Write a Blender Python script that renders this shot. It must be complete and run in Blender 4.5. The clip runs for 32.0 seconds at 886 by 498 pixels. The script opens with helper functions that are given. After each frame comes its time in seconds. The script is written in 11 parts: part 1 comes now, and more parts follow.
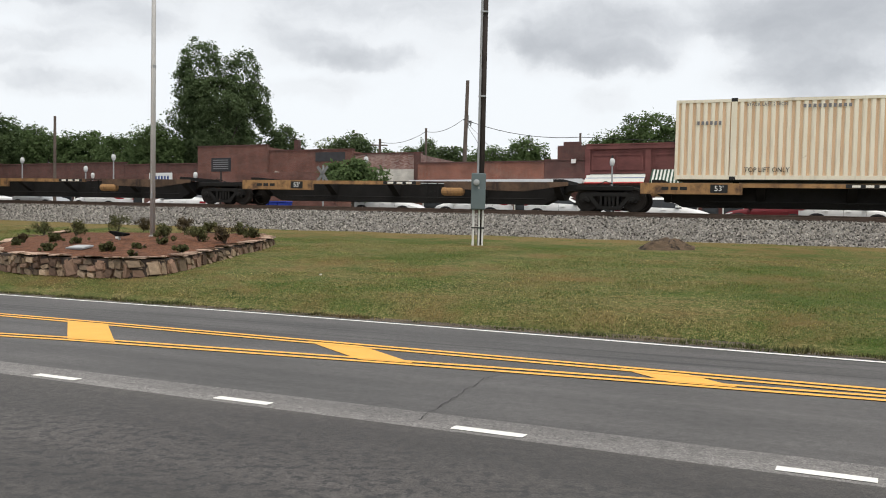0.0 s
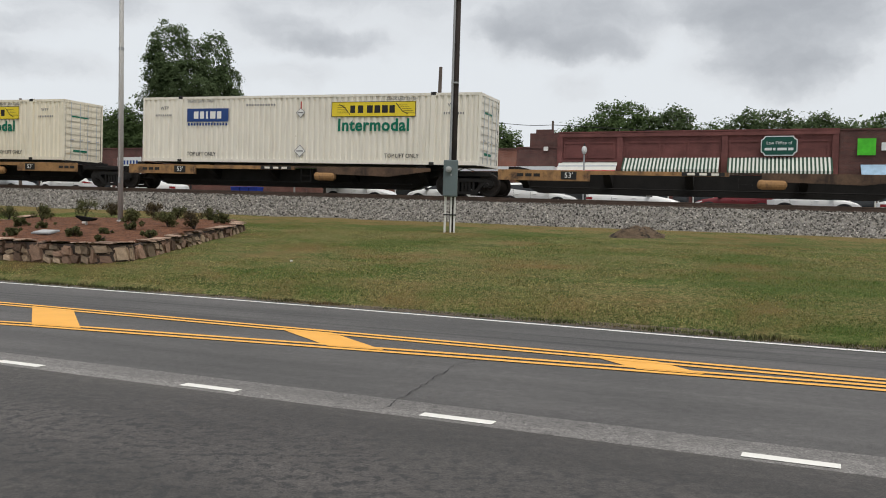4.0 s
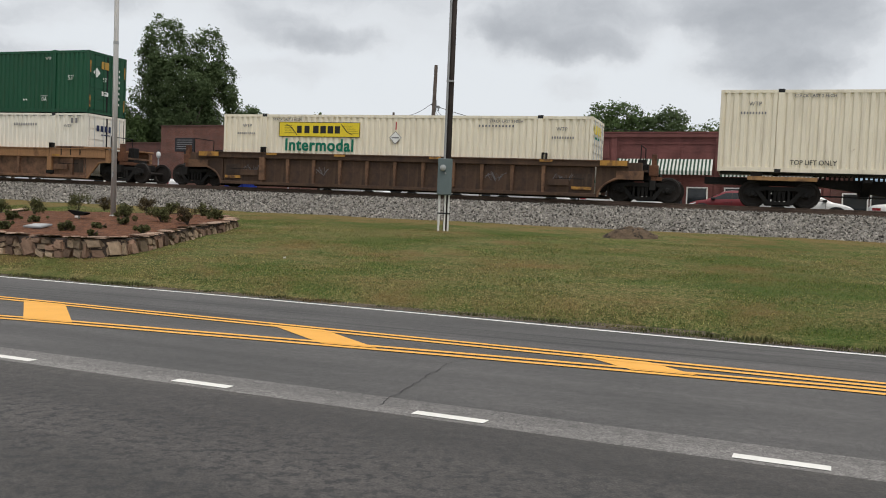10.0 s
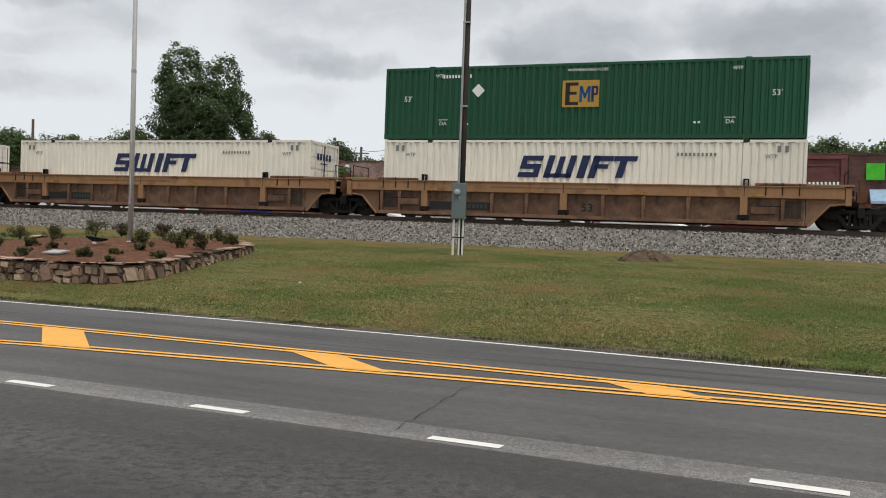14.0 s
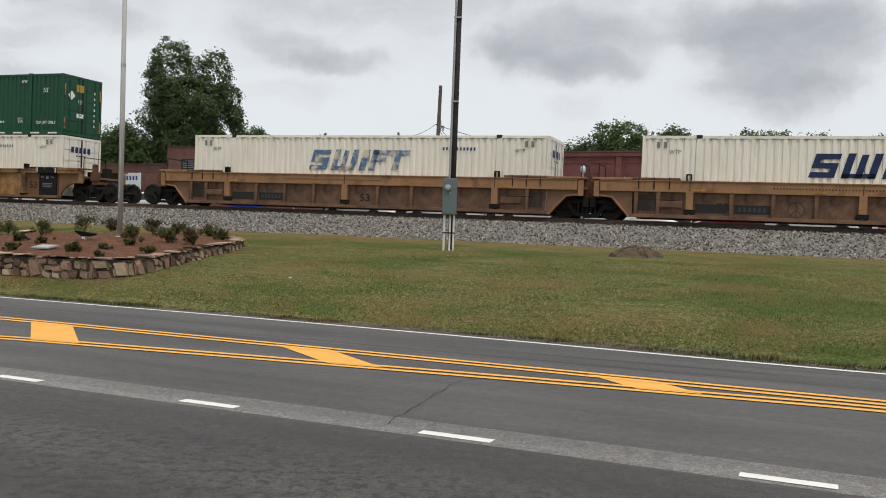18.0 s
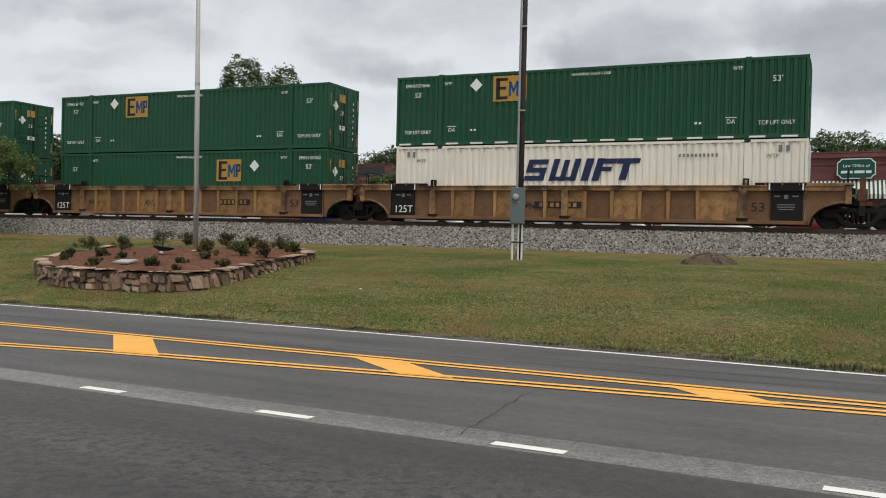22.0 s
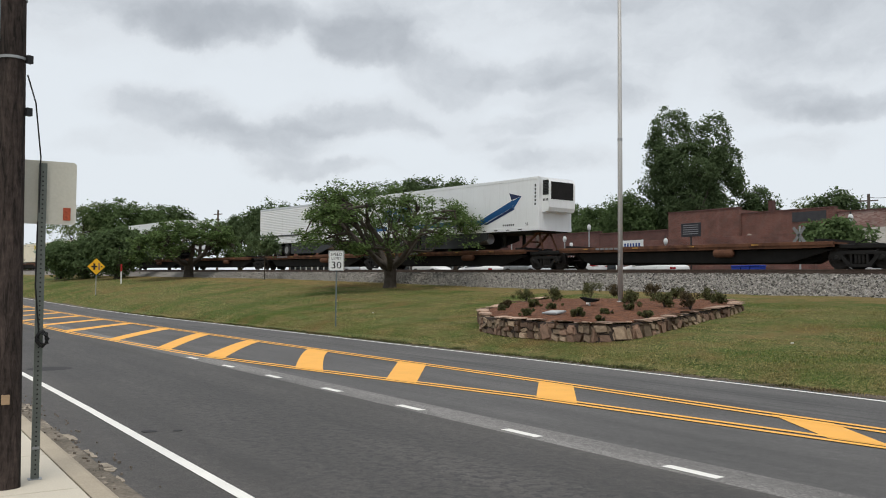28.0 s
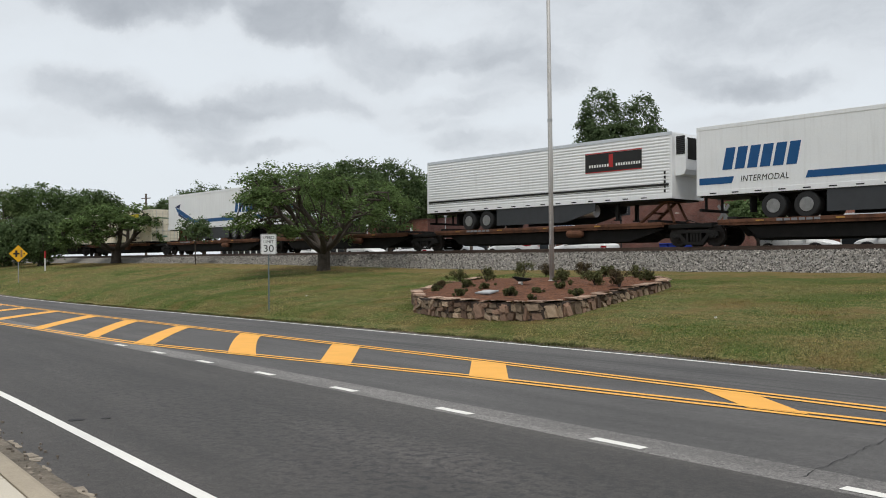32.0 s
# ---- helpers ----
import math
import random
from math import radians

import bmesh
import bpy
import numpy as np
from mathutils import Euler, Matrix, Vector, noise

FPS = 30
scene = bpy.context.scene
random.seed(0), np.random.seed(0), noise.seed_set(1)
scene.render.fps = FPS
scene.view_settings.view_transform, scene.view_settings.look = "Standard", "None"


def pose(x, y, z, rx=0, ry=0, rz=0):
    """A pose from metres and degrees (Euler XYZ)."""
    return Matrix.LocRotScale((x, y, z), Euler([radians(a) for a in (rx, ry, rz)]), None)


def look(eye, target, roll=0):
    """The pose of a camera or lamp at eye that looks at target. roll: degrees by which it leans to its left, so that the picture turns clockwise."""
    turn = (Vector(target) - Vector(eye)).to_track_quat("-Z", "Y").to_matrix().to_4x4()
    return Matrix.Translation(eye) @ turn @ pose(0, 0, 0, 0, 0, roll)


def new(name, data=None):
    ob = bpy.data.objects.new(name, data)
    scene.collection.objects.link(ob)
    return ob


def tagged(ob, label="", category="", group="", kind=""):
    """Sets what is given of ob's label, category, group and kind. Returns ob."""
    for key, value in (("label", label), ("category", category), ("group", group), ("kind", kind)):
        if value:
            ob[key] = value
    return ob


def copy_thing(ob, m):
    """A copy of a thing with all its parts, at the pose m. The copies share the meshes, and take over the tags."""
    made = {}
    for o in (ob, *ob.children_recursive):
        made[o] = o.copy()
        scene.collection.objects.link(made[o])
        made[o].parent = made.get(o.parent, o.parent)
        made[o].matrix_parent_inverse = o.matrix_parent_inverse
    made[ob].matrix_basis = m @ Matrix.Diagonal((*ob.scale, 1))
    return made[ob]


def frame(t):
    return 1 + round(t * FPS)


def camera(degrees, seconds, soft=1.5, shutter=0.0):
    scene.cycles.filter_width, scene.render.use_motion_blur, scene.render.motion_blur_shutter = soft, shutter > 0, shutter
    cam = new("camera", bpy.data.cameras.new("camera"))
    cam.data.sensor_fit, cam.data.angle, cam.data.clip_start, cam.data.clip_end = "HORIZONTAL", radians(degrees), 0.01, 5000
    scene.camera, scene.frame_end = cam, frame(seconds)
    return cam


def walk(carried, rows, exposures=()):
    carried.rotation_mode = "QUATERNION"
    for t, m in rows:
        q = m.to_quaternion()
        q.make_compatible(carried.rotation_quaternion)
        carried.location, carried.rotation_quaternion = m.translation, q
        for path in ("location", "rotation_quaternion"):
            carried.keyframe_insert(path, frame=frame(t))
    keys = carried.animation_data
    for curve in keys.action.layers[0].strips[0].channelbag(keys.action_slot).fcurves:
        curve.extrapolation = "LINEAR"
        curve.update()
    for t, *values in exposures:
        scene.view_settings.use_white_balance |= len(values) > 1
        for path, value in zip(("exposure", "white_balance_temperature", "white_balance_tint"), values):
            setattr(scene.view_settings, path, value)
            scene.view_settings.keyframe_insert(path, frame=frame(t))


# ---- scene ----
cam = camera(53.94, 32.0, soft=1.0)
PATH = [
    (0.0, pose(-0.002, -0.001, 1.598, 88.67, -0.79, -0.54)),
    (0.5, pose(-0.000, 0.009, 1.595, 88.38, -0.89, 0.04)),
    (1.0, pose(-0.001, 0.009, 1.597, 88.16, -0.83, 0.05)),
    (1.5, pose(0.004, 0.005, 1.600, 88.11, -0.96, -0.46)),
    (2.0, pose(0.001, 0.021, 1.595, 88.01, -1.05, -0.81)),
    (2.5, pose(0.010, 0.005, 1.599, 87.90, -0.66, -0.95)),
    (3.0, pose(0.004, 0.021, 1.590, 87.87, -0.71, -1.35)),
    (3.5, pose(0.019, 0.031, 1.592, 87.85, -0.82, -2.04)),
    (5.5, pose(0.018, 0.035, 1.595, 87.84, -1.54, -2.61)),
    (6.0, pose(0.017, 0.031, 1.590, 87.74, -1.58, -2.51)),
    (6.5, pose(0.015, 0.024, 1.592, 87.61, -1.51, -2.50)),
    (7.0, pose(0.011, 0.024, 1.592, 87.51, -1.48, -2.46)),
    (7.5, pose(0.005, 0.026, 1.590, 87.44, -1.56, -2.36)),
    (8.0, pose(0.010, 0.028, 1.590, 87.46, -1.70, -2.23)),
    (8.5, pose(0.012, 0.031, 1.592, 87.58, -1.84, -2.24)),
    (9.0, pose(0.011, 0.033, 1.593, 87.72, -1.83, -2.51)),
    (9.5, pose(0.012, 0.022, 1.592, 87.83, -1.70, -2.71)),
    (10.0, pose(0.010, 0.032, 1.595, 87.75, -1.81, -2.77)),
    (10.5, pose(0.009, 0.023, 1.593, 87.64, -1.95, -2.78)),
    (11.0, pose(0.006, 0.010, 1.595, 87.70, -1.99, -2.82)),
    (11.5, pose(0.005, 0.013, 1.595, 87.76, -1.69, -2.67)),
    (12.0, pose(0.002, 0.003, 1.596, 87.87, -1.26, -1.84)),
    (12.5, pose(0.006, 0.018, 1.594, 87.99, -0.83, -0.88)),
    (13.0, pose(0.012, 0.029, 1.596, 88.31, -0.98, -0.64)),
    (13.5, pose(0.012, 0.004, 1.606, 88.76, -1.17, -1.16)),
    (14.0, pose(0.007, -0.011, 1.608, 89.28, -1.49, -1.83)),
    (14.5, pose(0.011, -0.011, 1.608, 89.48, -1.52, -2.58)),
    (16.5, pose(0.030, 0.000, 1.601, 89.08, -1.13, -3.91)),
    (17.0, pose(0.023, -0.006, 1.602, 89.21, -1.39, -3.81)),
    (17.5, pose(0.019, -0.004, 1.602, 89.24, -1.53, -3.44)),
    (18.0, pose(0.005, -0.006, 1.598, 89.02, -1.58, -2.44)),
    (18.5, pose(0.002, 0.010, 1.595, 88.77, -1.36, -1.24)),
    (19.0, pose(-0.010, -0.001, 1.598, 88.76, -1.31, -0.09)),
    (19.5, pose(-0.013, -0.002, 1.600, 88.86, -1.37, 0.80)),
    (20.0, pose(-0.017, -0.010, 1.601, 89.02, -1.35, 1.18)),
    (20.5, pose(-0.015, -0.010, 1.604, 89.22, -1.17, 1.50)),
    (21.0, pose(-0.017, -0.013, 1.603, 89.45, -0.99, 1.88)),
    (21.5, pose(-0.017, -0.019, 1.604, 89.61, -0.96, 2.13)),
    (22.0, pose(-0.011, -0.019, 1.608, 89.56, -0.74, 2.02)),
    (22.5, pose(-0.003, -0.007, 1.598, 89.47, -0.60, 1.16)),
    (23.0, pose(0.029, 0.016, 1.600, 89.23, -0.17, -0.04)),
    (23.5, pose(0.071, 0.012, 1.600, 89.35, 0.25, -0.89)),
    (24.0, pose(0.105, -0.011, 1.612, 89.80, -0.07, -1.63)),
    (24.5, pose(0.144, -0.028, 1.604, 90.03, -0.73, -2.50)),
    (25.0, pose(0.158, 0.013, 1.607, 90.64, -0.78, -2.04)),
    (25.5, pose(0.118, 0.062, 1.616, 92.56, -0.57, 2.09)),
    (26.0, pose(0.120, 0.092, 1.615, 93.50, 0.62, 9.30)),
    (26.5, pose(0.216, 0.085, 1.622, 93.67, 1.04, 16.96)),
    (28.5, look((0.243, 0.039, 1.603), (-0.809, 1.739, 1.680), 0.4)),
    (29.0, look((0.242, 0.039, 1.599), (-0.841, 1.719, 1.662), -0.2)),
    (29.5, look((0.270, 0.029, 1.603), (-0.828, 1.700, 1.666), -0.9)),
    (30.0, look((0.265, 0.037, 1.602), (-0.835, 1.706, 1.666), -1.3)),
    (30.5, pose(0.269, 0.041, 1.603, 91.89, 1.36, 33.66)),
    (31.0, pose(0.266, 0.043, 1.602, 91.93, 1.08, 33.76)),
    (31.5, look((0.261, 0.042, 1.599), (-0.834, 1.715, 1.667), -0.7)),
    (32.0, pose(0.317, 0.006, 1.602, 91.44, 0.60, 25.68)),
]
walk(cam, PATH, exposures=[(0.0, 0.26, 6650, 11), (0.8, 0.07, 6650, 11), (2.0, 0.02, 6650, 11), (3.5, 0.0, 6600, 11), (20.0, 0.02, 6600, 11), (22.0, 0.0, 6600, 11), (23.0, 0.10, 6600, 11), (24.5, 0.08, 6600, 11), (26.0, 0.09, 6500, 10), (28.5, 0.02, 6450, 10), (32.0, 0.02, 6450, 10)])

# ---- sky and sun ----
def link(nt, a, b):
    nt.links.new(a, b)


# grey cloud masses: bearing, elevation, half width, half height, depth
CLOUDS = [(10.5, 11.9, 5.6, 2.2, 0.62), (8.0, 10.9, 3.5, 1.6, 0.35), (12.6, 10.4, 3.3, 1.1, 0.40), (10.5, 8.3, 2.4, 0.8, 0.30), (24.3, 12.0, 6.3, 3.2, 0.72), (19.4, 13.5, 4.5, 1.5, 0.45),
          (23.1, 9.0, 5.6, 1.6, 0.55), (-4.6, 10.6, 3.9, 1.1, 0.45), (-8.0, 8.6, 2.8, 1.0, 0.38), (-10.7, 11.7, 2.2, 1.6, 0.25), (-21.2, 12.0, 5.2, 1.0, 0.28), (-23.1, 11.0, 4.1, 0.7, 0.22),
          (-22.8, 8.4, 4.3, 1.0, 0.42), (-25.5, 9.1, 2.2, 1.0, 0.22), (-34.7, 16.4, 4.1, 2.0, 0.45), (-18.3, 18.0, 2.2, 0.6, 0.22), (-6.2, 17.7, 3.0, 1.0, 0.22), (6.3, 12.1, 2.8, 1.2, 0.30),
          (-45.8, 16.6, 5.0, 1.5, 0.66), (-41.4, 17.4, 3.3, 1.0, 0.40), (-34.4, 15.7, 4.1, 1.7, 0.42), (-29.4, 13.8, 4.3, 1.9, 0.55), (-24.0, 14.3, 3.7, 1.2, 0.38), (-47.6, 11.0, 4.8, 1.6, 0.52),
          (-41.5, 9.6, 5.0, 1.3, 0.55), (-35.6, 11.1, 5.6, 1.3, 0.50), (-27.0, 10.6, 5.6, 1.2, 0.40), (-38.2, 7.9, 4.8, 0.7, 0.40), (-21.1, 12.8, 4.5, 1.3, 0.32), (-7.2, 11.2, 2.6, 1.4, 0.38),
          (-50.7, 8.8, 4.1, 0.8, 0.30), (-59.7, 14.5, 3.3, 1.1, 0.30), (60.0, 20.0, 25.0, 8.0, 0.6), (120.0, 25.0, 30.0, 10.0, 0.6), (180.0, 20.0, 30.0, 8.0, 0.5), (-100.0, 22.0, 25.0, 8.0, 0.6),
          (-140.0, 30.0, 25.0, 9.0, 0.5), (-70.0, 20.0, 14.0, 5.0, 0.5)]


def make_world():
    w = bpy.data.worlds.new("sky")
    scene.world = w
    w.use_nodes = True
    nt = w.node_tree
    N = nt.nodes
    N.clear()
    out = N.new("ShaderNodeOutputWorld")
    bg = N.new("ShaderNodeBackground")
    sky = N.new("ShaderNodeTexSky")
    sky.sky_type = "NISHITA"
    sky.sun_disc = False
    sky.sun_elevation = radians(58)
    sky.sun_rotation = radians(150)
    sky.air_density = 1.0
    sky.dust_density = 2.0
    co = N.new("ShaderNodeTexCoord")
    sep = N.new("ShaderNodeSeparateXYZ")
    link(nt, co.outputs["Generated"], sep.inputs[0])
    # cloud deck: soft grey masses with ragged edges under a bright veil
    warp = N.new("ShaderNodeTexNoise")
    warp.inputs["Scale"].default_value, warp.inputs["Detail"].default_value, warp.inputs["Roughness"].default_value = 7.0, 7, 0.6
    link(nt, co.outputs["Generated"], warp.inputs["Vector"])
    off = N.new("ShaderNodeVectorMath"); off.operation = "MULTIPLY_ADD"
    off.inputs[1].default_value = (0.13, 0.13, 0.075)
    off.inputs[2].default_value = (-0.065, -0.065, -0.0375)
    link(nt, warp.outputs["Color"], off.inputs[0])
    wd = N.new("ShaderNodeVectorMath"); wd.operation = "ADD"
    link(nt, co.outputs["Generated"], wd.inputs[0])
    link(nt, off.outputs[0], wd.inputs[1])
    total = None
    for az, el, wa, we, depth in CLOUDS:
        a, e = radians(az), radians(el)
        c = Vector((math.sin(a) * math.cos(e), math.cos(a) * math.cos(e), math.sin(e)))
        sub = N.new("ShaderNodeVectorMath"); sub.operation = "SUBTRACT"
        sub.inputs[1].default_value = c
        link(nt, wd.outputs[0], sub.inputs[0])
        sq = None
        for axis, wdt in ((Vector((math.cos(a), -math.sin(a), 0)), radians(wa)), (Vector((0, 0, 1)), radians(we))):
            dt = N.new("ShaderNodeVectorMath"); dt.operation = "DOT_PRODUCT"
            dt.inputs[1].default_value = axis / wdt
            link(nt, sub.outputs[0], dt.inputs[0])
            pw = N.new("ShaderNodeMath"); pw.operation = "MULTIPLY_ADD"
            link(nt, dt.outputs["Value"], pw.inputs[0])
            link(nt, dt.outputs["Value"], pw.inputs[1])
            if sq is None:
                pw.inputs[2].default_value = 0.0
            else:
                link(nt, sq, pw.inputs[2])
            sq = pw.outputs[0]
        mr = N.new("ShaderNodeMapRange"); mr.interpolation_type = "SMOOTHSTEP"
        mr.inputs["From Min"].default_value, mr.inputs["From Max"].default_value = 1.7, 0.0
        mr.inputs["To Min"].default_value, mr.inputs["To Max"].default_value = 1.0, 1.0 - depth
        link(nt, sq, mr.inputs["Value"])
        if total is None:
            total = mr.outputs[0]
        else:
            ad = N.new("ShaderNodeMath"); ad.operation = "MULTIPLY"
            link(nt, total, ad.inputs[0])
            link(nt, mr.outputs[0], ad.inputs[1])
            total = ad.outputs[0]
    inv = N.new("ShaderNodeMath"); inv.operation = "SUBTRACT"
    inv.inputs[0].default_value = 1.0
    link(nt, total, inv.inputs[1])
    total = inv.outputs[0]
    # all-round broken tone, so that the deck goes on outside the view
    mp = N.new("ShaderNodeMapping")
    mp.inputs["Scale"].default_value = (1.0, 1.0, 2.2)
    n1 = N.new("ShaderNodeTexNoise")
    n1.inputs["Scale"].default_value, n1.inputs["Detail"].default_value, n1.inputs["Roughness"].default_value = 3.4, 8, 0.56
    link(nt, wd.outputs[0], mp.inputs[0])
    link(nt, mp.outputs[0], n1.inputs["Vector"])
    # billows eat into the masses and give them broken rims
    n5 = N.new("ShaderNodeTexNoise")
    n5.inputs["Scale"].default_value, n5.inputs["Detail"].default_value, n5.inputs["Roughness"].default_value = 11.0, 8, 0.58
    mp5 = N.new("ShaderNodeMapping")
    mp5.inputs["Scale"].default_value = (1.0, 1.0, 2.0)
    link(nt, wd.outputs[0], mp5.inputs[0])
    link(nt, mp5.outputs[0], n5.inputs["Vector"])
    eat = N.new("ShaderNodeMath"); eat.operation = "MULTIPLY_ADD"
    eat.inputs[1].default_value, eat.inputs[2].default_value = 0.60, -0.30
    link(nt, n5.outputs["Fac"], eat.inputs[0])
    far = N.new("ShaderNodeMath"); far.operation = "MULTIPLY_ADD"
    far.inputs[1].default_value, far.inputs[2].default_value = 0.34, -0.18
    link(nt, n1.outputs["Fac"], far.inputs[0])
    s1 = N.new("ShaderNodeMath"); s1.operation = "ADD"
    link(nt, total, s1.inputs[0])
    link(nt, eat.outputs[0], s1.inputs[1])
    s2 = N.new("ShaderNodeMath"); s2.operation = "ADD"
    link(nt, s1.outputs[0], s2.inputs[0])
    link(nt, far.outputs[0], s2.inputs[1])
    sm = N.new("ShaderNodeMapRange"); sm.interpolation_type = "SMOOTHSTEP"
    sm.inputs["From Min"].default_value, sm.inputs["From Max"].default_value = -0.06, 0.98
    link(nt, s2.outputs[0], sm.inputs["Value"])
    ramp = N.new("ShaderNodeValToRGB")
    e = ramp.color_ramp.elements
    e[0].position, e[0].color = 0.0, (0.795, 0.844, 0.885, 1)
    e[1].position, e[1].color = 1.0, (0.41, 0.44, 0.478, 1)
    m = e.new(0.30)
    m.color = (0.745, 0.785, 0.822, 1)
    m = e.new(0.62)
    m.color = (0.60, 0.636, 0.675, 1)
    link(nt, sm.outputs[0], ramp.inputs[0])
    sc = N.new("ShaderNodeMixRGB"); sc.blend_type = "MULTIPLY"; sc.inputs[0].default_value = 1.0
    sc.inputs[2].default_value = (0.07, 0.07, 0.07, 1)
    link(nt, sky.outputs[0], sc.inputs[1])
    mix = N.new("ShaderNodeMixRGB")
    mix.inputs[0].default_value = 0.93
    link(nt, sc.outputs[0], mix.inputs[1])
    link(nt, ramp.outputs[0], mix.inputs[2])
    link(nt, mix.outputs[0], bg.inputs["Color"])
    bg.inputs["Strength"].default_value = 1.0
    link(nt, bg.outputs[0], out.inputs["Surface"])


make_world()
sun = new("sun", bpy.data.lights.new("sun", "SUN"))
sun.data.energy, sun.data.angle, sun.data.color = 1.65, radians(25), (1.0, 0.95, 0.87)
sun.matrix_world = look((0, 0, 60), (-10, 26, 0))
scene.view_settings.exposure = 0.0


# ---- materials ----
MATS = {}


def mat(name, col, rough=0.8, metal=0.0, var=0.25, scale=3.0, fine=40.0, bump=0.15, spots=None, streak=0.0, rnd=0.0, coat=0.0, bdist=0.01, emit=0.0, spec=0.28):
    """Painted or natural surface: two scales of tone, optional stains, streaks that run down, fine relief."""
    if name in MATS:
        return MATS[name]
    m = bpy.data.materials.new(name)
    m.use_nodes = True
    nt = m.node_tree
    N = nt.nodes
    b = N["Principled BSDF"]
    b.inputs["Roughness"].default_value = rough
    b.inputs["Metallic"].default_value = metal
    b.inputs["Specular IOR Level"].default_value = spec
    b.inputs["Coat Weight"].default_value = coat
    co = N.new("ShaderNodeTexCoord")
    n1 = N.new("ShaderNodeTexNoise")
    n1.inputs["Scale"].default_value, n1.inputs["Detail"].default_value = scale, 5
    n2 = N.new("ShaderNodeTexNoise")
    n2.inputs["Scale"].default_value, n2.inputs["Detail"].default_value = fine, 4
    for k in (n1, n2):
        link(nt, co.outputs["Object"], k.inputs["Vector"])
    mul = N.new("ShaderNodeMapRange")
    mul.inputs["From Min"].default_value, mul.inputs["From Max"].default_value = 0.3, 0.7
    mul.inputs["To Min"].default_value, mul.inputs["To Max"].default_value = 1 - var, 1 + var
    av = N.new("ShaderNodeMath"); av.operation = "MULTIPLY_ADD"
    av.inputs[1].default_value = 0.6
    link(nt, n1.outputs["Fac"], av.inputs[0])
    h = N.new("ShaderNodeMath"); h.operation = "MULTIPLY"; h.inputs[1].default_value = 0.4
    link(nt, n2.outputs["Fac"], h.inputs[0])
    link(nt, h.outputs[0], av.inputs[2])
    link(nt, av.outputs[0], mul.inputs["Value"])
    c = N.new("ShaderNodeMixRGB"); c.blend_type = "MULTIPLY"; c.inputs[0].default_value = 1.0
    c.inputs[1].default_value = (*col, 1)
    cur = c.outputs[0]
    link(nt, mul.outputs[0], c.inputs[2])
    if rnd:
        oi = N.new("ShaderNodeObjectInfo")
        r = N.new("ShaderNodeMapRange")
        r.inputs["To Min"].default_value, r.inputs["To Max"].default_value = 1 - rnd, 1 + rnd
        link(nt, oi.outputs["Random"], r.inputs["Value"])
        q = N.new("ShaderNodeMixRGB"); q.blend_type = "MULTIPLY"; q.inputs[0].default_value = 1.0
        link(nt, cur, q.inputs[1])
        link(nt, r.outputs[0], q.inputs[2])
        cur = q.outputs[0]
    if spots:
        # spots: (colour, scale, low, high)
        n3 = N.new("ShaderNodeTexNoise")
        n3.inputs["Scale"].default_value, n3.inputs["Detail"].default_value, n3.inputs["Roughness"].default_value = spots[1], 6, 0.65
        link(nt, co.outputs["Object"], n3.inputs["Vector"])
        r = N.new("ShaderNodeMapRange")
        r.inputs["From Min"].default_value, r.inputs["From Max"].default_value = spots[2], spots[3]
        link(nt, n3.outputs["Fac"], r.inputs["Value"])
        q = N.new("ShaderNodeMixRGB")
        q.inputs[2].default_value = (*spots[0], 1)
        link(nt, r.outputs[0], q.inputs[0])
        link(nt, cur, q.inputs[1])
        cur = q.outputs[0]
    if streak:
        mp = N.new("ShaderNodeMapping")
        mp.inputs["Scale"].default_value = (5.0, 5.0, 0.35)
        n4 = N.new("ShaderNodeTexNoise")
        n4.inputs["Scale"].default_value, n4.inputs["Detail"].default_value = 1.6, 5
        link(nt, co.outputs["Object"], mp.inputs[0])
        link(nt, mp.outputs[0], n4.inputs["Vector"])
        r = N.new("ShaderNodeMapRange")
        r.inputs["From Min"].default_value, r.inputs["From Max"].default_value = 0.52, 0.78
        r.inputs["To Max"].default_value = streak
        link(nt, n4.outputs["Fac"], r.inputs["Value"])
        q = N.new("ShaderNodeMixRGB")
        q.inputs[2].default_value = (0.16, 0.10, 0.06, 1)
        link(nt, r.outputs[0], q.inputs[0])
        link(nt, cur, q.inputs[1])
        cur = q.outputs[0]
    link(nt, cur, b.inputs["Base Color"])
    if bump:
        bp = N.new("ShaderNodeBump")
        bp.inputs["Strength"].default_value, bp.inputs["Distance"].default_value = bump, bdist
        link(nt, n2.outputs["Fac"], bp.inputs["Height"])
        link(nt, bp.outputs[0], b.inputs["Normal"])
    if emit:
        b.inputs["Emission Color"].default_value = (*col, 1)
        b.inputs["Emission Strength"].default_value = emit
    MATS[name] = m
    return m


def glass(name, col=(0.02, 0.025, 0.03), rough=0.05):
    m = bpy.data.materials.new(name)
    m.use_nodes = True
    b = m.node_tree.nodes["Principled BSDF"]
    b.inputs["Base Color"].default_value = (*col, 1)
    b.inputs["Roughness"].default_value = rough
    b.inputs["IOR"].default_value = 1.5
    MATS[name] = m
    return m


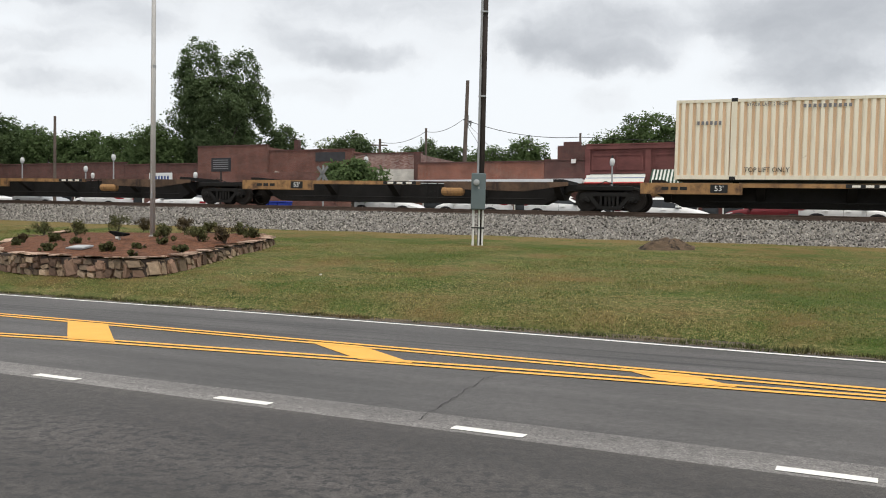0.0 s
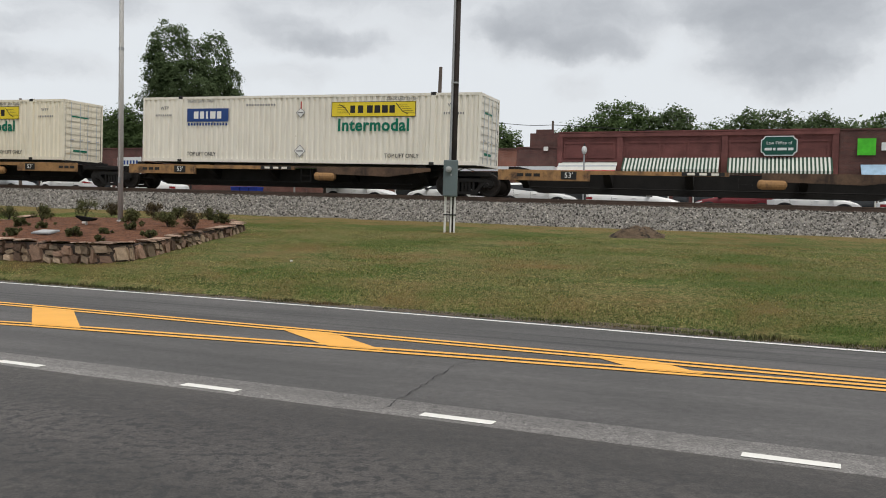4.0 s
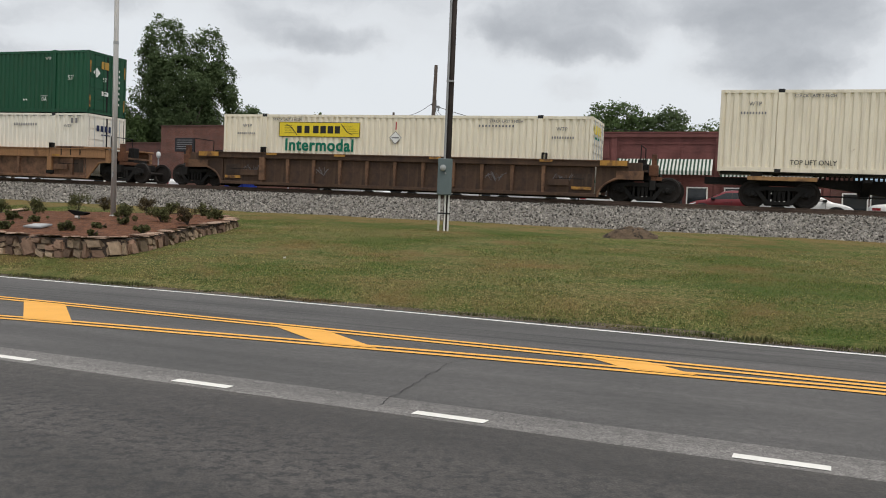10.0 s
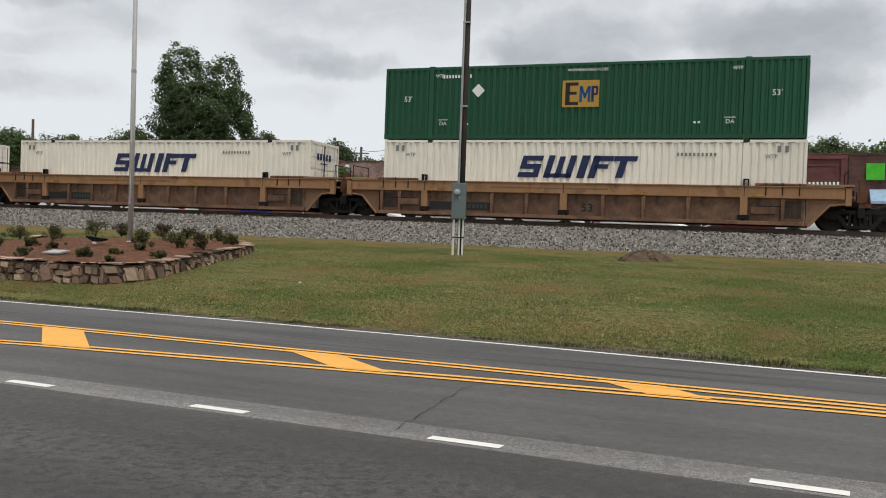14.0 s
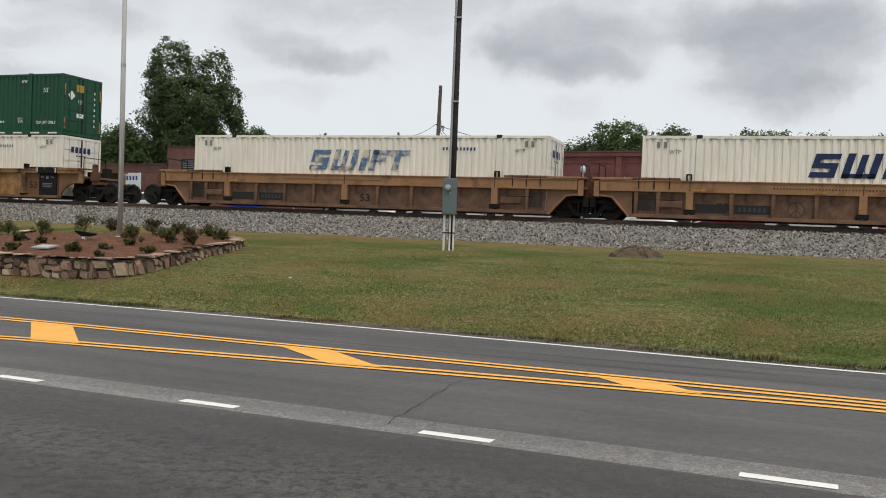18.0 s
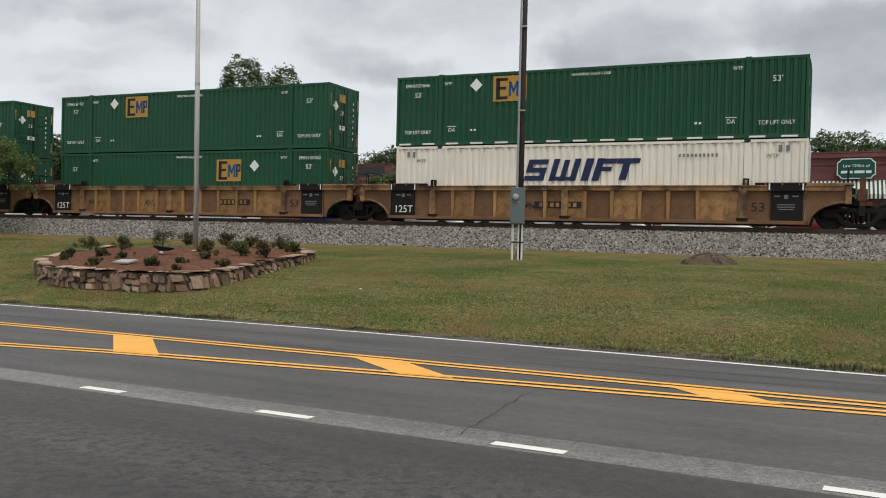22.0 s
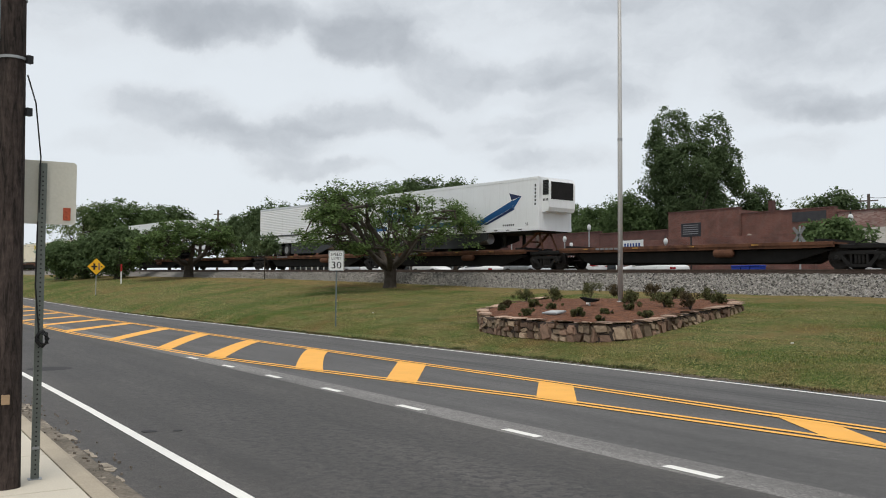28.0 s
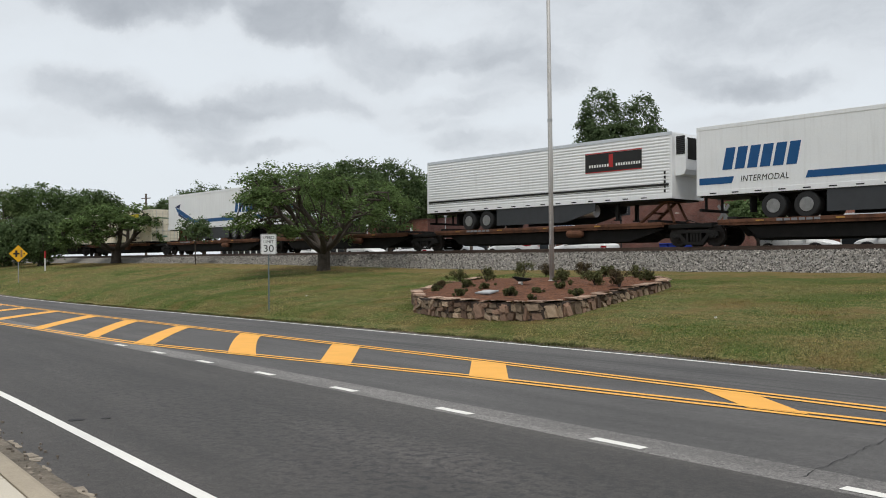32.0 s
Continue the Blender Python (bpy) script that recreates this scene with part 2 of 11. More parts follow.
def asphalt(name, col, grain=0.55, drip=True, scuff=False):
    """Rolled asphalt: stone grain, long wheel streaks along the lanes, oil drips in the middle of the near lane."""
    m = mat(name, col, 0.72, var=0.30, scale=0.35, fine=9, bump=0, spec=0.5)
    nt = m.node_tree
    N = nt.nodes
    b = N["Principled BSDF"]
    cur = b.inputs["Base Color"].links[0].from_socket
    co = N.new("ShaderNodeTexCoord")

    def times(src, fac):
        q = N.new("ShaderNodeMixRGB"); q.blend_type = "MULTIPLY"; q.inputs[0].default_value = 1.0
        link(nt, src, q.inputs[1])
        link(nt, fac, q.inputs[2])
        return q.outputs[0]

    def ranged(src, a, b_, lo, hi):
        r = N.new("ShaderNodeMapRange")
        r.inputs["From Min"].default_value, r.inputs["From Max"].default_value = a, b_
        r.inputs["To Min"].default_value, r.inputs["To Max"].default_value = lo, hi
        link(nt, src, r.inputs["Value"])
        return r.outputs[0]

    fine = N.new("ShaderNodeTexNoise")
    fine.inputs["Scale"].default_value, fine.inputs["Detail"].default_value, fine.inputs["Roughness"].default_value = 75, 3, 0.7
    link(nt, co.outputs["Object"], fine.inputs["Vector"])
    cur = times(cur, ranged(fine.outputs["Fac"], 0.3, 0.7, 1 - grain, 1 + grain))
    # single pale and dark stones
    chip = N.new("ShaderNodeTexVoronoi")
    chip.inputs["Scale"].default_value = 34
    link(nt, co.outputs["Object"], chip.inputs["Vector"])
    sep = N.new("ShaderNodeSeparateColor")
    link(nt, chip.outputs["Color"], sep.inputs[0])
    cur = times(cur, ranged(sep.outputs[0], 0.0, 1.0, 1 - 0.28 * grain, 1 + 0.28 * grain))
    # along and across the lanes
    uvw = N.new("ShaderNodeCombineXYZ")
    ang = radians(-27.03)
    across = None
    for k, (ax, f) in enumerate((((math.cos(ang), math.sin(ang), 0), 0.10), ((-math.sin(ang), math.cos(ang), 0), 1.5))):
        d = N.new("ShaderNodeVectorMath"); d.operation = "DOT_PRODUCT"
        d.inputs[1].default_value = ax
        link(nt, co.outputs["Object"], d.inputs[0])
        ml = N.new("ShaderNodeMath"); ml.operation = "MULTIPLY"; ml.inputs[1].default_value = f
        link(nt, d.outputs["Value"], ml.inputs[0])
        link(nt, ml.outputs[0], uvw.inputs[k])
        across = d.outputs["Value"]
    streaks = N.new("ShaderNodeTexNoise")
    streaks.inputs["Scale"].default_value, streaks.inputs["Detail"].default_value, streaks.inputs["Roughness"].default_value = 1.0, 6, 0.62
    link(nt, uvw.outputs[0], streaks.inputs["Vector"])
    cur = times(cur, ranged(streaks.outputs["Fac"], 0.34, 0.66, 0.74, 1.22))
    if scuff:
        # rubber left by tyres near the middle of the far lane
        lon = N.new("ShaderNodeCombineXYZ")
        for k, (ax, f) in enumerate((((math.cos(ang), math.sin(ang), 0), 0.16), ((-math.sin(ang), math.cos(ang), 0), 7.0))):
            d = N.new("ShaderNodeVectorMath"); d.operation = "DOT_PRODUCT"
            d.inputs[1].default_value = [c * f for c in ax]
            link(nt, co.outputs["Object"], d.inputs[0])
            link(nt, d.outputs["Value"], lon.inputs[k])
        n = N.new("ShaderNodeTexNoise")
        n.inputs["Scale"].default_value, n.inputs["Detail"].default_value, n.inputs["Roughness"].default_value = 1.0, 4, 0.6
        link(nt, lon.outputs[0], n.inputs["Vector"])
        off = N.new("ShaderNodeMath"); off.operation = "SUBTRACT"; off.inputs[1].default_value = 11.1
        link(nt, across, off.inputs[0])
        ab = N.new("ShaderNodeMath"); ab.operation = "ABSOLUTE"
        link(nt, off.outputs[0], ab.inputs[0])
        f = N.new("ShaderNodeMath"); f.operation = "MULTIPLY"
        link(nt, ranged(n.outputs["Fac"], 0.52, 0.60, 0.0, 0.85), f.inputs[0])
        link(nt, ranged(ab.outputs[0], 0.35, 1.0, 1.0, 0.0), f.inputs[1])
        q = N.new("ShaderNodeMixRGB")
        q.inputs[2].default_value = (0.030, 0.029, 0.029, 1)
        link(nt, f.outputs[0], q.inputs[0])
        link(nt, cur, q.inputs[1])
        cur = q.outputs[0]
    if drip:
        n = N.new("ShaderNodeTexNoise")
        n.inputs["Scale"].default_value, n.inputs["Detail"].default_value, n.inputs["Roughness"].default_value = 10.0, 7, 0.74
        link(nt, co.outputs["Object"], n.inputs["Vector"])
        sp = ranged(n.outputs["Fac"], 0.50, 0.57, 0.12, 0.92)
        off = N.new("ShaderNodeMath"); off.operation = "SUBTRACT"; off.inputs[1].default_value = 4.35
        link(nt, across, off.inputs[0])
        ab = N.new("ShaderNodeMath"); ab.operation = "ABSOLUTE"
        link(nt, off.outputs[0], ab.inputs[0])
        band = ranged(ab.outputs[0], 0.6, 1.9, 1.0, 0.22)
        f = N.new("ShaderNodeMath"); f.operation = "MULTIPLY"
        link(nt, sp, f.inputs[0])
        link(nt, band, f.inputs[1])
        q = N.new("ShaderNodeMixRGB")
        q.inputs[2].default_value = (0.026, 0.025, 0.025, 1)
        link(nt, f.outputs[0], q.inputs[0])
        link(nt, cur, q.inputs[1])
        cur = q.outputs[0]
    link(nt, cur, b.inputs["Base Color"])
    bp = N.new("ShaderNodeBump")
    bp.inputs["Strength"].default_value, bp.inputs["Distance"].default_value = 0.6, 0.006
    link(nt, fine.outputs["Fac"], bp.inputs["Height"])
    link(nt, bp.outputs[0], b.inputs["Normal"])
    return m


M_ASPHALT = asphalt("asphalt", (0.083, 0.078, 0.075), 0.5, False, True)
M_LANE = asphalt("resurfaced_asphalt", (0.067, 0.060, 0.055), 0.6)
M_SEAM = asphalt("worn_asphalt", (0.165, 0.155, 0.146), 0.75, False)
M_YELLOW = mat("yellow_paint", (0.86, 0.43, 0.085), 0.7, var=0.08, scale=2, fine=60, bump=0.2, spots=((0.25, 0.15, 0.05), 9, 0.66, 0.8))
M_WHITE = mat("white_paint", (0.80, 0.78, 0.73), 0.7, var=0.08, scale=2, fine=60, bump=0.2, spots=((0.3, 0.3, 0.29), 9, 0.66, 0.8))
M_CONC = mat("concrete", (0.56, 0.505, 0.415), 0.9, var=0.12, scale=0.8, fine=70, bump=0.3, bdist=0.004)
M_GUTTER = mat("dirty_gutter", (0.17, 0.145, 0.115), 0.95, var=0.6, scale=2.5, fine=30, bump=0.9, bdist=0.03, spots=((0.40, 0.34, 0.27), 1.6, 0.56, 0.62))
M_KERB = mat("kerb_concrete", (0.40, 0.34, 0.26), 0.9, var=0.2, scale=2.0, fine=60, bump=0.4)
M_BALLAST = mat("ballast", (0.24, 0.225, 0.205), 0.95, var=0.55, scale=6, fine=22, bump=1.0, bdist=0.06)
M_STEEL = mat("rail_steel", (0.13, 0.09, 0.07), 0.5, 0.6, var=0.3, scale=4, fine=40)
M_TIE = mat("creosote_tie", (0.05, 0.04, 0.035), 0.9, var=0.4)

# ---- mesh helpers ----
def part(name, bm, material, parent=None, label="", kind="", smooth=False):
    """One bmesh as one mesh object under its thing (or alone)."""
    me = bpy.data.meshes.new(name)
    bm.normal_update()
    bm.to_mesh(me)
    bm.free()
    return placed(name, me, material, parent, label, kind, smooth)


def placed(name, me, material, parent=None, label="", kind="", smooth=False):
    if material is not None and not me.materials:
        me.materials.append(material)
    if smooth:
        me.shade_smooth()
    ob = new(name, me)
    if parent is not None:
        ob.parent = parent
    return tagged(ob, label, kind=kind)


def thing(name, m=None, label="", category="", group="", kind=""):
    ob = new(name)
    ob.empty_display_size = 0.3
    if m is not None:
        ob.matrix_basis = m
    return tagged(ob, label, category, group, kind)


def box(bm, x0, x1, y0, y1, z0, z1, bevel=0.0):
    vs = [bm.verts.new((x, y, z)) for x in (x0, x1) for y in (y0, y1) for z in (z0, z1)]
    fs = [bm.faces.new([vs[i] for i in f]) for f in ((0, 1, 3, 2), (4, 6, 7, 5), (0, 4, 5, 1), (2, 3, 7, 6), (0, 2, 6, 4), (1, 5, 7, 3))]
    if bevel:
        es = list({e for f in fs for e in f.edges})
        bmesh.ops.bevel(bm, geom=es, offset=bevel, segments=2, affect="EDGES", profile=0.5)
    return bm


def mbox(*a, bevel=0.0):
    return box(bmesh.new(), *a, bevel=bevel)


def boxes(*lst, bevel=0.0):
    bm = bmesh.new()
    for b in lst:
        box(bm, *b, bevel=bevel)
    return bm


def prism(bm, poly, y0, y1, axis="y"):
    """Extrude a polygon. axis y: poly in (x, z); axis x: poly in (y, z); axis z: poly in (x, y)."""
    def P(a, b, c):
        return {"y": (a, c, b), "x": (c, a, b), "z": (a, b, c)}[axis]
    A = [bm.verts.new(P(a, b, y0)) for a, b in poly]
    B = [bm.verts.new(P(a, b, y1)) for a, b in poly]
    n = len(poly)
    for i in range(n):
        bm.faces.new((A[i], A[(i + 1) % n], B[(i + 1) % n], B[i]))
    bm.faces.new(A[::-1])
    bm.faces.new(B)
    bmesh.ops.recalc_face_normals(bm, faces=bm.faces)
    return bm


def tube(bm, pts, radii, n=10, caps=True):
    """A round tapered pipe along points."""
    rings = []
    k = len(pts)
    prev = None
    for i, p in enumerate(pts):
        p = Vector(p)
        d = (Vector(pts[min(i + 1, k - 1)]) - Vector(pts[max(i - 1, 0)])).normalized()
        ref = Vector((0, 0, 1)) if abs(d.z) < 0.95 else Vector((1, 0, 0))
        if prev is not None and abs(prev.dot(d)) < 0.99:
            ref = prev
        a = d.cross(ref).normalized()
        b = a.cross(d).normalized()
        prev = b
        r = radii[i] if isinstance(radii, (list, tuple)) else radii
        rings.append([bm.verts.new(p + a * r * math.cos(2 * math.pi * j / n) + b * r * math.sin(2 * math.pi * j / n)) for j in range(n)])
    for A, B in zip(rings, rings[1:]):
        for j in range(n):
            bm.faces.new((A[j], A[(j + 1) % n], B[(j + 1) % n], B[j]))
    if caps:
        bm.faces.new(rings[0][::-1])
        bm.faces.new(rings[-1])
    return bm


def lathe(bm, prof, centre=(0, 0, 0), n=20, axis="z", caps=True):
    """Turn a profile of (radius, height)."""
    rings = []
    for r, h in prof:
        ring = []
        for j in range(n):
            a = 2 * math.pi * j / n
            c, s_ = r * math.cos(a), r * math.sin(a)
            v = {"z": (c, s_, h), "y": (c, h, s_), "x": (h, c, s_)}[axis]
            ring.append(bm.verts.new(Vector(v) + Vector(centre)))
        rings.append(ring)
    for A, B in zip(rings, rings[1:]):
        for j in range(n):
            bm.faces.new((A[j], A[(j + 1) % n], B[(j + 1) % n], B[j]))
    if caps:
        bm.faces.new(rings[0])
        bm.faces.new(rings[-1])
    bmesh.ops.recalc_face_normals(bm, faces=bm.faces)
    return bm


TEXTS = {}


def text_mesh(s, size, thick=0.004, squeeze=1.0, shear=0.0, bold=0.0, space=1.0):
    key = (s, size, thick, squeeze, shear, bold, space)
    if key not in TEXTS:
        cu = bpy.data.curves.new("text", "FONT")
        cu.body, cu.size, cu.extrude, cu.align_x, cu.align_y, cu.resolution_u, cu.shear = s, size, thick, "CENTER", "CENTER", 3, shear
        cu.offset, cu.space_character = bold, space
        ob = new("text", cu)
        dg = bpy.context.evaluated_depsgraph_get()
        me = bpy.data.meshes.new_from_object(ob.evaluated_get(dg))
        bpy.data.objects.remove(ob)
        me.transform(Matrix.Diagonal((squeeze, 1, 1, 1)))
        TEXTS[key] = me
    return TEXTS[key]


def write(s, size, x, y, z, parent, material, name="lettering", face=(90, 0, 0), squeeze=1.0, label="", shear=0.0, bold=0.0, space=1.0):
    """Raised lettering; face turns it from lying flat to standing toward -y."""
    me = text_mesh(s, size, 0.004, squeeze, shear, bold, space).copy()
    me.materials.clear()
    ob = placed(name, me, material, parent, label)
    ob.matrix_basis = pose(x, y, z, *face)
    return ob


# ---- plan: road frame (u along, v across) and track frame (s along, n across) ----
RA = radians(-27.03)
RU, RV = Vector((math.cos(RA), math.sin(RA), 0)), Vector((-math.sin(RA), math.cos(RA), 0))
TA = radians(-22.31)
TD, TN = Vector((math.cos(TA), math.sin(TA), 0)), Vector((-math.sin(TA), math.cos(TA), 0))
TRACK = 34.16          # distance of the track's centre line
GRADE = -0.014


def rail_z(s):
    return 2.07 + GRADE * s


def road_z(u):
    d = max(0.0, -u - 45)
    return 0.00031 * d * d if d < 60 else 1.116 + 0.037 * min(d - 60, 30) + 0.0154 * max(0, d - 90)


def bend(u):
    """The road bends gently away to the far side."""
    d = max(0.0, -u - 45)
    return -0.00075 * d * d


def lerp(pts, x):
    for (a, va), (b, vb) in zip(pts, pts[1:]):
        if x <= b:
            return va + (vb - va) * (x - a) / (b - a)
    (a, va), (b, vb) = pts[-2:]
    return va + (vb - va) * (x - a) / (b - a)


EDGE = [(-500, 13.0), (-45, 13.0), (-30, 13.0), (-17, 12.86), (-10, 12.74), (-5, 12.5), (-1, 12.2), (1, 12.12), (60, 12.0), (500, 12.0)]


def edge_v(u):
    """The far white line."""
    return lerp(EDGE, u) + bend(u)


KERB = [(-300, -0.5), (-60, -0.5), (-26, -0.28), (-16, -0.05), (0, 0.0), (420, 0.0)]


def kerb_v(u):
    """How far the kerb swings off its straight line."""
    return lerp(KERB, u) + bend(u)


def ground_z(x, y):
    p = Vector((x, y, 0))
    u, v, s, d = p.dot(RU), p.dot(RV), p.dot(TD), p.dot(TN)
    e = edge_v(u) + 0.74
    zr = road_z(u)
    if v < 1.45 + kerb_v(u):
        return zr + 0.05 if v > -14 else zr
    if v < e:
        return zr - 0.12
    foot = max(rail_z(s) - 0.85 + 0.28 * min(1.0, max(0.0, (-s - 32) / 28)), zr + 0.3)
    if d >= 30.9:
        back = rail_z(max(s, -200)) - 0.35
        return max(foot, zr + 0.02) if d < 37.5 else foot + (back - 0.1 - foot) * min(1, (d - 37.5) / 5)
    w = (v - e) / ((v - e) + (30.9 - d) / math.cos(radians(4.7)))
    return zr + 0.05 + (foot - zr - 0.05) * max(w, 0) ** 0.55


def R2W(u, v, z=0.0):
    p = RU * u + RV * v
    return Vector((p.x, p.y, z))


def T2W(s, d, z=0.0):
    p = TD * s + TN * d
    return Vector((p.x, p.y, z))


def grass_material(name):
    """Mown turf: green and straw patches, faint lines along the mower's way, fine blade grain."""
    m = mat(name, (0.086, 0.119, 0.034), 0.95, var=0.75, scale=1.7, fine=45, bump=1.0, bdist=0.05, spec=0.08)
    nt = m.node_tree
    N = nt.nodes
    b = N["Principled BSDF"]
    cur = b.inputs["Base Color"].links[0].from_socket
    co = N.new("ShaderNodeTexCoord")

    def patch(cur, vec, scale, lo, hi, amount, col, rough=0.6):
        n = N.new("ShaderNodeTexNoise")
        n.inputs["Scale"].default_value, n.inputs["Detail"].default_value, n.inputs["Roughness"].default_value = scale, 7, rough
        link(nt, vec, n.inputs["Vector"])
        r = N.new("ShaderNodeMapRange")
        r.inputs["From Min"].default_value, r.inputs["From Max"].default_value = lo, hi
        r.inputs["To Max"].default_value = amount
        link(nt, n.outputs["Fac"], r.inputs["Value"])
        q = N.new("ShaderNodeMixRGB")
        q.inputs[2].default_value = (*col, 1)
        link(nt, r.outputs[0], q.inputs[0])
        link(nt, cur, q.inputs[1])
        return q.outputs[0]

    uvw = N.new("ShaderNodeCombineXYZ")
    for k, (ax, f) in enumerate(((RU, 0.22), (RV, 1.5))):
        d = N.new("ShaderNodeVectorMath"); d.operation = "DOT_PRODUCT"
        d.inputs[1].default_value = ax * f
        link(nt, co.outputs["Object"], d.inputs[0])
        link(nt, d.outputs["Value"], uvw.inputs[k])
    cur = patch(cur, co.outputs["Object"], 0.40, 0.45, 0.60, 0.66, (0.205, 0.150, 0.066), 0.74)
    cur = patch(cur, uvw.outputs[0], 1.0, 0.45, 0.59, 0.80, (0.235, 0.168, 0.076), 0.78)
    cur = patch(cur, uvw.outputs[0], 1.9, 0.51, 0.62, 0.72, (0.044, 0.078, 0.018), 0.75)
    cur = patch(cur, co.outputs["Object"], 0.55, 0.52, 0.62, 0.74, (0.058, 0.112, 0.020), 0.7)
    cur = patch(cur, co.outputs["Object"], 12.0, 0.49, 0.56, 0.86, (0.030, 0.052, 0.013), 0.88)
    cur = patch(cur, co.outputs["Object"], 3.2, 0.50, 0.62, 0.45, (0.050, 0.078, 0.020), 0.8)
    cur = patch(cur, co.outputs["Object"], 17.0, 0.50, 0.58, 0.86, (0.36, 0.31, 0.135), 0.88)
    # broad lush and bare patches
    cur = patch(cur, co.outputs["Object"], 0.21, 0.51, 0.60, 0.62, (0.066, 0.108, 0.024), 0.6)
    cur = patch(cur, co.outputs["Object"], 0.31, 0.53, 0.64, 0.68, (0.205, 0.135, 0.060), 0.7)
    # dry straw-coloured turf towards the ballast
    dn = N.new("ShaderNodeVectorMath"); dn.operation = "DOT_PRODUCT"
    dn.inputs[1].default_value = TN
    link(nt, co.outputs["Object"], dn.inputs[0])
    edge = N.new("ShaderNodeMapRange"); edge.interpolation_type = "SMOOTHSTEP"
    edge.inputs["From Min"].default_value, edge.inputs["From Max"].default_value = TRACK - 8.5, TRACK - 4.5
    edge.inputs["To Max"].default_value = 0.34
    link(nt, dn.outputs["Value"], edge.inputs["Value"])
    n = N.new("ShaderNodeTexNoise")
    n.inputs["Scale"].default_value, n.inputs["Detail"].default_value = 0.8, 6
    link(nt, co.outputs["Object"], n.inputs["Vector"])
    s_ = N.new("ShaderNodeMath"); s_.operation = "ADD"
    link(nt, n.outputs["Fac"], s_.inputs[0])
    link(nt, edge.outputs[0], s_.inputs[1])
    r = N.new("ShaderNodeMapRange")
    r.inputs["From Min"].default_value, r.inputs["From Max"].default_value, r.inputs["To Max"].default_value = 0.66, 0.86, 0.75
    link(nt, s_.outputs[0], r.inputs["Value"])
    q = N.new("ShaderNodeMixRGB")
    q.inputs[2].default_value = (0.235, 0.165, 0.072, 1)
    link(nt, r.outputs[0], q.inputs[0])
    link(nt, cur, q.inputs[1])
    link(nt, q.outputs[0], b.inputs["Base Color"])
    return m


M_GRASS = grass_material("mown_grass")
M_BLADE = grass_material("grass_blades")


def vary_islands(m, lo, hi):
    """Give each loose piece of a mesh its own tone."""
    nt = m.node_tree
    g = nt.nodes.new("ShaderNodeNewGeometry")
    r = nt.nodes.new("ShaderNodeMapRange")
    r.inputs["To Min"].default_value, r.inputs["To Max"].default_value = lo, hi
    link(nt, g.outputs["Random Per Island"], r.inputs["Value"])
    q = nt.nodes.new("ShaderNodeMixRGB"); q.blend_type = "MULTIPLY"; q.inputs[0].default_value = 1.0
    b = nt.nodes["Principled BSDF"]
    link(nt, b.inputs["Base Color"].links[0].from_socket, q.inputs[1])
    link(nt, r.outputs[0], q.inputs[2])
    link(nt, q.outputs[0], b.inputs["Base Color"])


vary_islands(M_BLADE, 1.0, 2.8)


def let_light_through(m, share):
    """Thin leaves pass some of the light that falls on their far side."""
    nt = m.node_tree
    b, out = nt.nodes["Principled BSDF"], nt.nodes["Material Output"]
    t = nt.nodes.new("ShaderNodeBsdfTranslucent")
    link(nt, b.inputs["Base Color"].links[0].from_socket, t.inputs["Color"])
    mx = nt.nodes.new("ShaderNodeMixShader")
    mx.inputs[0].default_value = share
    link(nt, b.outputs[0], mx.inputs[1])
    link(nt, t.outputs[0], mx.inputs[2])
    link(nt, mx.outputs[0], out.inputs["Surface"])


let_light_through(M_BLADE, 0.45)


def spread(lo, hi, fine_lo, fine_hi, step, grow=1.25):
    """Grid lines: even between fine_lo and fine_hi, then ever wider."""
    xs = list(np.arange(fine_lo, fine_hi + step / 2, step))
    d = step
    while xs[-1] < hi:
        d *= grow
        xs.append(min(xs[-1] + d, hi))
    d = step
    while xs[0] > lo:
        d *= grow
        xs.insert(0, max(xs[0] - d, lo))
    return xs


def build_ground():
    us = spread(-2500, 2500, -100, 40, 1.0)
    vs = sorted(set([round(a, 3) for a in spread(-2500, 3000, -2, 36, 0.75)] + [1.44, 1.46]))
    verts, faces = [], []
    for u in us:
        for v in vs:
            p = R2W(u, v)
            verts.append((p.x, p.y, ground_z(p.x, p.y) + (0.03 * noise.noise((p.x * 0.6, p.y * 0.6, 0)) if v > edge_v(u) + 1 else 0)))
    k = len(vs)
    for i in range(len(us) - 1):
        for j in range(k - 1):
            faces.append((i * k + j, (i + 1) * k + j, (i + 1) * k + j + 1, i * k + j + 1))
    me = bpy.data.meshes.new("ground")
    me.from_pydata(verts, [], faces)
    tagged(placed("ground", me, M_GRASS, smooth=True), "mown green and straw-brown grass bank rising to the railway", "ground", kind="structure")


build_ground()


def strip(name, us, lo, hi, lift, material, label, category, parent=None, thick=0.0):
    """A flat band along the road between two v curves."""
    bm = bmesh.new()
    rows = []
    for u in us:
        z = road_z(u) + lift
        rows.append((bm.verts.new(R2W(u, lo(u), z)), bm.verts.new(R2W(u, hi(u), z))))
    for (a, b), (c, d) in zip(rows, rows[1:]):
        bm.faces.new((a, c, d, b))
    ob = part(name, bm, material, parent)
    if parent is None:
        tagged(ob, label, category, kind="structure")
    elif label:
        ob["label"] = label
    return ob


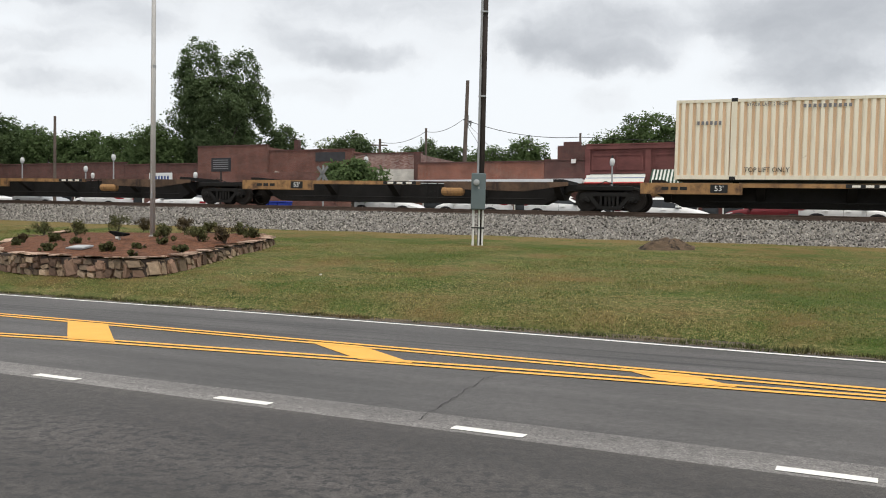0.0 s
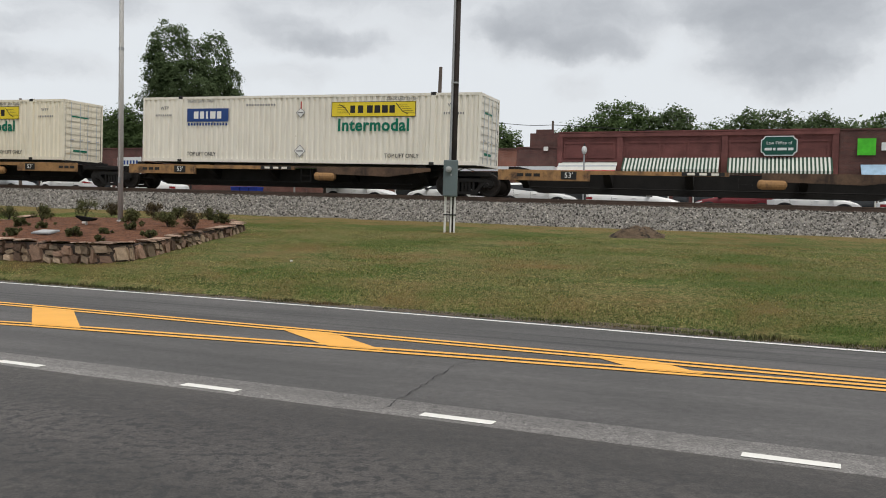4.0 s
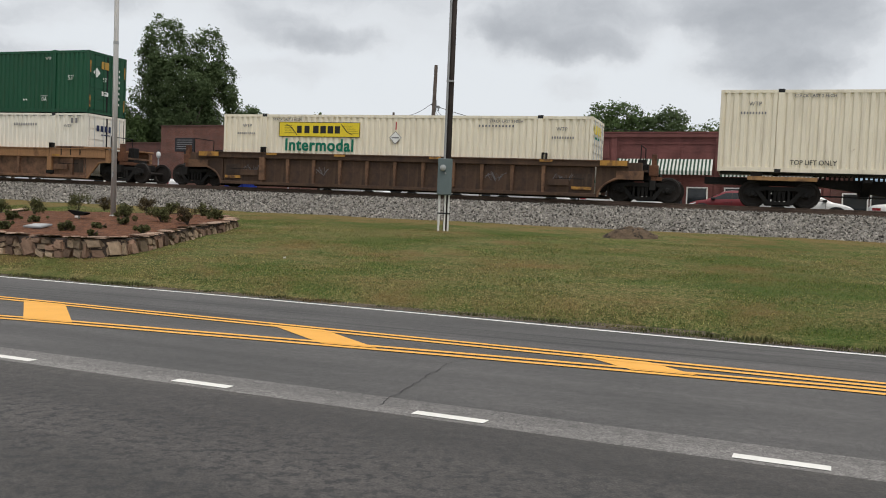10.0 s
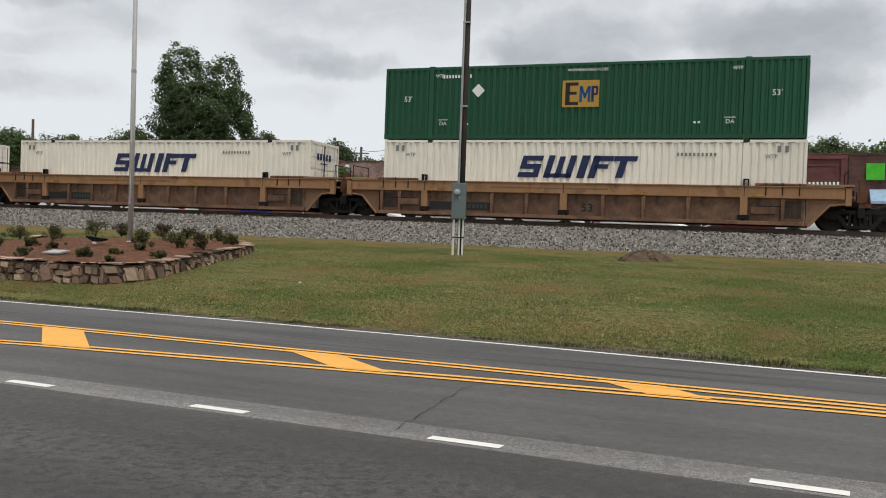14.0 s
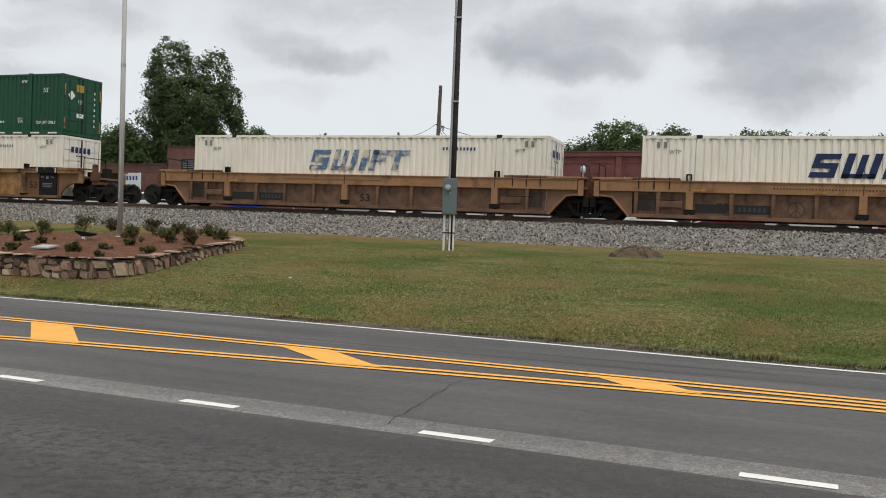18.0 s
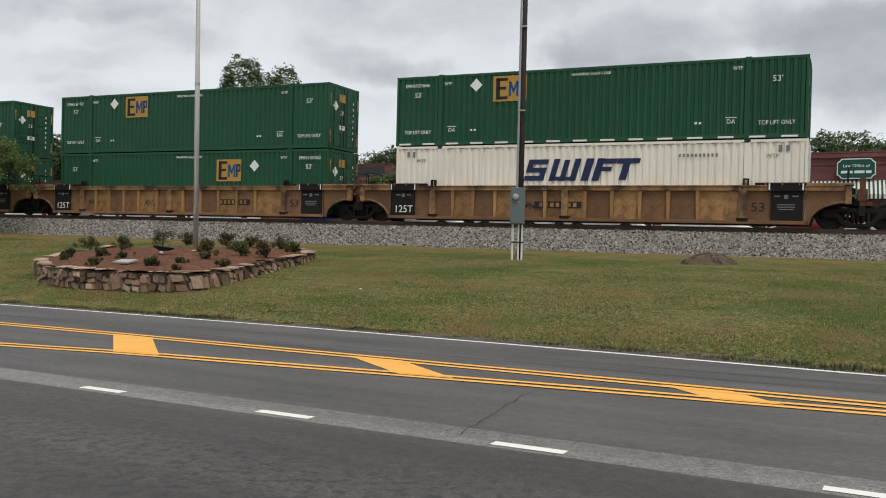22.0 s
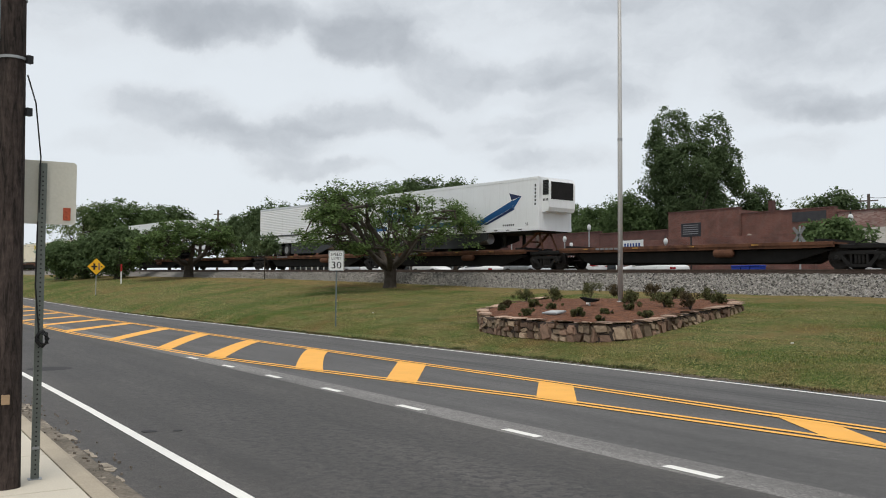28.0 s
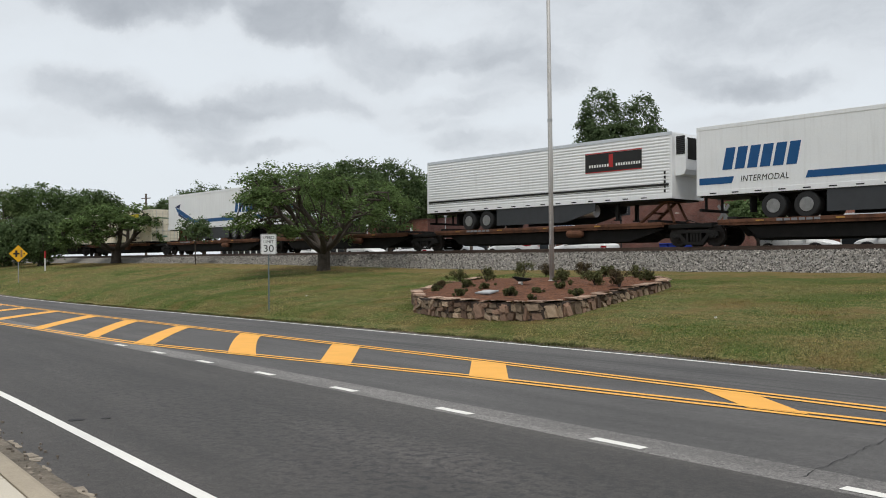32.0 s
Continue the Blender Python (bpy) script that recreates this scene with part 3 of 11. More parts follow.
US = [*range(-300, -100, 10), *range(-100, 61, 2), *range(70, 421, 50)]
road = strip("road", US, lambda u: 1.55 + kerb_v(u), lambda u: edge_v(u) + 0.34 + 0.1 * noise.noise((u * 0.7, 0, 0)), 0.0, M_ASPHALT, "dark grey asphalt road with a painted median", "road")
strip("near_lane", US, lambda u: 1.60 + kerb_v(u), lambda u: bend(u) + 6.14 + 0.03 * noise.noise((u * 0.5, 3, 0)), 0.003, M_LANE, "darker resurfaced near lane", "", road)
strip("worn_seam", US, lambda u: bend(u) + 6.14 + 0.03 * noise.noise((u * 0.5, 3, 0)), lambda u: bend(u) + 6.68 + 0.04 * noise.noise((u * 0.5, 7, 0)), 0.004, M_SEAM, "lighter worn strip of asphalt along the lane line", "", road)
FARY = [(-500, 9.85), (-45, 9.85), (-25, 9.95), (-12.9, 10.06), (-4.6, 9.97), (0.4, 9.91), (8, 9.85), (60, 9.8), (500, 9.8)]
NEARY = [(-500, 6.0), (-45, 5.75), (-32, 6.0), (-20.4, 6.66), (-13, 7.9), (-10.7, 8.38), (-4.2, 9.1), (-2.8, 9.23), (-1.2, 9.37), (0.4, 9.51), (8, 9.6), (60, 9.5), (500, 9.5)]


NEARW = [(-500, 1.6), (-60, 1.75), (-39, 1.97), (-23.3, 2.3), (-18, 2.46), (-12.7, 2.54), (-6.8, 2.57), (0, 2.6), (60, 2.7), (500, 2.7)]


def far_y(u):
    return lerp(FARY, u) + bend(u)


def near_y(u):
    return lerp(NEARY, u) + bend(u)


for nm, c in (("near_yellow_line", near_y), ("far_yellow_line", far_y)):
    for off in (-0.11, 0.11):
        strip(nm, US, lambda u: c(u) + off - 0.055, lambda u: c(u) + off + 0.055, 0.009, M_YELLOW, "double yellow painted line", "", road)
strip("edge_line", US, lambda u: edge_v(u) - 0.05, lambda u: edge_v(u) + 0.06, 0.009, M_WHITE, "white painted edge line", "", road)
strip("edge_line", US, lambda u: lerp(NEARW, u) - 0.055 + bend(u), lambda u: lerp(NEARW, u) + 0.055 + bend(u), 0.009, M_WHITE, "white painted edge line", "", road)


strip("verge", US, lambda u: edge_v(u) + 0.22 + 0.08 * noise.noise((u * 0.9, 2, 0)), lambda u: edge_v(u) + 1.0, 0.006, mat("verge_dirt", (0.125, 0.10, 0.075), 0.95, var=0.6, scale=2.5, fine=30, bump=1.0, bdist=0.03, spec=0.15, spots=((0.28, 0.24, 0.19), 9, 0.58, 0.66)), "narrow strip of dirt and grit beside the asphalt", "verge")


def dashes():
    me = None
    for i in range(-4, 9):
        u0 = -10.33 + 2.438 * i
        if me is None:
            bm = bmesh.new()
            bm.faces.new([bm.verts.new(c) for c in ((0, -0.06, 0), (0.62, -0.06, 0), (0.62, 0.06, 0), (0, 0.06, 0))])
            me = bpy.data.meshes.new("lane_dash")
            bm.to_mesh(me)
            bm.free()
        ob = placed("lane_dash", me, M_WHITE, road)
        ob.matrix_basis = Matrix.Translation(R2W(u0, 6.27, road_z(u0) + 0.009)) @ pose(0, 0, 0, 0, 0, -27.03 + math.degrees(math.atan((kerb_v(u0 + 1.525) - kerb_v(u0)) / 1.525)))


dashes()


def hatches():
    # where each bar leaves the far line and meets the near line
    bars_ = [(-2.64, -1.86, -1.93, -1.24), (-7.07, -6.18, -5.57, -4.86), (-11.89, -10.97, -10.01, -9.2), (-16.8, -15.65, -13.46, -12.66), (-21.5, -20.3, -16.35, -15.38), (-26.0, -25.0, -20.2, -19.3),
             (-30.9, -29.6, -23.6, -22.6), (-35.6, -34.3, -28.3, -27.3), (-41.2, -40.0, -34.6, -33.4)] + [(-46.8 - 5.7 * k, -45.5 - 5.7 * k, -40.2 - 5.7 * k, -39.0 - 5.7 * k) for k in range(8)]
    for k, (a0, a1, b0, b1) in enumerate(bars_):
        bm = bmesh.new()
        prev = None
        bow = 1.0 if k < 4 else 1.1
        for i in range(11):
            f = i / 10
            g = f ** bow
            row = []
            for p0, p1 in ((a0, b0), (a1, b1)):
                u = p0 + (p1 - p0) * g
                v = far_y(p0) + (near_y(p1) - far_y(p0)) * f
                row.append(bm.verts.new(R2W(u, v, road_z(u) + 0.007)))
            if prev:
                bm.faces.new((prev[0], row[0], row[1], prev[1]))
            prev = row
        part("median_hatch", bm, M_YELLOW, road, "broad yellow painted bar across the median")


hatches()


def pavement():
    strip("gutter", US, lambda u: kerb_v(u) + 1.64, lambda u: kerb_v(u) + 1.93 + 0.07 * noise.noise((u * 1.3, 0, 4)), 0.006, M_GUTTER, "gritty concrete gutter with dirt", "gutter")
    bm = bmesh.new()
    prev = None
    for u in US:
        z = road_z(u)
        ring = [bm.verts.new(R2W(u, v + kerb_v(u), z + h)) for v, h in ((1.74, -0.1), (1.72, 0.0), (1.665, 0.115), (1.63, 0.13), (1.49, 0.13), (1.49, -0.1))]
        if prev:
            for a, b, c, d in zip(prev, ring, ring[1:], prev[1:]):
                bm.faces.new((a, b, c, d))
        prev = ring
    bmesh.ops.recalc_face_normals(bm, faces=bm.faces)
    tagged(part("kerb", bm, M_KERB), "weathered tan concrete kerb", "kerb", kind="structure")
    side = thing("pavement", None, "pale concrete pavement slabs", "pavement", kind="structure")
    me = None
    for i in range(-40, 20):
        if me is None:
            me = bpy.data.meshes.new("slab")
            bm = mbox(0, 1.507, -2.4, 1.48, -0.1, 0.128, bevel=0.006)
            bm.to_mesh(me)
            bm.free()
        ob = placed("slab", me, M_CONC, side)
        u0 = -8.25 + 1.525 * i
        ob.matrix_basis = Matrix.Translation(R2W(u0, kerb_v(u0), road_z(u0))) @ pose(0, 0, 0, 0, 0, -27.03 + math.degrees(math.atan((kerb_v(u0 + 1.525) - kerb_v(u0)) / 1.525)))


pavement()


def gutter_details():
    """Broken pale edge of the gutter, a red paint mark, and dark spots on the lane."""
    rng = random.Random(31)
    bm = bmesh.new()
    u = -13.0
    while u < 2.5:
        w = rng.uniform(0.12, 0.6)
        if rng.random() < 0.55:
            d = rng.uniform(0.025, 0.075)
            v0 = 1.96 + 0.05 * noise.noise((u, 3.0, 0))
            n = max(3, int(w / 0.07))
            near = [(u + w * i / n, v0 - d * rng.uniform(0.2, 1.0)) for i in range(n + 1)]
            far = [(u + w * i / n, v0 + d * rng.uniform(0.1, 0.9)) for i in range(n + 1)]
            vs = [bm.verts.new(R2W(a, b + kerb_v(a), 0.010)) for a, b in near + far[::-1]]
            ex = bmesh.ops.extrude_face_region(bm, geom=[bm.faces.new(vs)])
            bmesh.ops.translate(bm, vec=(0, 0, -0.02), verts=[q for q in ex["geom"] if isinstance(q, bmesh.types.BMVert)])
        u += w + rng.uniform(0.02, 0.5)
    bmesh.ops.recalc_face_normals(bm, faces=bm.faces)
    tagged(part("gutter_chips", bm, mat("crumbled_concrete", (0.33, 0.28, 0.22), 0.95, var=0.4, scale=9, fine=60, bump=0.4)), "crumbled pale concrete chips along the gutter", "concrete chips", kind="stuff")
    tar = mat("tar_patch", (0.022, 0.021, 0.021), 0.7, var=0.3, scale=8)
    for u, v, r, n, lab in ((-18.52, 3.07, 0.42, 20, "dark iron manhole cover set in the lane"), (-9.83, 2.75, 0.085, 9, "small dark tar spot on the lane"), (-9.71, 3.04, 0.05, 9, "small dark tar spot on the lane")):
        bm = lathe(bmesh.new(), [(0.003, 0.0045), (r * 0.93, 0.004), (r, 0.0)], n=n)
        if n < 12:
            for w in bm.verts:
                w.co.xy *= 1 + 0.5 * noise.noise((w.co.x * 30, w.co.y * 30, u))
        ob = tagged(part("manhole_cover" if n > 12 else "tar_spot", bm, tar), lab, "manhole cover" if n > 12 else "tar spot")
        ob.matrix_basis = Matrix.Translation(R2W(u, v, 0.004))
    bm = lathe(bmesh.new(), [(0.002, 0.0035), (0.036, 0.003), (0.042, 0.0)], n=14)
    for v in bm.verts:
        v.co.x *= 1 + 0.5 * noise.noise((v.co.x * 40, v.co.y * 40, 1))
        v.co.y *= 0.55
    ob = tagged(part("paint_mark", bm, mat("red_spray_paint", (0.55, 0.16, 0.14), 0.8, var=0.4, scale=20)), "small red spray-paint mark on the pavement", "paint mark")
    ob.matrix_basis = pose(-5.785, 3.665, 0.1285)


gutter_details()


# ---- railway ----
def train_pose(s, y=0.0, h=0.0):
    p = TD * s + TN * (TRACK + y)
    return pose(p.x, p.y, rail_z(s) + h, 0, 0.802, -22.31)


def railway():
    rng = random.Random(5)
    # bed
    bm = bmesh.new()
    prev = None
    prof = ((-3.6, -1.0), (-3.25, -0.83), (-2.6, -0.55), (-1.9, -0.12), (-1.5, -0.03), (1.5, -0.03), (1.9, -0.12), (3.2, -0.8), (3.5, -1.0))
    for s in [*range(-400, -100, 10), *range(-100, 60, 1), *range(60, 300, 20)]:
        ring = []
        for k, (y, h) in enumerate(prof):
            j = 0.0 if k in (0, 4, 5, 8) else 0.07 * noise.noise((s * 0.35, y, 1))
            p = T2W(s, TRACK + y + j, rail_z(s) + h + j * 0.5)
            ring.append(bm.verts.new(p))
        if prev:
            for a, b, c, d in zip(prev, ring, ring[1:], prev[1:]):
                bm.faces.new((a, b, c, d))
        prev = ring
    bed = tagged(part("ballast_bed", bm, M_BALLAST, smooth=True), "bed of grey and white crushed ballast stone", "ballast", kind="structure")
    # loose stones on the near shoulder
    base = []
    for k in range(5):
        pts = []
        for a in range(6):
            v = Vector((rng.gauss(0, 1), rng.gauss(0, 1), rng.gauss(0, 0.8)))
            pts.append(v.normalized() * rng.uniform(0.8, 1.2))
        b = bmesh.new()
        for v in pts:
            b.verts.new(v)
        bmesh.ops.convex_hull(b, input=b.verts)
        loose = [v for v in b.verts if not v.link_faces]
        bmesh.ops.delete(b, geom=loose, context="VERTS")
        b.verts.index_update()
        base.append(([v.co.copy() for v in b.verts], [[v.index for v in f.verts] for f in b.faces]))
        b.free()
    verts, faces = [], []
    for i in range(52000):
        s = rng.uniform(-75, 14)
        t = rng.random()
        y = -1.55 - 1.95 * t
        h = lerp([(a, b) for a, b in prof[:5]], y)
        r = rng.uniform(0.024, 0.062)
        c = T2W(s, TRACK + y, rail_z(s) + h + 0.015)
        q = Euler((rng.uniform(0, 6), rng.uniform(0, 6), rng.uniform(0, 6))).to_matrix()
        vs, fs = base[i % 5]
        o = len(verts)
        sc = Vector((r, r * rng.uniform(0.7, 1.1), r * rng.uniform(0.6, 1)))
        verts += [c + q @ Vector((v.x * sc.x, v.y * sc.y, v.z * sc.z)) for v in vs]
        faces += [[o + a for a in f] for f in fs]
    me = bpy.data.meshes.new("ballast_stones")
    me.from_pydata(verts, [], faces)
    st = mat("ballast_stone", (0.27, 0.252, 0.226), 0.9, var=0.25, scale=8, fine=50, bump=0.3)
    nt = st.node_tree
    g = nt.nodes.new("ShaderNodeNewGeometry")
    r = nt.nodes.new("ShaderNodeMapRange")
    r.inputs["To Min"].default_value, r.inputs["To Max"].default_value = 0.14, 1.9
    link(nt, g.outputs["Random Per Island"], r.inputs["Value"])
    q = nt.nodes.new("ShaderNodeMixRGB"); q.blend_type = "MULTIPLY"; q.inputs[0].default_value = 1.0
    b = nt.nodes["Principled BSDF"]
    src = b.inputs["Base Color"].links[0].from_socket
    link(nt, src, q.inputs[1])
    link(nt, r.outputs[0], q.inputs[2])
    link(nt, q.outputs[0], b.inputs["Base Color"])
    tagged(placed("ballast_stones", me, st), "loose angular grey and white ballast stones on the shoulder", "ballast", kind="stuff")
    # rails
    rail = thing("railway_track", None, "rust-brown steel rails on dark timber sleepers", "track", kind="structure")
    sec = ((-0.075, 0), (0.075, 0), (0.075, 0.015), (0.012, 0.04), (0.012, 0.135), (0.037, 0.145), (0.037, 0.18), (-0.037, 0.18), (-0.037, 0.145), (-0.012, 0.135), (-0.012, 0.04), (-0.075, 0.015))
    for y in (-0.7525, 0.7525):
        bm = prism(bmesh.new(), [(a + y, b) for a, b in sec], -400, 260, "x")
        part("rail", bm, M_STEEL, rail)
    rail.matrix_basis = train_pose(0)
    me = None
    for i in range(-130, 30):
        if me is None:
            me = bpy.data.meshes.new("sleeper")
            bm = mbox(-0.115, 0.115, -1.3, 1.3, -0.16, 0.0, bevel=0.008)
            bm.to_mesh(me)
            bm.free()
        ob = placed("sleeper", me, M_TIE, rail)
        ob.matrix_basis = pose(i * 0.55, 0, 0)


railway()

# ---- the train ----
M_BLACK = mat("black_grimy_steel", (0.013, 0.012, 0.0115), 0.8, 0.1, var=0.5, scale=2, fine=20, bump=0.3)
M_WHEEL = mat("wheel_steel", (0.024, 0.020, 0.018), 0.7, 0.2, var=0.4, scale=5, fine=30)
M_SPINEYEL = mat("faded_yellow_deck", (0.34, 0.19, 0.082), 0.7, var=0.3, scale=1.2, fine=18, spots=((0.10, 0.06, 0.04), 1.6, 0.5, 0.66), streak=0.5)
M_SPINEBR = mat("brown_sill", (0.056, 0.038, 0.029), 0.75, var=0.4, scale=1.5, fine=20, spots=((0.035, 0.025, 0.02), 1.1, 0.48, 0.62), streak=0.4)
M_SPINEPL = mat("grimy_brown_plate", (0.125, 0.078, 0.052), 0.75, var=0.4, scale=1.5, fine=20, spots=((0.045, 0.03, 0.024), 1.1, 0.46, 0.62), streak=0.5)
M_RUST = mat("rusty_deck", (0.125, 0.056, 0.032), 0.85, var=0.4, scale=2, fine=25, spots=((0.06, 0.03, 0.02), 1.5, 0.5, 0.65))
M_WELLBR = mat("brown_well_paint", (0.19, 0.104, 0.064), 0.7, var=0.3, scale=0.8, fine=15, spots=((0.055, 0.033, 0.024), 0.9, 0.45, 0.7), streak=0.45, rnd=0.15)
M_WELLOR = mat("orange_well_paint", (0.315, 0.17, 0.085), 0.65, var=0.25, scale=0.9, fine=15, spots=((0.10, 0.05, 0.03), 1.2, 0.55, 0.75), streak=0.5)
M_WELLTAN = mat("tan_well_panel", (0.205, 0.108, 0.055), 0.7, var=0.3, scale=0.9, fine=15, spots=((0.11, 0.06, 0.035), 1.0, 0.5, 0.72), streak=0.5, rnd=0.25)
M_WELLYEL = mat("yellow_well_panel", (0.34, 0.19, 0.078), 0.65, var=0.25, scale=0.9, fine=15, spots=((0.12, 0.065, 0.03), 1.0, 0.5, 0.7), streak=0.5, rnd=0.2)
M_GOLDTOP = mat("grimy_gold_chord", (0.34, 0.195, 0.09), 0.7, var=0.35, scale=1.2, fine=15, spots=((0.075, 0.045, 0.03), 1.1, 0.45, 0.62), streak=0.5)
M_WELLDK = mat("dark_brown_well", (0.070, 0.041, 0.027), 0.7, var=0.35, scale=0.9, fine=15, spots=((0.04, 0.026, 0.022), 1.0, 0.5, 0.7), streak=0.4, rnd=0.15)
M_WELLRIB = mat("rusty_rib_paint", (0.165, 0.092, 0.055), 0.75, var=0.4, scale=1.5, fine=18, spots=((0.07, 0.04, 0.03), 1.6, 0.5, 0.66), rnd=0.2)
M_WORNYEL = mat("worn_orange_paint", (0.42, 0.22, 0.05), 0.65, var=0.3, scale=2, fine=18, spots=((0.12, 0.065, 0.04), 2.2, 0.48, 0.62))
M_SEAL = mat("black_door_seal", (0.016, 0.016, 0.017), 0.8, var=0.2)
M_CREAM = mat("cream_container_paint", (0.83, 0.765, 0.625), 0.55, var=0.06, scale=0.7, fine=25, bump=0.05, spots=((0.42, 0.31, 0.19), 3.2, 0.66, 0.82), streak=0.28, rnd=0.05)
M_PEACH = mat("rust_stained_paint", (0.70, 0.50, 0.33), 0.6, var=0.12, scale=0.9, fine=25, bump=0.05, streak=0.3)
M_IVORY = mat("ivory_container_paint", (0.83, 0.79, 0.70), 0.55, var=0.06, scale=0.7, fine=25, bump=0.05, spots=((0.42, 0.34, 0.24), 3.2, 0.68, 0.84), streak=0.22, rnd=0.04)
M_GREEN = mat("green_container_paint", (0.0125, 0.080, 0.041), 0.5, var=0.12, scale=0.6, fine=25, bump=0.05, spots=((0.03, 0.06, 0.04), 2.6, 0.66, 0.8), streak=0.12, rnd=0.10)
M_TRAILER = mat("white_trailer_panel", (0.80, 0.81, 0.82), 0.4, var=0.05, scale=0.6, fine=20, bump=0.03, streak=0.1)
M_NAVY = mat("navy_decal", (0.018, 0.028, 0.085), 0.5, var=0.15, scale=4)
M_GOLD = mat("gold_decal", (0.44, 0.26, 0.055), 0.5, var=0.1, scale=4)
M_DECALYEL = mat("yellow_decal", (0.80, 0.62, 0.04), 0.5, var=0.08, scale=4)
M_DECALBLK = mat("black_decal", (0.02, 0.02, 0.02), 0.5, var=0.1)
M_DECALGRN = mat("green_decal", (0.0, 0.16, 0.10), 0.5, var=0.1)
M_DECALBLU = mat("blue_decal", (0.02, 0.06, 0.22), 0.5, var=0.1)
M_MARTEN = mat("bright_blue_decal", (0.010, 0.078, 0.22), 0.45, var=0.08)
M_DECALWHT = mat("white_decal", (0.8, 0.8, 0.78), 0.5, var=0.06)
M_DECALGRY = mat("grey_decal", (0.20, 0.20, 0.21), 0.6, var=0.1)
M_DECALGRYBR = mat("worn_dark_decal", (0.07, 0.05, 0.04), 0.6, var=0.2)
M_REDDEC = mat("red_decal", (0.42, 0.03, 0.03), 0.5, var=0.08)
M_RUBBER = mat("tyre_rubber", (0.025, 0.025, 0.026), 0.85, var=0.2)
M_ALU = mat("aluminium", (0.62, 0.63, 0.64), 0.35, 0.9, var=0.1)
M_RIM = mat("dusty_truck_rim", (0.24, 0.24, 0.24), 0.5, 0.3, var=0.25, scale=6)
M_SKIRT = mat("grey_skirt", (0.045, 0.048, 0.053), 0.6, var=0.12)

L, W, H = 16.15, 2.59, 2.90
CACHE = {}


def once(key, make):
    """A mesh made once and shared."""
    if key not in CACHE:
        bm = make()
        me = bpy.data.meshes.new(key)
        bm.normal_update()
        bm.to_mesh(me)
        bm.free()
        CACHE[key] = me
    return CACHE[key]


def shared(key, make, name, material, parent, label=""):
    me = once(key + material.name, make)
    return placed(name, me, material, parent, label)


def corrugated(x0, x1, z0, z1, y, depth=0.04, pitch=0.262, sign=-1, tinged=False):
    """A trapezoid-ribbed wall in the plane y, ribs standing toward sign*y."""
    bm = bmesh.new()
    n = max(1, round((x1 - x0) / pitch))
    p = (x1 - x0) / n
    prof = []
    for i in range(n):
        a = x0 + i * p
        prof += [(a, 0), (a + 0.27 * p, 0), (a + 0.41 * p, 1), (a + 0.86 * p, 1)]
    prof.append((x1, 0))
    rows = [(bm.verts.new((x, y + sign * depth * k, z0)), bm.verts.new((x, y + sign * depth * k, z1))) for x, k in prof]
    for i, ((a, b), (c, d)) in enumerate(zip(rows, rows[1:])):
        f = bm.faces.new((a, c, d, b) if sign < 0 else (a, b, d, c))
        # low flats and one flank of each rib take the second, peach material
        f.material_index = 1 if tinged and i % 4 in (0, 3) else 0
    return bm


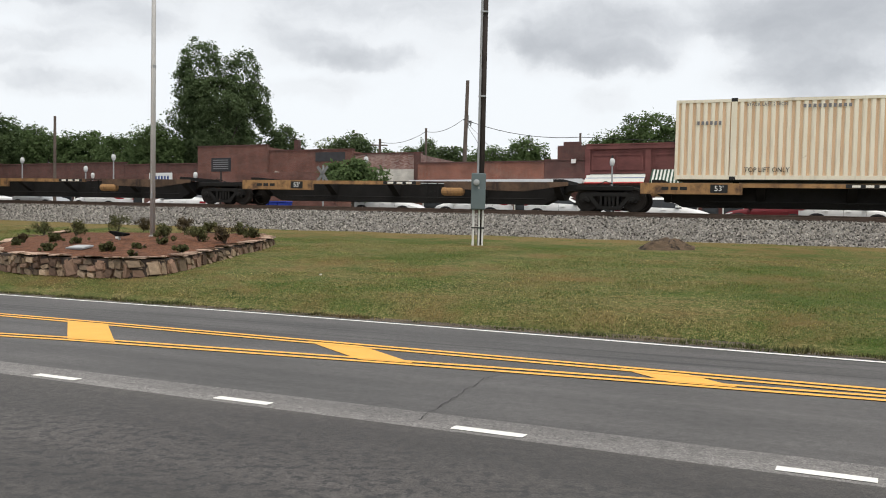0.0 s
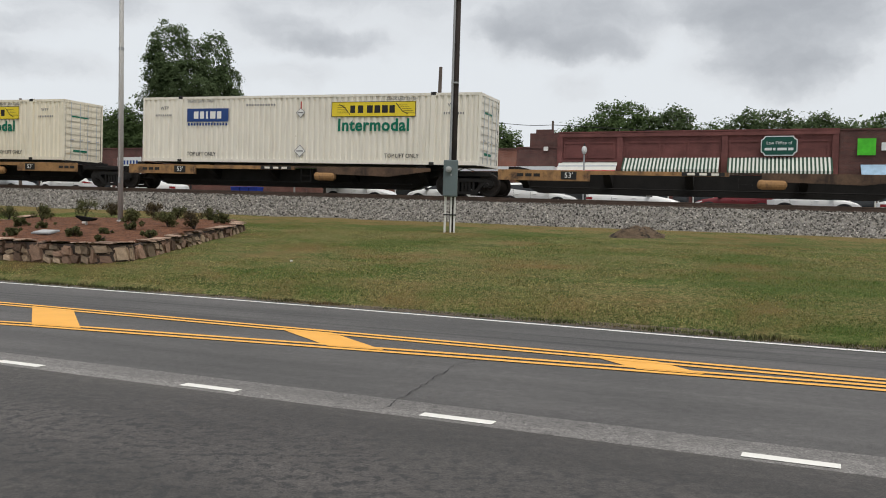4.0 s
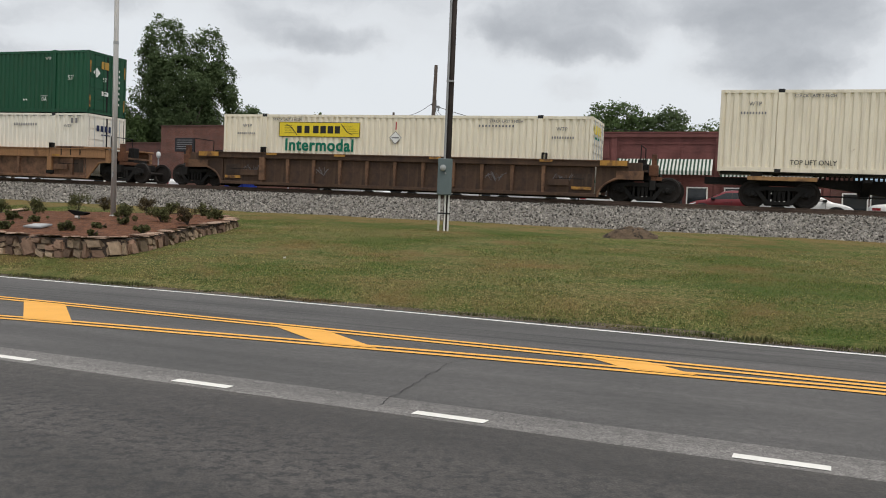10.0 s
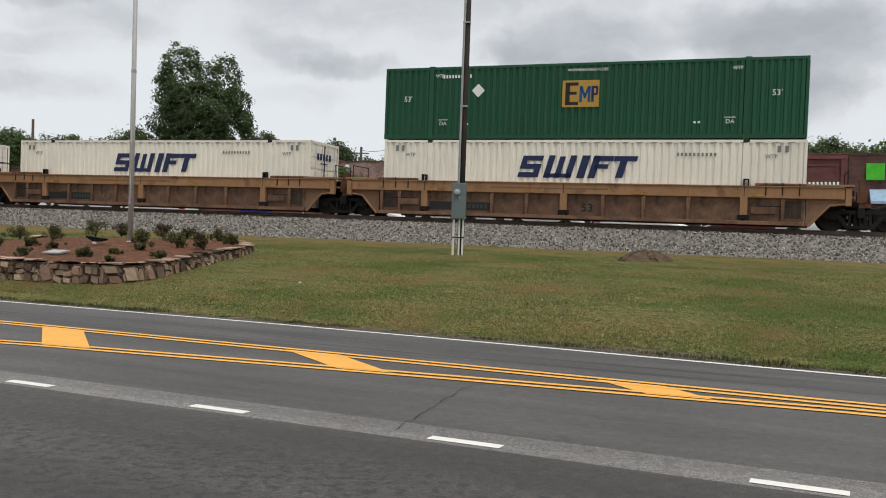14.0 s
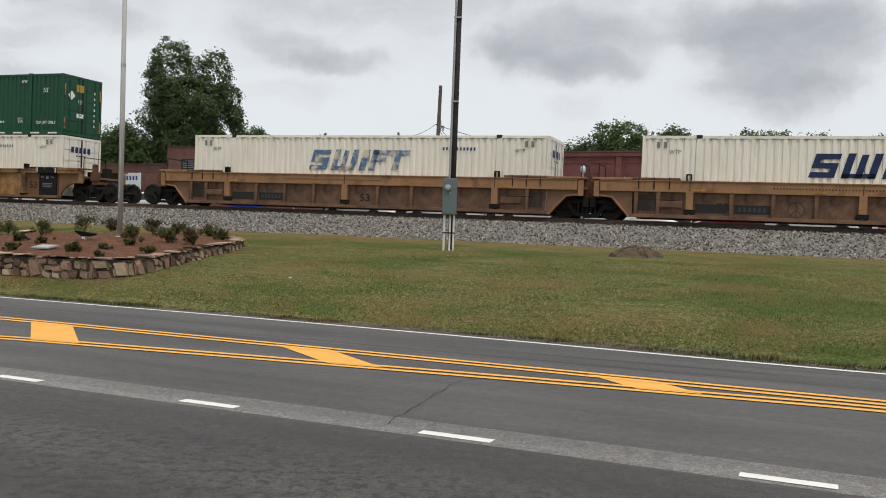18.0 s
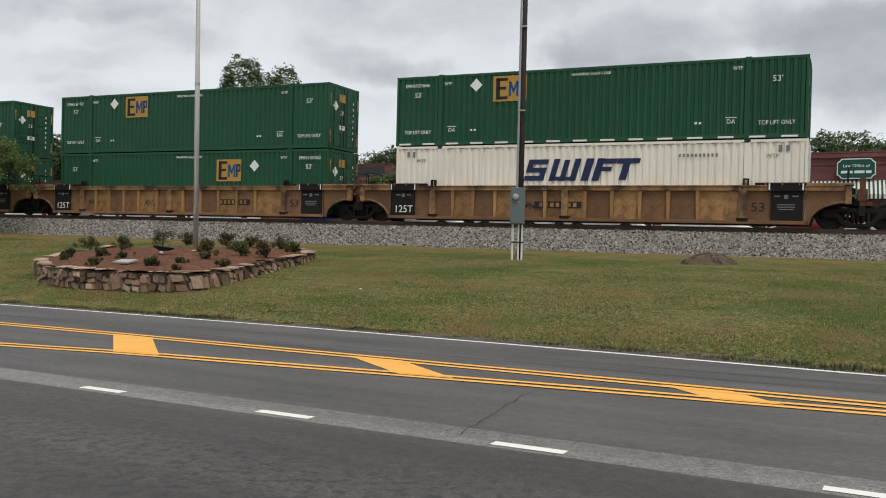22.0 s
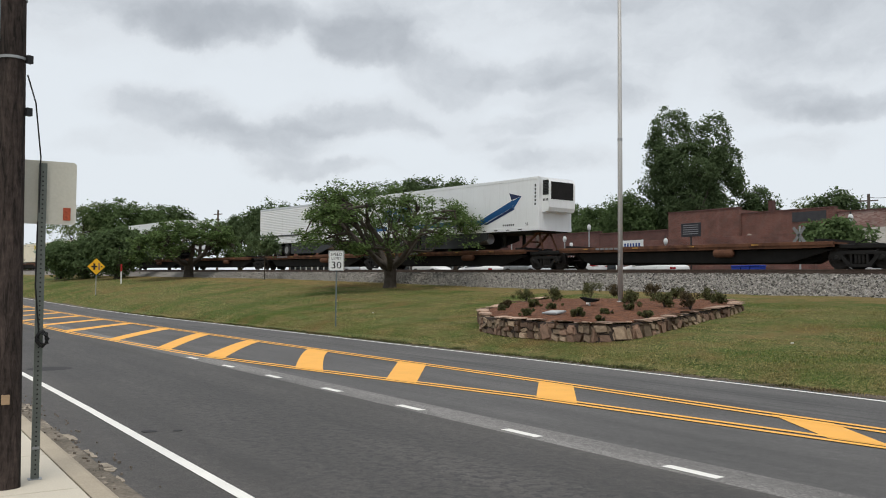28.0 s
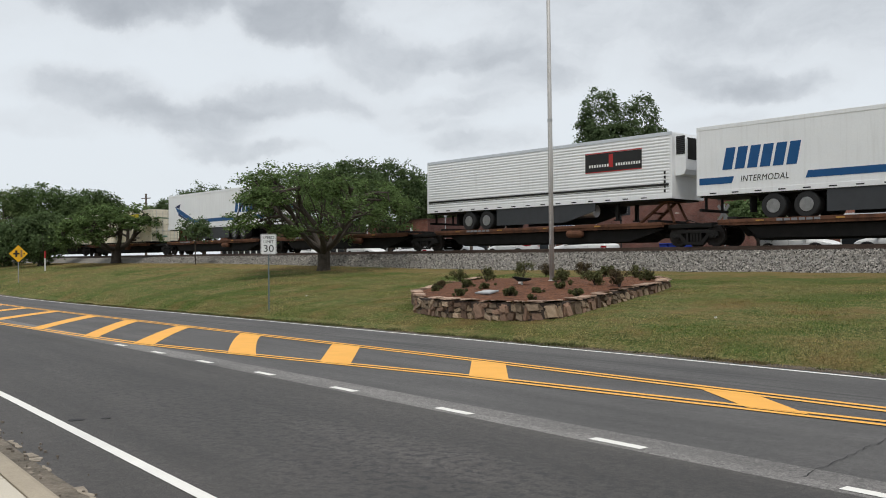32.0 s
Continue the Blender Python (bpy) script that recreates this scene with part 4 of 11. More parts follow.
def container(name, paint, label, group, style, groove_tint=False):
    """A 53-foot container, its long side toward -y; the origin lies under its middle."""
    root = thing(name, None, label, "container", group)
    hw = W / 2
    P6 = 6.05
    segs = ((-L / 2 + 0.10, -P6 - 0.10), (-P6 + 0.10, P6 - 0.10), (P6 + 0.10, L / 2 - 0.10))
    for sgn in (-1, 1):
        for k, (a, b) in enumerate(segs):
            ob = shared("side%d%d%s" % (sgn, k, groove_tint), lambda: corrugated(a, b, 0.17, H - 0.11, sgn * (hw - 0.055), 0.045, 0.262, sgn, groove_tint), "side_panel", paint, root)
            if groove_tint and len(ob.data.materials) < 2:
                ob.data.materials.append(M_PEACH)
        shared("toprail%d" % sgn, lambda: mbox(-L / 2, L / 2, *sorted((sgn * hw, sgn * (hw - 0.06))), H - 0.11, H - 0.005), "top_rail", paint, root)
        shared("botrail%d" % sgn, lambda: mbox(-L / 2, L / 2, *sorted((sgn * hw, sgn * (hw - 0.07))), 0.02, 0.17), "bottom_rail", paint, root)
        for x in (-P6, P6):
            shared("post%d%.1f" % (sgn, x), lambda: mbox(x - 0.10, x + 0.10, *sorted((sgn * (hw + 0.004), sgn * (hw - 0.07))), 0.0, H, bevel=0.01), "lift_post", paint, root)
            for z in (0.0, H - 0.10):
                shared("cast%d%.1f%.1f" % (sgn, x, z), lambda: mbox(x - 0.11, x + 0.11, *sorted((sgn * (hw + 0.008), sgn * (hw - 0.15))), z, z + 0.13, bevel=0.012), "corner_casting", paint if style == "emp" else M_DECALBLK, root)
        for x in (-L / 2, L / 2):
            s2 = 1 if x > 0 else -1
            shared("cpost%d%d" % (sgn, s2), lambda: mbox(*sorted((x, x - s2 * 0.10)), *sorted((sgn * (hw + 0.003), sgn * (hw - 0.10))), 0.0, H - 0.002, bevel=0.01), "corner_post", paint, root)
    shared("roof", lambda: mbox(-L / 2 + 0.02, L / 2 - 0.02, -hw + 0.03, hw - 0.03, H - 0.05, H - 0.012), "roof", paint, root)
    shared("floor", lambda: mbox(-L / 2 + 0.05, L / 2 - 0.05, -hw + 0.08, hw - 0.08, 0.05, 0.16), "floor_pan", M_BLACK, root)
    # closed end at -x, doors at +x
    def endwall():
        bm = corrugated(-hw + 0.09, hw - 0.09, 0.15, H - 0.12, 0, 0.04, 0.24, -1)
        bmesh.ops.transform(bm, matrix=Matrix.Translation((-L / 2 + 0.05, 0, 0)) @ Matrix.Rotation(radians(-90), 4, "Z"), verts=bm.verts)
        return bm
    shared("endwall", endwall, "front_wall", paint, root)
    for sgn in (-1, 1):
        def door():
            bm = bmesh.new()
            ya, yb = sorted((sgn * 0.015, sgn * (hw - 0.10)))
            box(bm, L / 2 - 0.06, L / 2 - 0.03, ya, yb, 0.14, H - 0.12)
            return bm
        d = shared("door%s%d" % (style, sgn), door, "door", paint, root)
        for yy in (0.0, hw - 0.125):
            shared("seal%s%d%.2f" % (style, sgn, yy), lambda: mbox(L / 2 - 0.028, L / 2 - 0.018, *sorted((sgn * yy, sgn * (yy + 0.045))), 0.14, H - 0.12), "door_seal", paint if style == "jb" and yy == 0.0 else M_SEAL, d)
        n, z0_, dz, hz, th = (8, 0.35, 0.31, 0.17, 0.025) if style == "jb" else (5, 0.2, 0.51, 0.40, 0.018)
        for i in range(n):
            rb = shared("doorrib%s%d" % (style, sgn), lambda: mbox(L / 2 - 0.03, L / 2 - 0.03 + th, *sorted((sgn * 0.07, sgn * (hw - 0.16))), 0, hz, bevel=0.008), "door_rib", paint, d)
            rb.location.z = z0_ + i * dz
        for k in (0.25, 0.85):
            def lockrod():
                bm = tube(bmesh.new(), [(L / 2 + 0.01, sgn * k, 0.12), (L / 2 + 0.01, sgn * k, H - 0.1)], 0.017, 6)
                box(bm, L / 2 - 0.01, L / 2 + 0.03, sgn * k - 0.02, sgn * k + 0.16, 1.0, 1.05)
                return bm
            shared("rod%d%.2f" % (sgn, k), lockrod, "lock_rod", M_ALU if style != "emp" else paint, d)
    for z in (0.02, H - 0.12):
        for x in (-L / 2, L / 2):
            shared("endrail%.1f%d" % (z, x), lambda: mbox(*sorted((x * 0.999, x * 0.994)), -hw + 0.05, hw - 0.05, z, z + 0.115), "end_rail", paint, root)
    return root


Y0 = -W / 2 - 0.006


def quad_panel(x, z, w, h, y=None, shear=0.0, t=0.004):
    """A flat sheet standing in the plane y, its middle at x, z."""
    y = Y0 if y is None else y
    bm = bmesh.new()
    d = shear * h / 2
    return prism(bm, [(x - w / 2 - d, z - h / 2), (x + w / 2 - d, z - h / 2), (x + w / 2 + d, z + h / 2), (x - w / 2 + d, z + h / 2)], y - t, y, "y")


def blocks(lst, y=None, shear=0.0, t=0.004):
    """Several slanted bars (x, z, w, h) in one sheet."""
    y = Y0 if y is None else y
    bm = bmesh.new()
    for x, z, w, h in lst:
        o = shear * z
        d = shear * h / 2
        prism(bm, [(x + o - w / 2 - d, z - h / 2), (x + o + w / 2 - d, z - h / 2), (x + o + w / 2 + d, z + h / 2), (x + o - w / 2 + d, z + h / 2)], y - t, y, "y")
    return bm


def each_mark(name, lst, y, material, root, shear=0.0):
    """Plain bars of a mark, one part each."""
    for c in lst:
        part(name, blocks([c], y, shear), material, root)


def bars(x, z, w, h, n=7, gap=0.42):
    """Unreadable small writing as a row of plain bars."""
    p = w / n
    return [(x - w / 2 + (i + 0.5) * p, z, p * (1 - gap), h) for i in range(n)]


def jb_marks(root, partner=False, logo_x=3.42, diamond_z=0.53):
    """Yellow panel over a green word, small stencils."""
    part("logo_panel", quad_panel(logo_x, 2.27, 3.8, 0.62), M_DECALYEL, root, "yellow logo panel with black marks")
    each_mark("logo_bar", [(logo_x - 0.92, 2.27, 0.22, 0.31), (logo_x - 0.56, 2.27, 0.24, 0.31), (logo_x - 0.14, 2.27, 0.26, 0.31), (logo_x + 0.20, 2.27, 0.26, 0.31), (logo_x + 0.54, 2.27, 0.26, 0.31), (logo_x + 0.86, 2.27, 0.24, 0.31)], Y0 - 0.004, M_DECALBLK, root)
    for k in (-1, 1):
        part("logo_rule", mbox(logo_x - 1.9, logo_x + 1.9, Y0 - 0.007, Y0 - 0.003, 2.27 + k * 0.30 - 0.011, 2.27 + k * 0.30 + 0.011), M_DECALBLK, root)
        part("logo_rule", mbox(logo_x + k * 1.885 - 0.012, logo_x + k * 1.885 + 0.012, Y0 - 0.007, Y0 - 0.003, 1.985, 2.555), M_DECALBLK, root)
        # thin ruled corner ornament
        for i in range(5):
            x0 = logo_x + (k * 1.62 if k < 0 else 1.12 + 0.08 * i)
            part("logo_line", mbox(x0, x0 + (0.34 + 0.05 * i if k < 0 else 0.42), Y0 - 0.007, Y0 - 0.004, 2.42 - 0.075 * i, 2.432 - 0.075 * i), M_DECALBLK, root)
        part("logo_line", prism(bmesh.new(), [(logo_x + k * 1.55, 2.27 - k * 0.22), (logo_x + k * 1.30, 2.27 - k * 0.10), (logo_x + k * 1.02, 2.27 + k * 0.22), (logo_x + k * 1.05, 2.27 + k * 0.23), (logo_x + k * 1.33, 2.27 - k * 0.08), (logo_x + k * 1.56, 2.27 - k * 0.20)][::k], Y0 - 0.008, Y0 - 0.004), M_DECALBLK, root)
    write("Intermodal", 0.70, logo_x + 0.02, Y0 - 0.002, 1.60, root, M_DECALGRN, squeeze=0.98, bold=0.02, space=1.07)
    for x in (-4.9, 4.75):
        write("TOP LIFT ONLY", 0.24, x, Y0 - 0.002, 0.36, root, M_DECALBLK, squeeze=0.9)
    write("STACK LAST 2 HIGH", 0.15, -4.95, Y0 - 0.002, 2.68, root, M_DECALGRY)
    write("STACK LAST 2 HIGH", 0.15, 4.7, Y0 - 0.002, 2.68, root, M_DECALGRY)
    xs_ = -1.9 if logo_x > 0 else 4.3
    part("stencil", blocks([(a, 2.5, w, h) for a, _, w, h in bars(xs_, 0, 1.5, 0.085, 11, 0.5)]), M_DECALGRY, root)
    part("stencil", blocks(bars(6.95, 2.08, 0.9, 0.085, 9, 0.5) + bars(-6.95, 2.08, 0.9, 0.085, 9, 0.5)), M_DECALGRY, root)
    write("WTP", 0.2, 6.9, Y0 - 0.002, 2.4, root, M_DECALGRY)
    write("WTP", 0.2, -6.9, Y0 - 0.002, 2.4, root, M_DECALGRY)
    part("red_tick", mbox(0.05, 0.10, Y0 - 0.004, Y0, 2.3, 2.62), M_REDDEC, root)
    zd = diamond_z
    for zq, hw_ in ((zd, 0.27), (zd + 1.62, 0.22)) if zd < 1 else ((zd, 0.27),):
        pc = part("placard", prism(bmesh.new(), [(0.06, zq - hw_), (0.06 + hw_, zq), (0.06, zq + hw_), (0.06 - hw_, zq)], Y0 - 0.004, Y0), M_DECALGRY, root, "white diamond placard with a grey rim")
        part("placard_field", prism(bmesh.new(), [(0.06, zq - hw_ + 0.035), (0.03 + hw_, zq), (0.06, zq + hw_ - 0.035), (0.09 - hw_, zq)], Y0 - 0.008, Y0 - 0.004), M_DECALWHT, pc)
        part("placard_bar", mbox(0.06 - 0.6 * hw_, 0.06 + 0.6 * hw_, Y0 - 0.012, Y0 - 0.008, zq - 0.025, zq + 0.025), M_DECALGRY, pc)
    # end doors
    e = L / 2 + 0.004
    if logo_x < 0:
        part("end_logo", mbox(e, e + 0.004, -0.95, 0.55, 2.28, 2.62), M_DECALYEL, root)
    part("end_stencil", boxes((e, e + 0.005, -0.8, 0.3, 2.1, 2.17), (e, e + 0.005, -0.7, 0.2, 0.45, 0.55)), M_DECALGRN, root)
    if partner:
        part("partner_panel", quad_panel(-4.6, 2.08, 2.15, 0.58), M_DECALBLU, root, "blue partner panel with white marks")
        each_mark("partner_bar", [(-5.2, 2.08, 0.24, 0.32), (-4.89, 2.08, 0.2, 0.32), (-4.63, 2.08, 0.1, 0.32), (-4.33, 2.08, 0.28, 0.32), (-4.0, 2.08, 0.22, 0.32)], Y0 - 0.004, M_DECALWHT, root)
        part("partner_line", blocks(bars(-4.6, 1.68, 2.1, 0.12, 14)), M_DECALBLU, root)


def swift_marks(root, x, material, faded=False):
    """A broad slanted word-mark as plain slanted bars, small stencils."""
    z0, h = 1.87, 0.86
    sh = 0.28
    y = Y0 - 0.002
    lst = []
    for i, (cx, w) in enumerate(((-1.78, 0.82), (-0.62, 1.12), (0.28, 0.30), (0.92, 0.72), (1.78, 0.86))):
        if i == 0:
            lst += [[(cx, 0.32, w, 0.19), (cx, 0.0, w, 0.19), (cx, -0.32, w, 0.19), (cx - 0.3, 0.16, 0.22, 0.14), (cx + 0.3, -0.16, 0.22, 0.14)]]
        elif i == 1:
            lst += [[(cx - 0.42, 0, 0.24, h), (cx, -0.02, 0.22, h - 0.04), (cx + 0.42, 0, 0.24, h), (cx, -0.34, w - 0.1, 0.15)]]
        elif i == 2:
            lst += [[(cx, 0, w, h)]]
        elif i == 3:
            lst += [[(cx - 0.22, 0, 0.27, h), (cx + 0.06, 0.32, w, 0.19), (cx + 0.04, 0.02, 0.52, 0.17)]]
        else:
            lst += [[(cx, 0.32, w, 0.19), (cx - 0.04, -0.08, 0.27, 0.64)]]
    for k, cells in enumerate(lst):
        ob = part("letter_mark", blocks(cells, y, sh), material, root, "faded blue slanted letter block" if faded else "dark blue slanted letter block")
        ob.location = (x, 0, z0)
    part("stencil", blocks(bars(x + 4.4, 2.36, 1.45, 0.12, 10, 0.5)), M_DECALGRY if not faded else M_DECALBLU, root)
    # shadow gaps of the roof bows, put in as flat grey dashes
    part("rail_slots", boxes(*[(-7.8 + 0.525 * i, -7.55 + 0.525 * i, Y0 - 0.003, Y0, H - 0.125, H - 0.10) for i in range(30)]), M_DECALGRY, root, "row of dark slots under the roof rail")
    write("WTP", 0.2, 6.9, Y0 - 0.002, 2.3, root, M_DECALGRY)
    write("WTP", 0.2, -6.9, Y0 - 0.002, 2.3, root, M_DECALGRY)
    part("vent", boxes((-7.55, -7.43, Y0 - 0.006, Y0, 2.45, 2.68), (-7.3, -7.18, Y0 - 0.006, Y0, 2.45, 2.68)), M_DECALGRY, root)
    part("vent", boxes((7.1, 7.22, Y0 - 0.006, Y0, 2.45, 2.68), (7.35, 7.47, Y0 - 0.006, Y0, 2.45, 2.68)), M_DECALGRY, root)
    e = L / 2 + 0.002
    part("end_mark", boxes(*[(e, e + 0.004, -0.72 + 0.27 * i, -0.54 + 0.27 * i, 2.12, 2.4) for i in range(5)], (e, e + 0.004, -0.4, 0.2, 1.95, 2.0)), M_NAVY, root)


def emp_marks(root, x, gap, numbers_left=True, top_lift=False, zl=1.72, number=""):
    """Gold square with dark bars, diamond placard and white stencils."""
    y = Y0
    part("logo_panel", quad_panel(x, zl, 1.42, 1.02), M_GOLD, root, "gold square logo panel with navy marks")
    part("logo_mark", blocks([(x - 0.50, zl, 0.17, 0.86), (x - 0.33, zl + 0.37, 0.48, 0.12), (x - 0.33, zl + 0.02, 0.36, 0.11), (x - 0.33, zl - 0.37, 0.50, 0.12)], y - 0.004), M_DECALBLK, root, "black serif block of the logo")
    mm = bmesh.new()
    z0, z1 = zl - 0.32, zl + 0.28
    for poly in ([(x - 0.04, z0), (x + 0.06, z0), (x + 0.06, z1), (x - 0.04, z1)], [(x + 0.28, z0), (x + 0.38, z0), (x + 0.38, z1), (x + 0.28, z1)], [(x - 0.04, z1), (x + 0.06, z1), (x + 0.20, z0 + 0.24), (x + 0.15, z0 + 0.12)], [(x + 0.38, z1), (x + 0.28, z1), (x + 0.13, z0 + 0.24), (x + 0.18, z0 + 0.12)]):
        prism(mm, poly, y - 0.008, y - 0.004)
    part("logo_mark", mm, M_MARTEN, root, "blue zigzag block of the logo")
    part("logo_mark", blocks([(x + 0.46, zl - 0.02, 0.10, 0.60), (x + 0.55, zl + 0.24, 0.2, 0.09), (x + 0.55, zl - 0.02, 0.2, 0.09), (x + 0.63, zl + 0.11, 0.08, 0.24)], y - 0.004), M_NAVY, root, "navy block of the logo")
    dx, zd = x + gap, zl + 0.2
    part("placard", prism(bmesh.new(), [(dx, zd - 0.27), (dx + 0.27, zd), (dx, zd + 0.27), (dx - 0.27, zd)], y - 0.004, y), M_DECALWHT, root, "white diamond placard")
    s0 = -1 if numbers_left else 1
    xn = s0 * (7.1 if top_lift or zl > 1.9 else 4.95)
    if number:
        write(number, 0.21, xn, y - 0.002, 2.50, root, M_DECALWHT, squeeze=0.9)
    else:
        part("stencil", blocks(bars(xn, 2.50, 1.25, 0.13, 10), y), M_DECALWHT, root)
    for sx in (-1, 1):
        write("53'", 0.30, sx * 7.05, y - 0.002, 1.62 if zl < 1.9 else 2.1, root, M_DECALWHT)
        write("WTP", 0.19, sx * 5.7, y - 0.002, 2.53, root, M_DECALWHT, squeeze=0.85)
        write("DA", 0.22, sx * 5.5, y - 0.002, 0.62, root, M_DECALWHT)
        part("da_rule", mbox(sx * 5.5 - 0.2, sx * 5.5 + 0.2, y - 0.004, y, 0.76, 0.785), M_DECALWHT, root)
        if top_lift:
            write("TOP LIFT ONLY", 0.22, sx * 7.05, y - 0.002, 0.55, root, M_DECALWHT, squeeze=0.8)
    part("stencil", blocks(bars(-4.55, 0.6, 0.3, 0.08, 2), y), M_DECALWHT, root)
    part("stencil", blocks(bars(4.35, 0.6, 0.3, 0.08, 2), y), M_DECALWHT, root)
    write("WARNING HIGH CUBE", 0.15, 0.3, y - 0.002, 2.62, root, M_DECALWHT)
    e = L / 2 + 0.004
    part("end_logo", mbox(e, e + 0.004, -0.45, 0.05, 2.15, 2.5), M_GOLD, root)
    part("end_placard", prism(bmesh.new(), [(-0.75, 1.7), (-0.52, 1.93), (-0.75, 2.16), (-0.98, 1.93)], e, e + 0.004, "x"), M_DECALWHT, root)
    write("53'", 0.26, e + 0.002, -0.2, 1.65, root, M_DECALWHT, face=(90, 0, 90))
    part("end_label", mbox(e, e + 0.004, -0.4, 0.05, 0.9, 1.1), M_DECALWHT, root)
    for i in range(7):
        part("end_stencil", mbox(e, e + 0.004, 0.75, 0.82, 0.55 + 0.27 * i, 0.66 + 0.27 * i), M_DECALWHT, root)
    for z0 in (0.3, 1.9):
        part("hinge_plate", mbox(e, e + 0.006, -1.2, -1.13, z0, z0 + 0.55), M_WORNYEL, root)
        part("hinge_plate", mbox(e, e + 0.006, 1.13, 1.2, z0, z0 + 0.55), M_WORNYEL, root)


# trucks ---------------------------------------------------------------
def truck_mesh():
    bm = bmesh.new()
    for sg in (-1, 1):
        y0, y1 = sorted((sg * 0.92, sg * 1.06))
        prism(bm, [(-1.18, 0.62), (-1.12, 0.82), (-0.55, 0.90), (0.55, 0.90), (1.12, 0.82), (1.18, 0.62), (0.98, 0.62), (0.86, 0.72), (0.48, 0.76), (-0.48, 0.76), (-0.86, 0.72), (-0.98, 0.62)], y0, y1)
        prism(bm, [(-0.82, 0.74), (-0.66, 0.76), (-0.34, 0.38), (0.34, 0.38), (0.66, 0.76), (0.82, 0.74), (0.44, 0.26), (-0.44, 0.26)], y0, y1)
        for x in (-0.36, 0.28):
            box(bm, x, x + 0.08, y0, y1, 0.36, 0.78)
        for x in (-0.15, 0.0, 0.15):
            lathe(bm, [(0.06, 0.40), (0.065, 0.72)], (x, sg * 0.99, 0), 8)
        for x in (-0.89, 0.89):
            lathe(bm, [(0.10, -0.10 * sg), (0.115, 0.02 * sg), (0.07, 0.07 * sg)], (x, sg * 1.02, 0.64), 12, "y")
            box(bm, x - 0.16, x + 0.16, *sorted((sg * 0.9, sg * 1.05)), 0.54, 0.70)
    box(bm, -0.22, 0.22, -1.0, 1.0, 0.62, 0.86, bevel=0.02)
    box(bm, -0.85, 0.85, -0.25, 0.25, 0.48, 0.62)
    return bm


def wheelset_mesh():
    bm = tube(bmesh.new(), [(0, -1.02, 0), (0, 1.02, 0)], 0.075, 10)
    for sg in (-1, 1):
        c = sg * 0.76
        lathe(bm, [(0.11, c + sg * 0.09), (0.13, c + sg * 0.09), (0.16, c + sg * 0.02), (0.36, c + sg * 0.045), (0.385, c + sg * 0.07), (0.455, c + sg * 0.07), (0.463, c - sg * 0.04), (0.49, c - sg * 0.055), (0.48, c - sg * 0.075), (0.38, c - sg * 0.075), (0.35, c - sg * 0.01), (0.12, c - sg * 0.05)], (0, 0, 0), 28, "y")
        for k in range(6):
            a = k * math.pi / 3
            box(bm, 0.25 * math.cos(a) - 0.02, 0.25 * math.cos(a) + 0.02, *sorted((c + sg * 0.02, c + sg * 0.045)), 0.25 * math.sin(a) - 0.02, 0.25 * math.sin(a) + 0.02)
    return bm


WHEELSETS = []   # (object, position of its truck in the train)


def truck(parent, x, c0):
    t = shared("truck", truck_mesh, "truck", M_BLACK, parent, "grimy cast-steel truck with coil springs")
    t.location.x = x
    for dx in (-0.89, 0.89):
        w = shared("wheelset", wheelset_mesh, "wheelset", M_WHEEL, t, "steel wheelset")
        w.location = (dx, 0, 0.64)
        WHEELSETS.append((w, c0 + x + dx, dx))
    return t


MOVING = []      # (thing, position in the train, height over the track)


